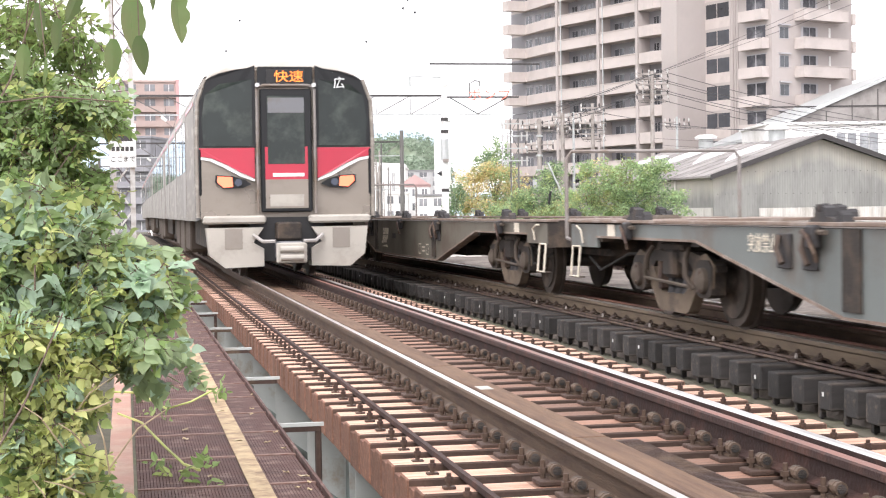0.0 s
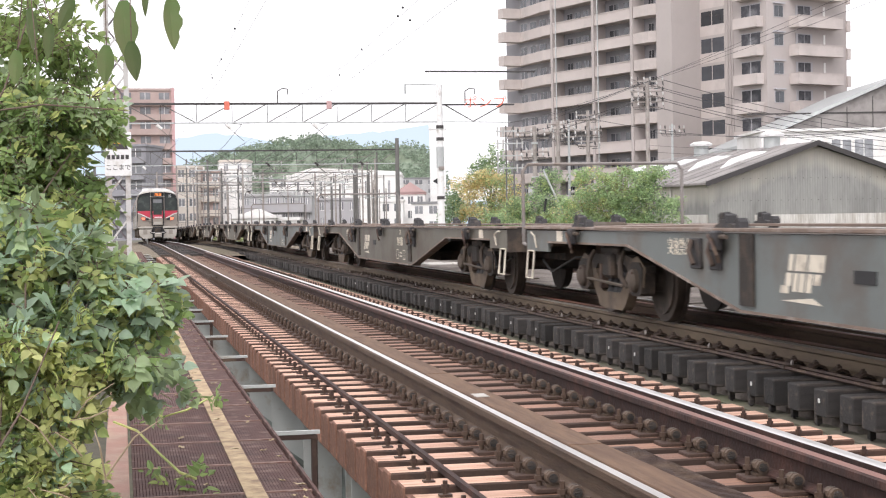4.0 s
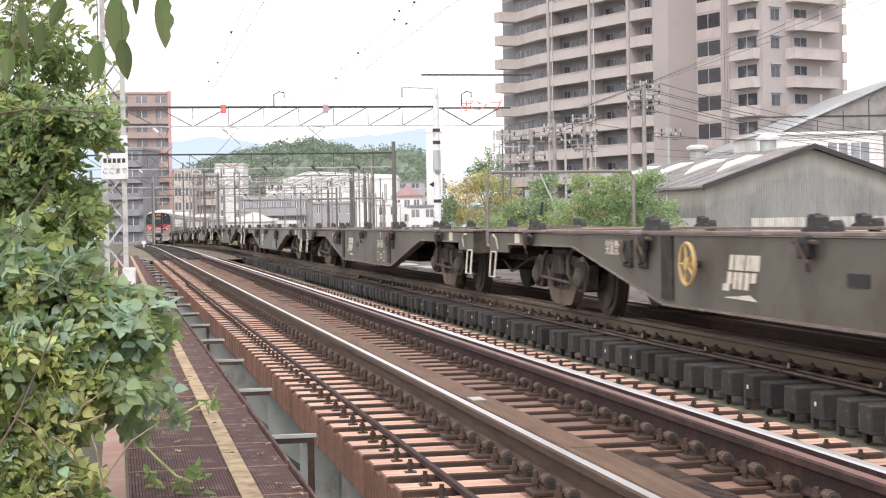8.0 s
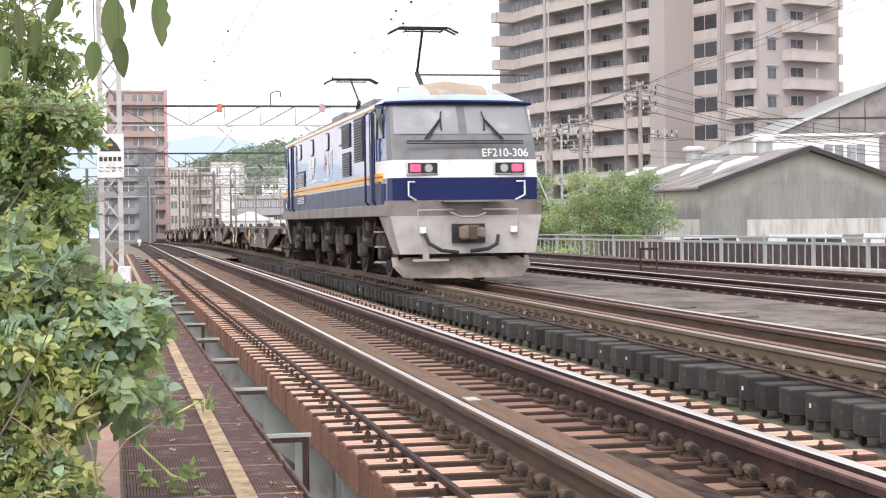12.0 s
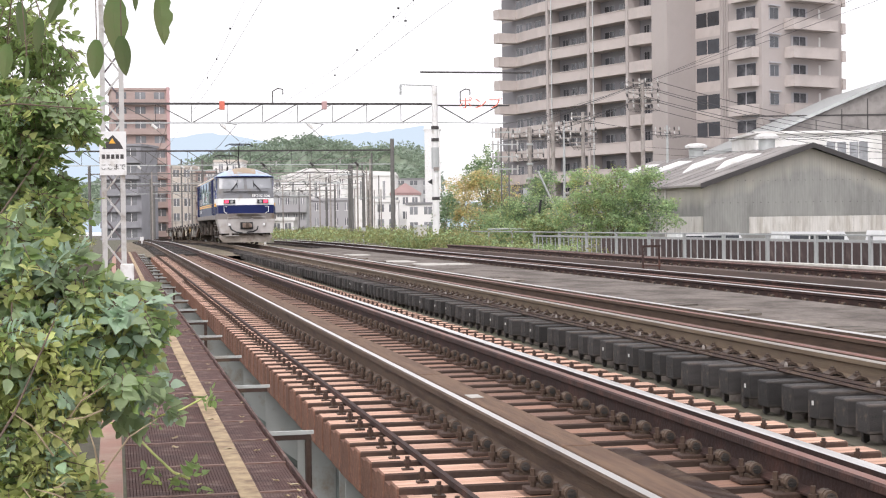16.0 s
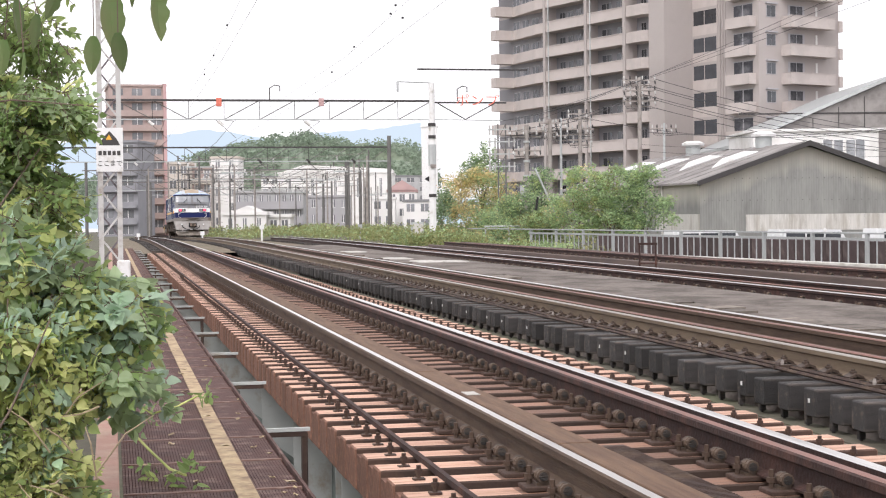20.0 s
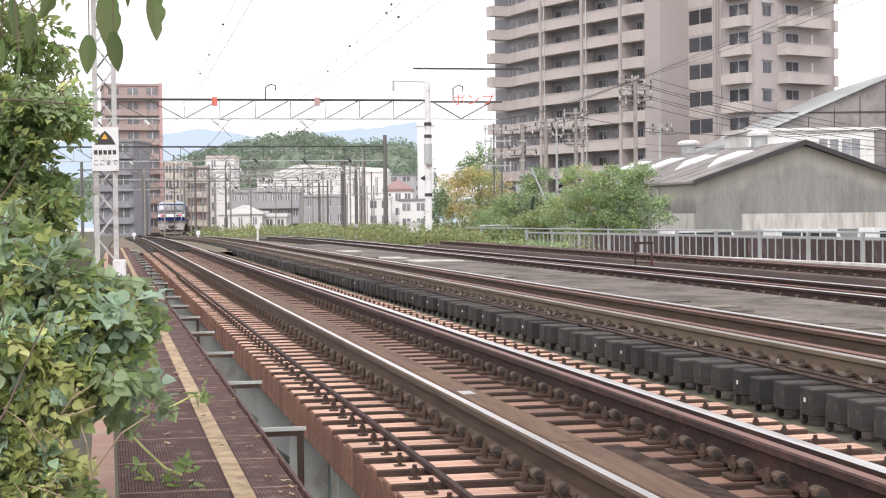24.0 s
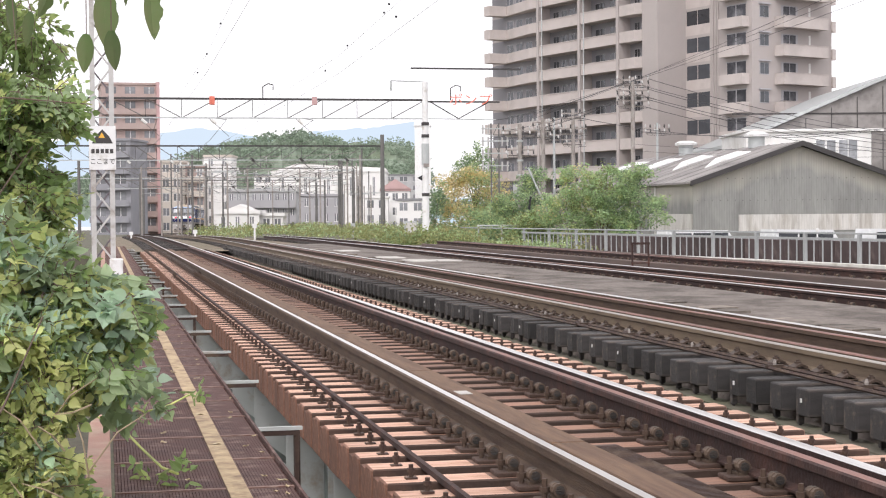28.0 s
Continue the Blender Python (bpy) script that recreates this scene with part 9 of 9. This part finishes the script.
for k, (l, z, drop) in enumerate(((-1.12, 0.78, 0.05), (-1.08, 0.74, 0.07), (-1.17, 0.86, 0.03), (-1.14, 0.56, 0.1), (-1.1, 0.52, 0.12), (-1.19, 0.47, 0.1), (-1.24, 0.42, 0.06))):
    x, y = place(l, 5.62)
    a = Vector((x + 0.4, y - 5.6, z + 0.6))
    b = a + Vector((0.1 + 0.03 * (k % 3), 0.02, -drop))
    part("tendril", Geo().tube([a - Vector((0.12, 0, -0.02)), a, b], [0.004, 0.003, 0.0015], 5), M["vine_leaf"], vine, smooth=True)
    leaf, twig = sprays(5, [(*a.lerp(b, 0.4), 0.05, 0.04, 0.03), (*b, 0.03, 0.03, 0.025)], 0.052, 90 + k, 5, 0.06, 0.38)
    tagged(part("hanging_leaves", leaf, M["vine_pale" if k % 2 else "vine_leaf"], vine, smooth=True), kind="stuff")
# yellow-green undergrowth below the rail
low = plant("undergrowth", "yellow-green tangled undergrowth below the rail", "bush", (-0.6, 5.4, -1.2),
            hedge(5.45, ((0.68, -1.3), (0.6, -1.29), (0.52, -1.31), (0.44, -1.28), (0.36, -1.3), (0.28, -1.28), (0.2, -1.28), (0.12, -1.26), (0.04, -1.25)), -1.66, 25),
            (("low_leaf", 1250, 0.042, 0.085, 0.33), ("shrub_leaf", 300, 0.042, 0.085, 0.33), ("vine_pale", 170, 0.05, 0.085, 0.38), ("vine_leaf", 160, 0.046, 0.085, 0.38)), 71,
            (((-0.7, 5.4, -3.6), (-0.4, 5.5, 0.5), 0.006), ((-0.5, 5.6, -3.6), (-0.3, 5.5, 0.3), 0.005), ((-0.55, 5.2, 0.1), (-0.2, 5.3, 0.75), 0.005)))
rt = np.random.RandomState(77)
M["dry_stem"] = mat("dry_pale_stem", (0.34, 0.27, 0.18), 0.9, 0, 0.2, 20)
for k in range(26):
    x, y = place(float(rt.uniform(-1.62, -1.12)), 5.2 + float(rt.uniform(-0.1, 0.25)))
    z = float(rt.uniform(-0.05, 0.6))
    lean, rise = float(rt.uniform(-0.18, 0.22)), float(rt.uniform(-0.05, 0.2))
    a = Vector((x + 0.6, y - 5.4, z + 1.2))
    part("dry_stem", Geo().tube([a, a + Vector((lean * 0.5, -0.04, rise * 0.7)), a + Vector((lean, -0.02, rise))], [0.0035, 0.003, 0.0015], 5), M["dry_stem"], low, smooth=True)
# runners creeping over the grating
for k, pts in enumerate((((-0.1, 8.9, 0.1), (0.05, 8.8, 0.1), (0.2, 8.6, 0.03), (0.33, 8.7, 0.05), (0.46, 9.1, 0.06)), ((-0.05, 7.9, 0.1), (0.06, 7.6, 0.09), (0.15, 7.1, 0.05), (0.22, 6.6, 0.04), (0.27, 6.3, 0.06)))):
    rn = thing("vine_runner", "thin green vine runner creeping over the grating", "vine", group="vine runners", at=pose(*pts[0]))
    loc = [tuple(Vector(q) - Vector(pts[0])) for q in pts]
    part("stem", Geo().tube(loc, 0.006, 5), M["low_leaf"], rn, smooth=True)
    leaf, twig = sprays(10, [(*Vector(loc[2 if k == 0 else 3]), 0.13, 0.3, 0.03), (*Vector(loc[4]), 0.06, 0.12, 0.03)], 0.05, 81 + k, 5, 0.08)
    tagged(part("foliage", leaf, M["shrub_leaf"], rn), kind="stuff")

# ---- overhanging twig with large leaves, close by ----
BD = 2.6
bx, by = -0.05, 2.66
bough = thing("overhanging_bough", "overhanging twig with large dull green leaves", "branch", at=pose(bx, by, 1.42))


def big_leaf(s, notch, wide=0.25):
    """One drooping leaf, cupped along its midrib, with a gnawed edge."""
    n = 10
    rows = []
    for i in range(n):
        f = i / (n - 1)
        w = wide * s * (math.sin(math.pi * min(1.0, 0.06 + f * 0.94)) ** 0.75) * (1.05 - 0.4 * f)
        cut = 1 - notch * (0.5 if i in (3, 6) else 0)
        rows.append([(-w, 0.22 * w, -f * s), (-w * 0.5, 0.06 * w, -f * s), (0, -0.03 * s * math.sin(math.pi * f), -f * s), (w * 0.5 * cut, 0.06 * w, -f * s), (w * cut, 0.22 * w, -f * s)])
    return Geo().grid(rows)


# offsets across the view, height above the eye, length, turn and tilt of each leaf
hanging = ((-0.588, 0.305, 0.066, 20, 4, 0.0), (-0.548, 0.37, 0.10, -10, -3, 0.3), (-0.53, 0.3, 0.065, 30, -6, 0.0), (-0.472, 0.375, 0.088, -25, -4, 0.7), (-0.655, 0.33, 0.06, 60, 12, 0.2),
           (-0.70, 0.36, 0.07, -40, -8, 0.0), (-0.63, 0.375, 0.055, 10, 25, 0.4), (-0.735, 0.30, 0.06, 35, 6, 0.0), (-0.68, 0.27, 0.05, -60, 18, 0.3), (-0.50, 0.385, 0.05, 70, 10, 0.0))
hanging += ((-0.6, 0.47, 0.09, 15, 6, 0.2), (-0.51, 0.475, 0.08, -20, -4, 0.4), (-0.45, 0.47, 0.09, 25, 4, 0.3), (-0.66, 0.465, 0.07, -35, 8, 0.0), (-0.555, 0.48, 0.08, 40, -6, 0.0))
tips = []
for l, up, s2, turn, tilt, notch in hanging:
    x, y = place(l + 0.012, BD + 0.05 * math.sin(l * 40))
    lf = part("leaf", big_leaf(s2, notch), M["big_leaf"], bough, at=pose(x - bx, y - by, 1.064 + up - 1.42, 0, tilt, turn - 11.75), smooth=True)
    tips.append((x - bx, y - by, 1.064 + up - 1.42))
xa, ya = place(-0.85, BD)
twig_main = [(xa - bx, ya - by, -0.02), (tips[5][0], tips[5][1], 0.1), (tips[0][0], tips[0][1], 0.14), (tips[2][0], tips[2][1], 0.16), (tips[3][0], tips[3][1], 0.17)]
xg, yg = place(-1.5, BD)
part("stem", Geo().tube([(xg - bx, yg - by, -5.0), (xg - bx, yg - by, -0.6), (xa - bx, ya - by, -0.02)], [0.012, 0.006, 0.003], 6), M["bark"], bough, smooth=True)
part("twig", Geo().tube(twig_main, [0.003, 0.0028, 0.0025, 0.002, 0.0015], 6), M["bark"], bough, smooth=True)
for t0 in tips:
    near = min(twig_main, key=lambda q: (q[0] - t0[0]) ** 2 + (q[1] - t0[1]) ** 2)
    part("stalk", Geo().tube([near, t0], 0.0013, 4), M["bark"], bough)

# dead leaves and scraps lying on the grating
M["dead_leaf"] = mat("dry_pale_leaf", (0.42, 0.33, 0.2), 0.9, 0, 0.2, 20, (0.55, 0.5, 0.4), 0.4, 9, island=0.3)
rl = np.random.RandomState(12)
scrap = []
for k in range(3):
    s = 0.018 + 0.006 * k
    scrap.append(mesh_of("fallen_leaf", Geo().add([(-s, 0, 0.002), (-s * 0.3, -s * 0.5, 0.006), (s * 0.6, -s * 0.35, 0.004), (s, 0.002, 0.01), (s * 0.3, s * 0.5, 0.003), (-s * 0.5, s * 0.4, 0.008), (0, 0, 0.0)], [(0, 1, 6), (1, 2, 6), (2, 3, 6), (3, 4, 6), (4, 5, 6), (5, 0, 6)]), M["dead_leaf"]))
for k in range(46):
    y = 5.6 + 12 * rl.uniform() ** 1.6
    x = rl.uniform(0.05, 0.71) if k % 3 else rl.uniform(0.6, 0.72)
    lf = part("fallen_leaf", scrap[k % 3], None, None, at=pose(float(x), float(y), 0.006, 0, 0, float(rl.uniform(0, 360))))
    tagged(lf, "small dry leaf lying on the grating", "leaf", "fallen leaves")


# ---- what moves ----
def train_s(t):
    """Distance of the locomotive's near coupler along the line."""
    rows = ((0, -102.6), (9, -6.42), (10.5, 9.35), (11, 14.6), (12.5, 31.3), (14.5, 54.5), (17, 83.8), (19, 107.0), (21, 129.0), (24, 160.0), (26, 179.0), (28, 196.0))
    return float(np.interp(t, [r[0] for r in rows], [r[1] for r in rows]))


def emu_s(t):
    rows = ((0, 25.5), (0.5, 36.2), (1, 47.2), (1.5, 58.2), (2, 69.5), (2.5, 80.5), (3, 91.5), (3.5, 102), (6, 150), (7, 167), (8, 184), (9, 200), (10, 216), (12, 246), (16, 290), (20, 300), (28, 300))
    return float(np.interp(t, [r[0] for r in rows], [r[1] for r in rows]))


def motions():
    times = [0.5 * i for i in range(57)]
    walk(loco, [(t, track_pose(5.85, train_s(t) + 8.8) @ pose(0, -8.8, 0)) for t in times])
    for i, w in enumerate(wagons):
        walk(w, [(t, track_pose(5.85, train_s(t) + 17.4 + 20.5 * i + 10.2) @ pose(0, -10.2, 0)) for t in times])
    for i, w in enumerate(cars):
        walk(w, [(t, track_pose(2.55, emu_s(t) + 20.0 * i + 10) @ pose(0, -10, 0)) for t in times])
    # wheels of the locomotive and of the wagons behind its leading end roll along the rails
    fine = [i / 30 for i in range(841)]
    for vehicle, r in [(loco, 0.53)] + [(w, 0.41) for w in wagons[:4]]:
        for axle in [o for o in vehicle.children_recursive if o.name.startswith("axle") and o.children]:
            if axle.name.split(".")[0] == "axle":
                home = axle.matrix_basis.copy()
                walk(axle, [(t, home @ pose(0, 0, 0, -math.degrees((train_s(t) + 110) / r))) for t in fine])
    # the plants stir in the trains' wind, blown over the walkway at first, and settle again
    gust = lambda t: float(np.interp(t, (0, 3.5, 6.5, 28), (1, 0.8, 0, 0)))
    bent = lambda t: float(np.interp(t, (0, 7.5, 10, 14, 28), (1, 1, 0.6, 0, 0)))
    for ob, amp, ph, push in ((tall, 0.4, 0.0, (0.08, 0, 0.0)), (vine, 0.7, 0.8, (0.03, 0, 0.1)), (low, 0.35, 1.7, (0, 0, 0.0)), (bough, 0.9, 2.4, (0.012, 0, -0.012))):
        home = ob.matrix_basis.copy()
        calm = [(t, (1.0 if t < 3 else 0.6 if t < 13 else 0.35)) for t in times]
        walk(ob, [(t, pose(*[(bent(t) if ob == tall else gust(t)) * q for q in push]) @ home @ pose(0, 0, 0, amp * c * 0.4 * math.sin(2.1 * t + ph), amp * c * math.sin(1.5 * t + ph * 2), amp * c * 0.8 * math.sin(1.1 * t + ph))) for t, c in calm])


motions()
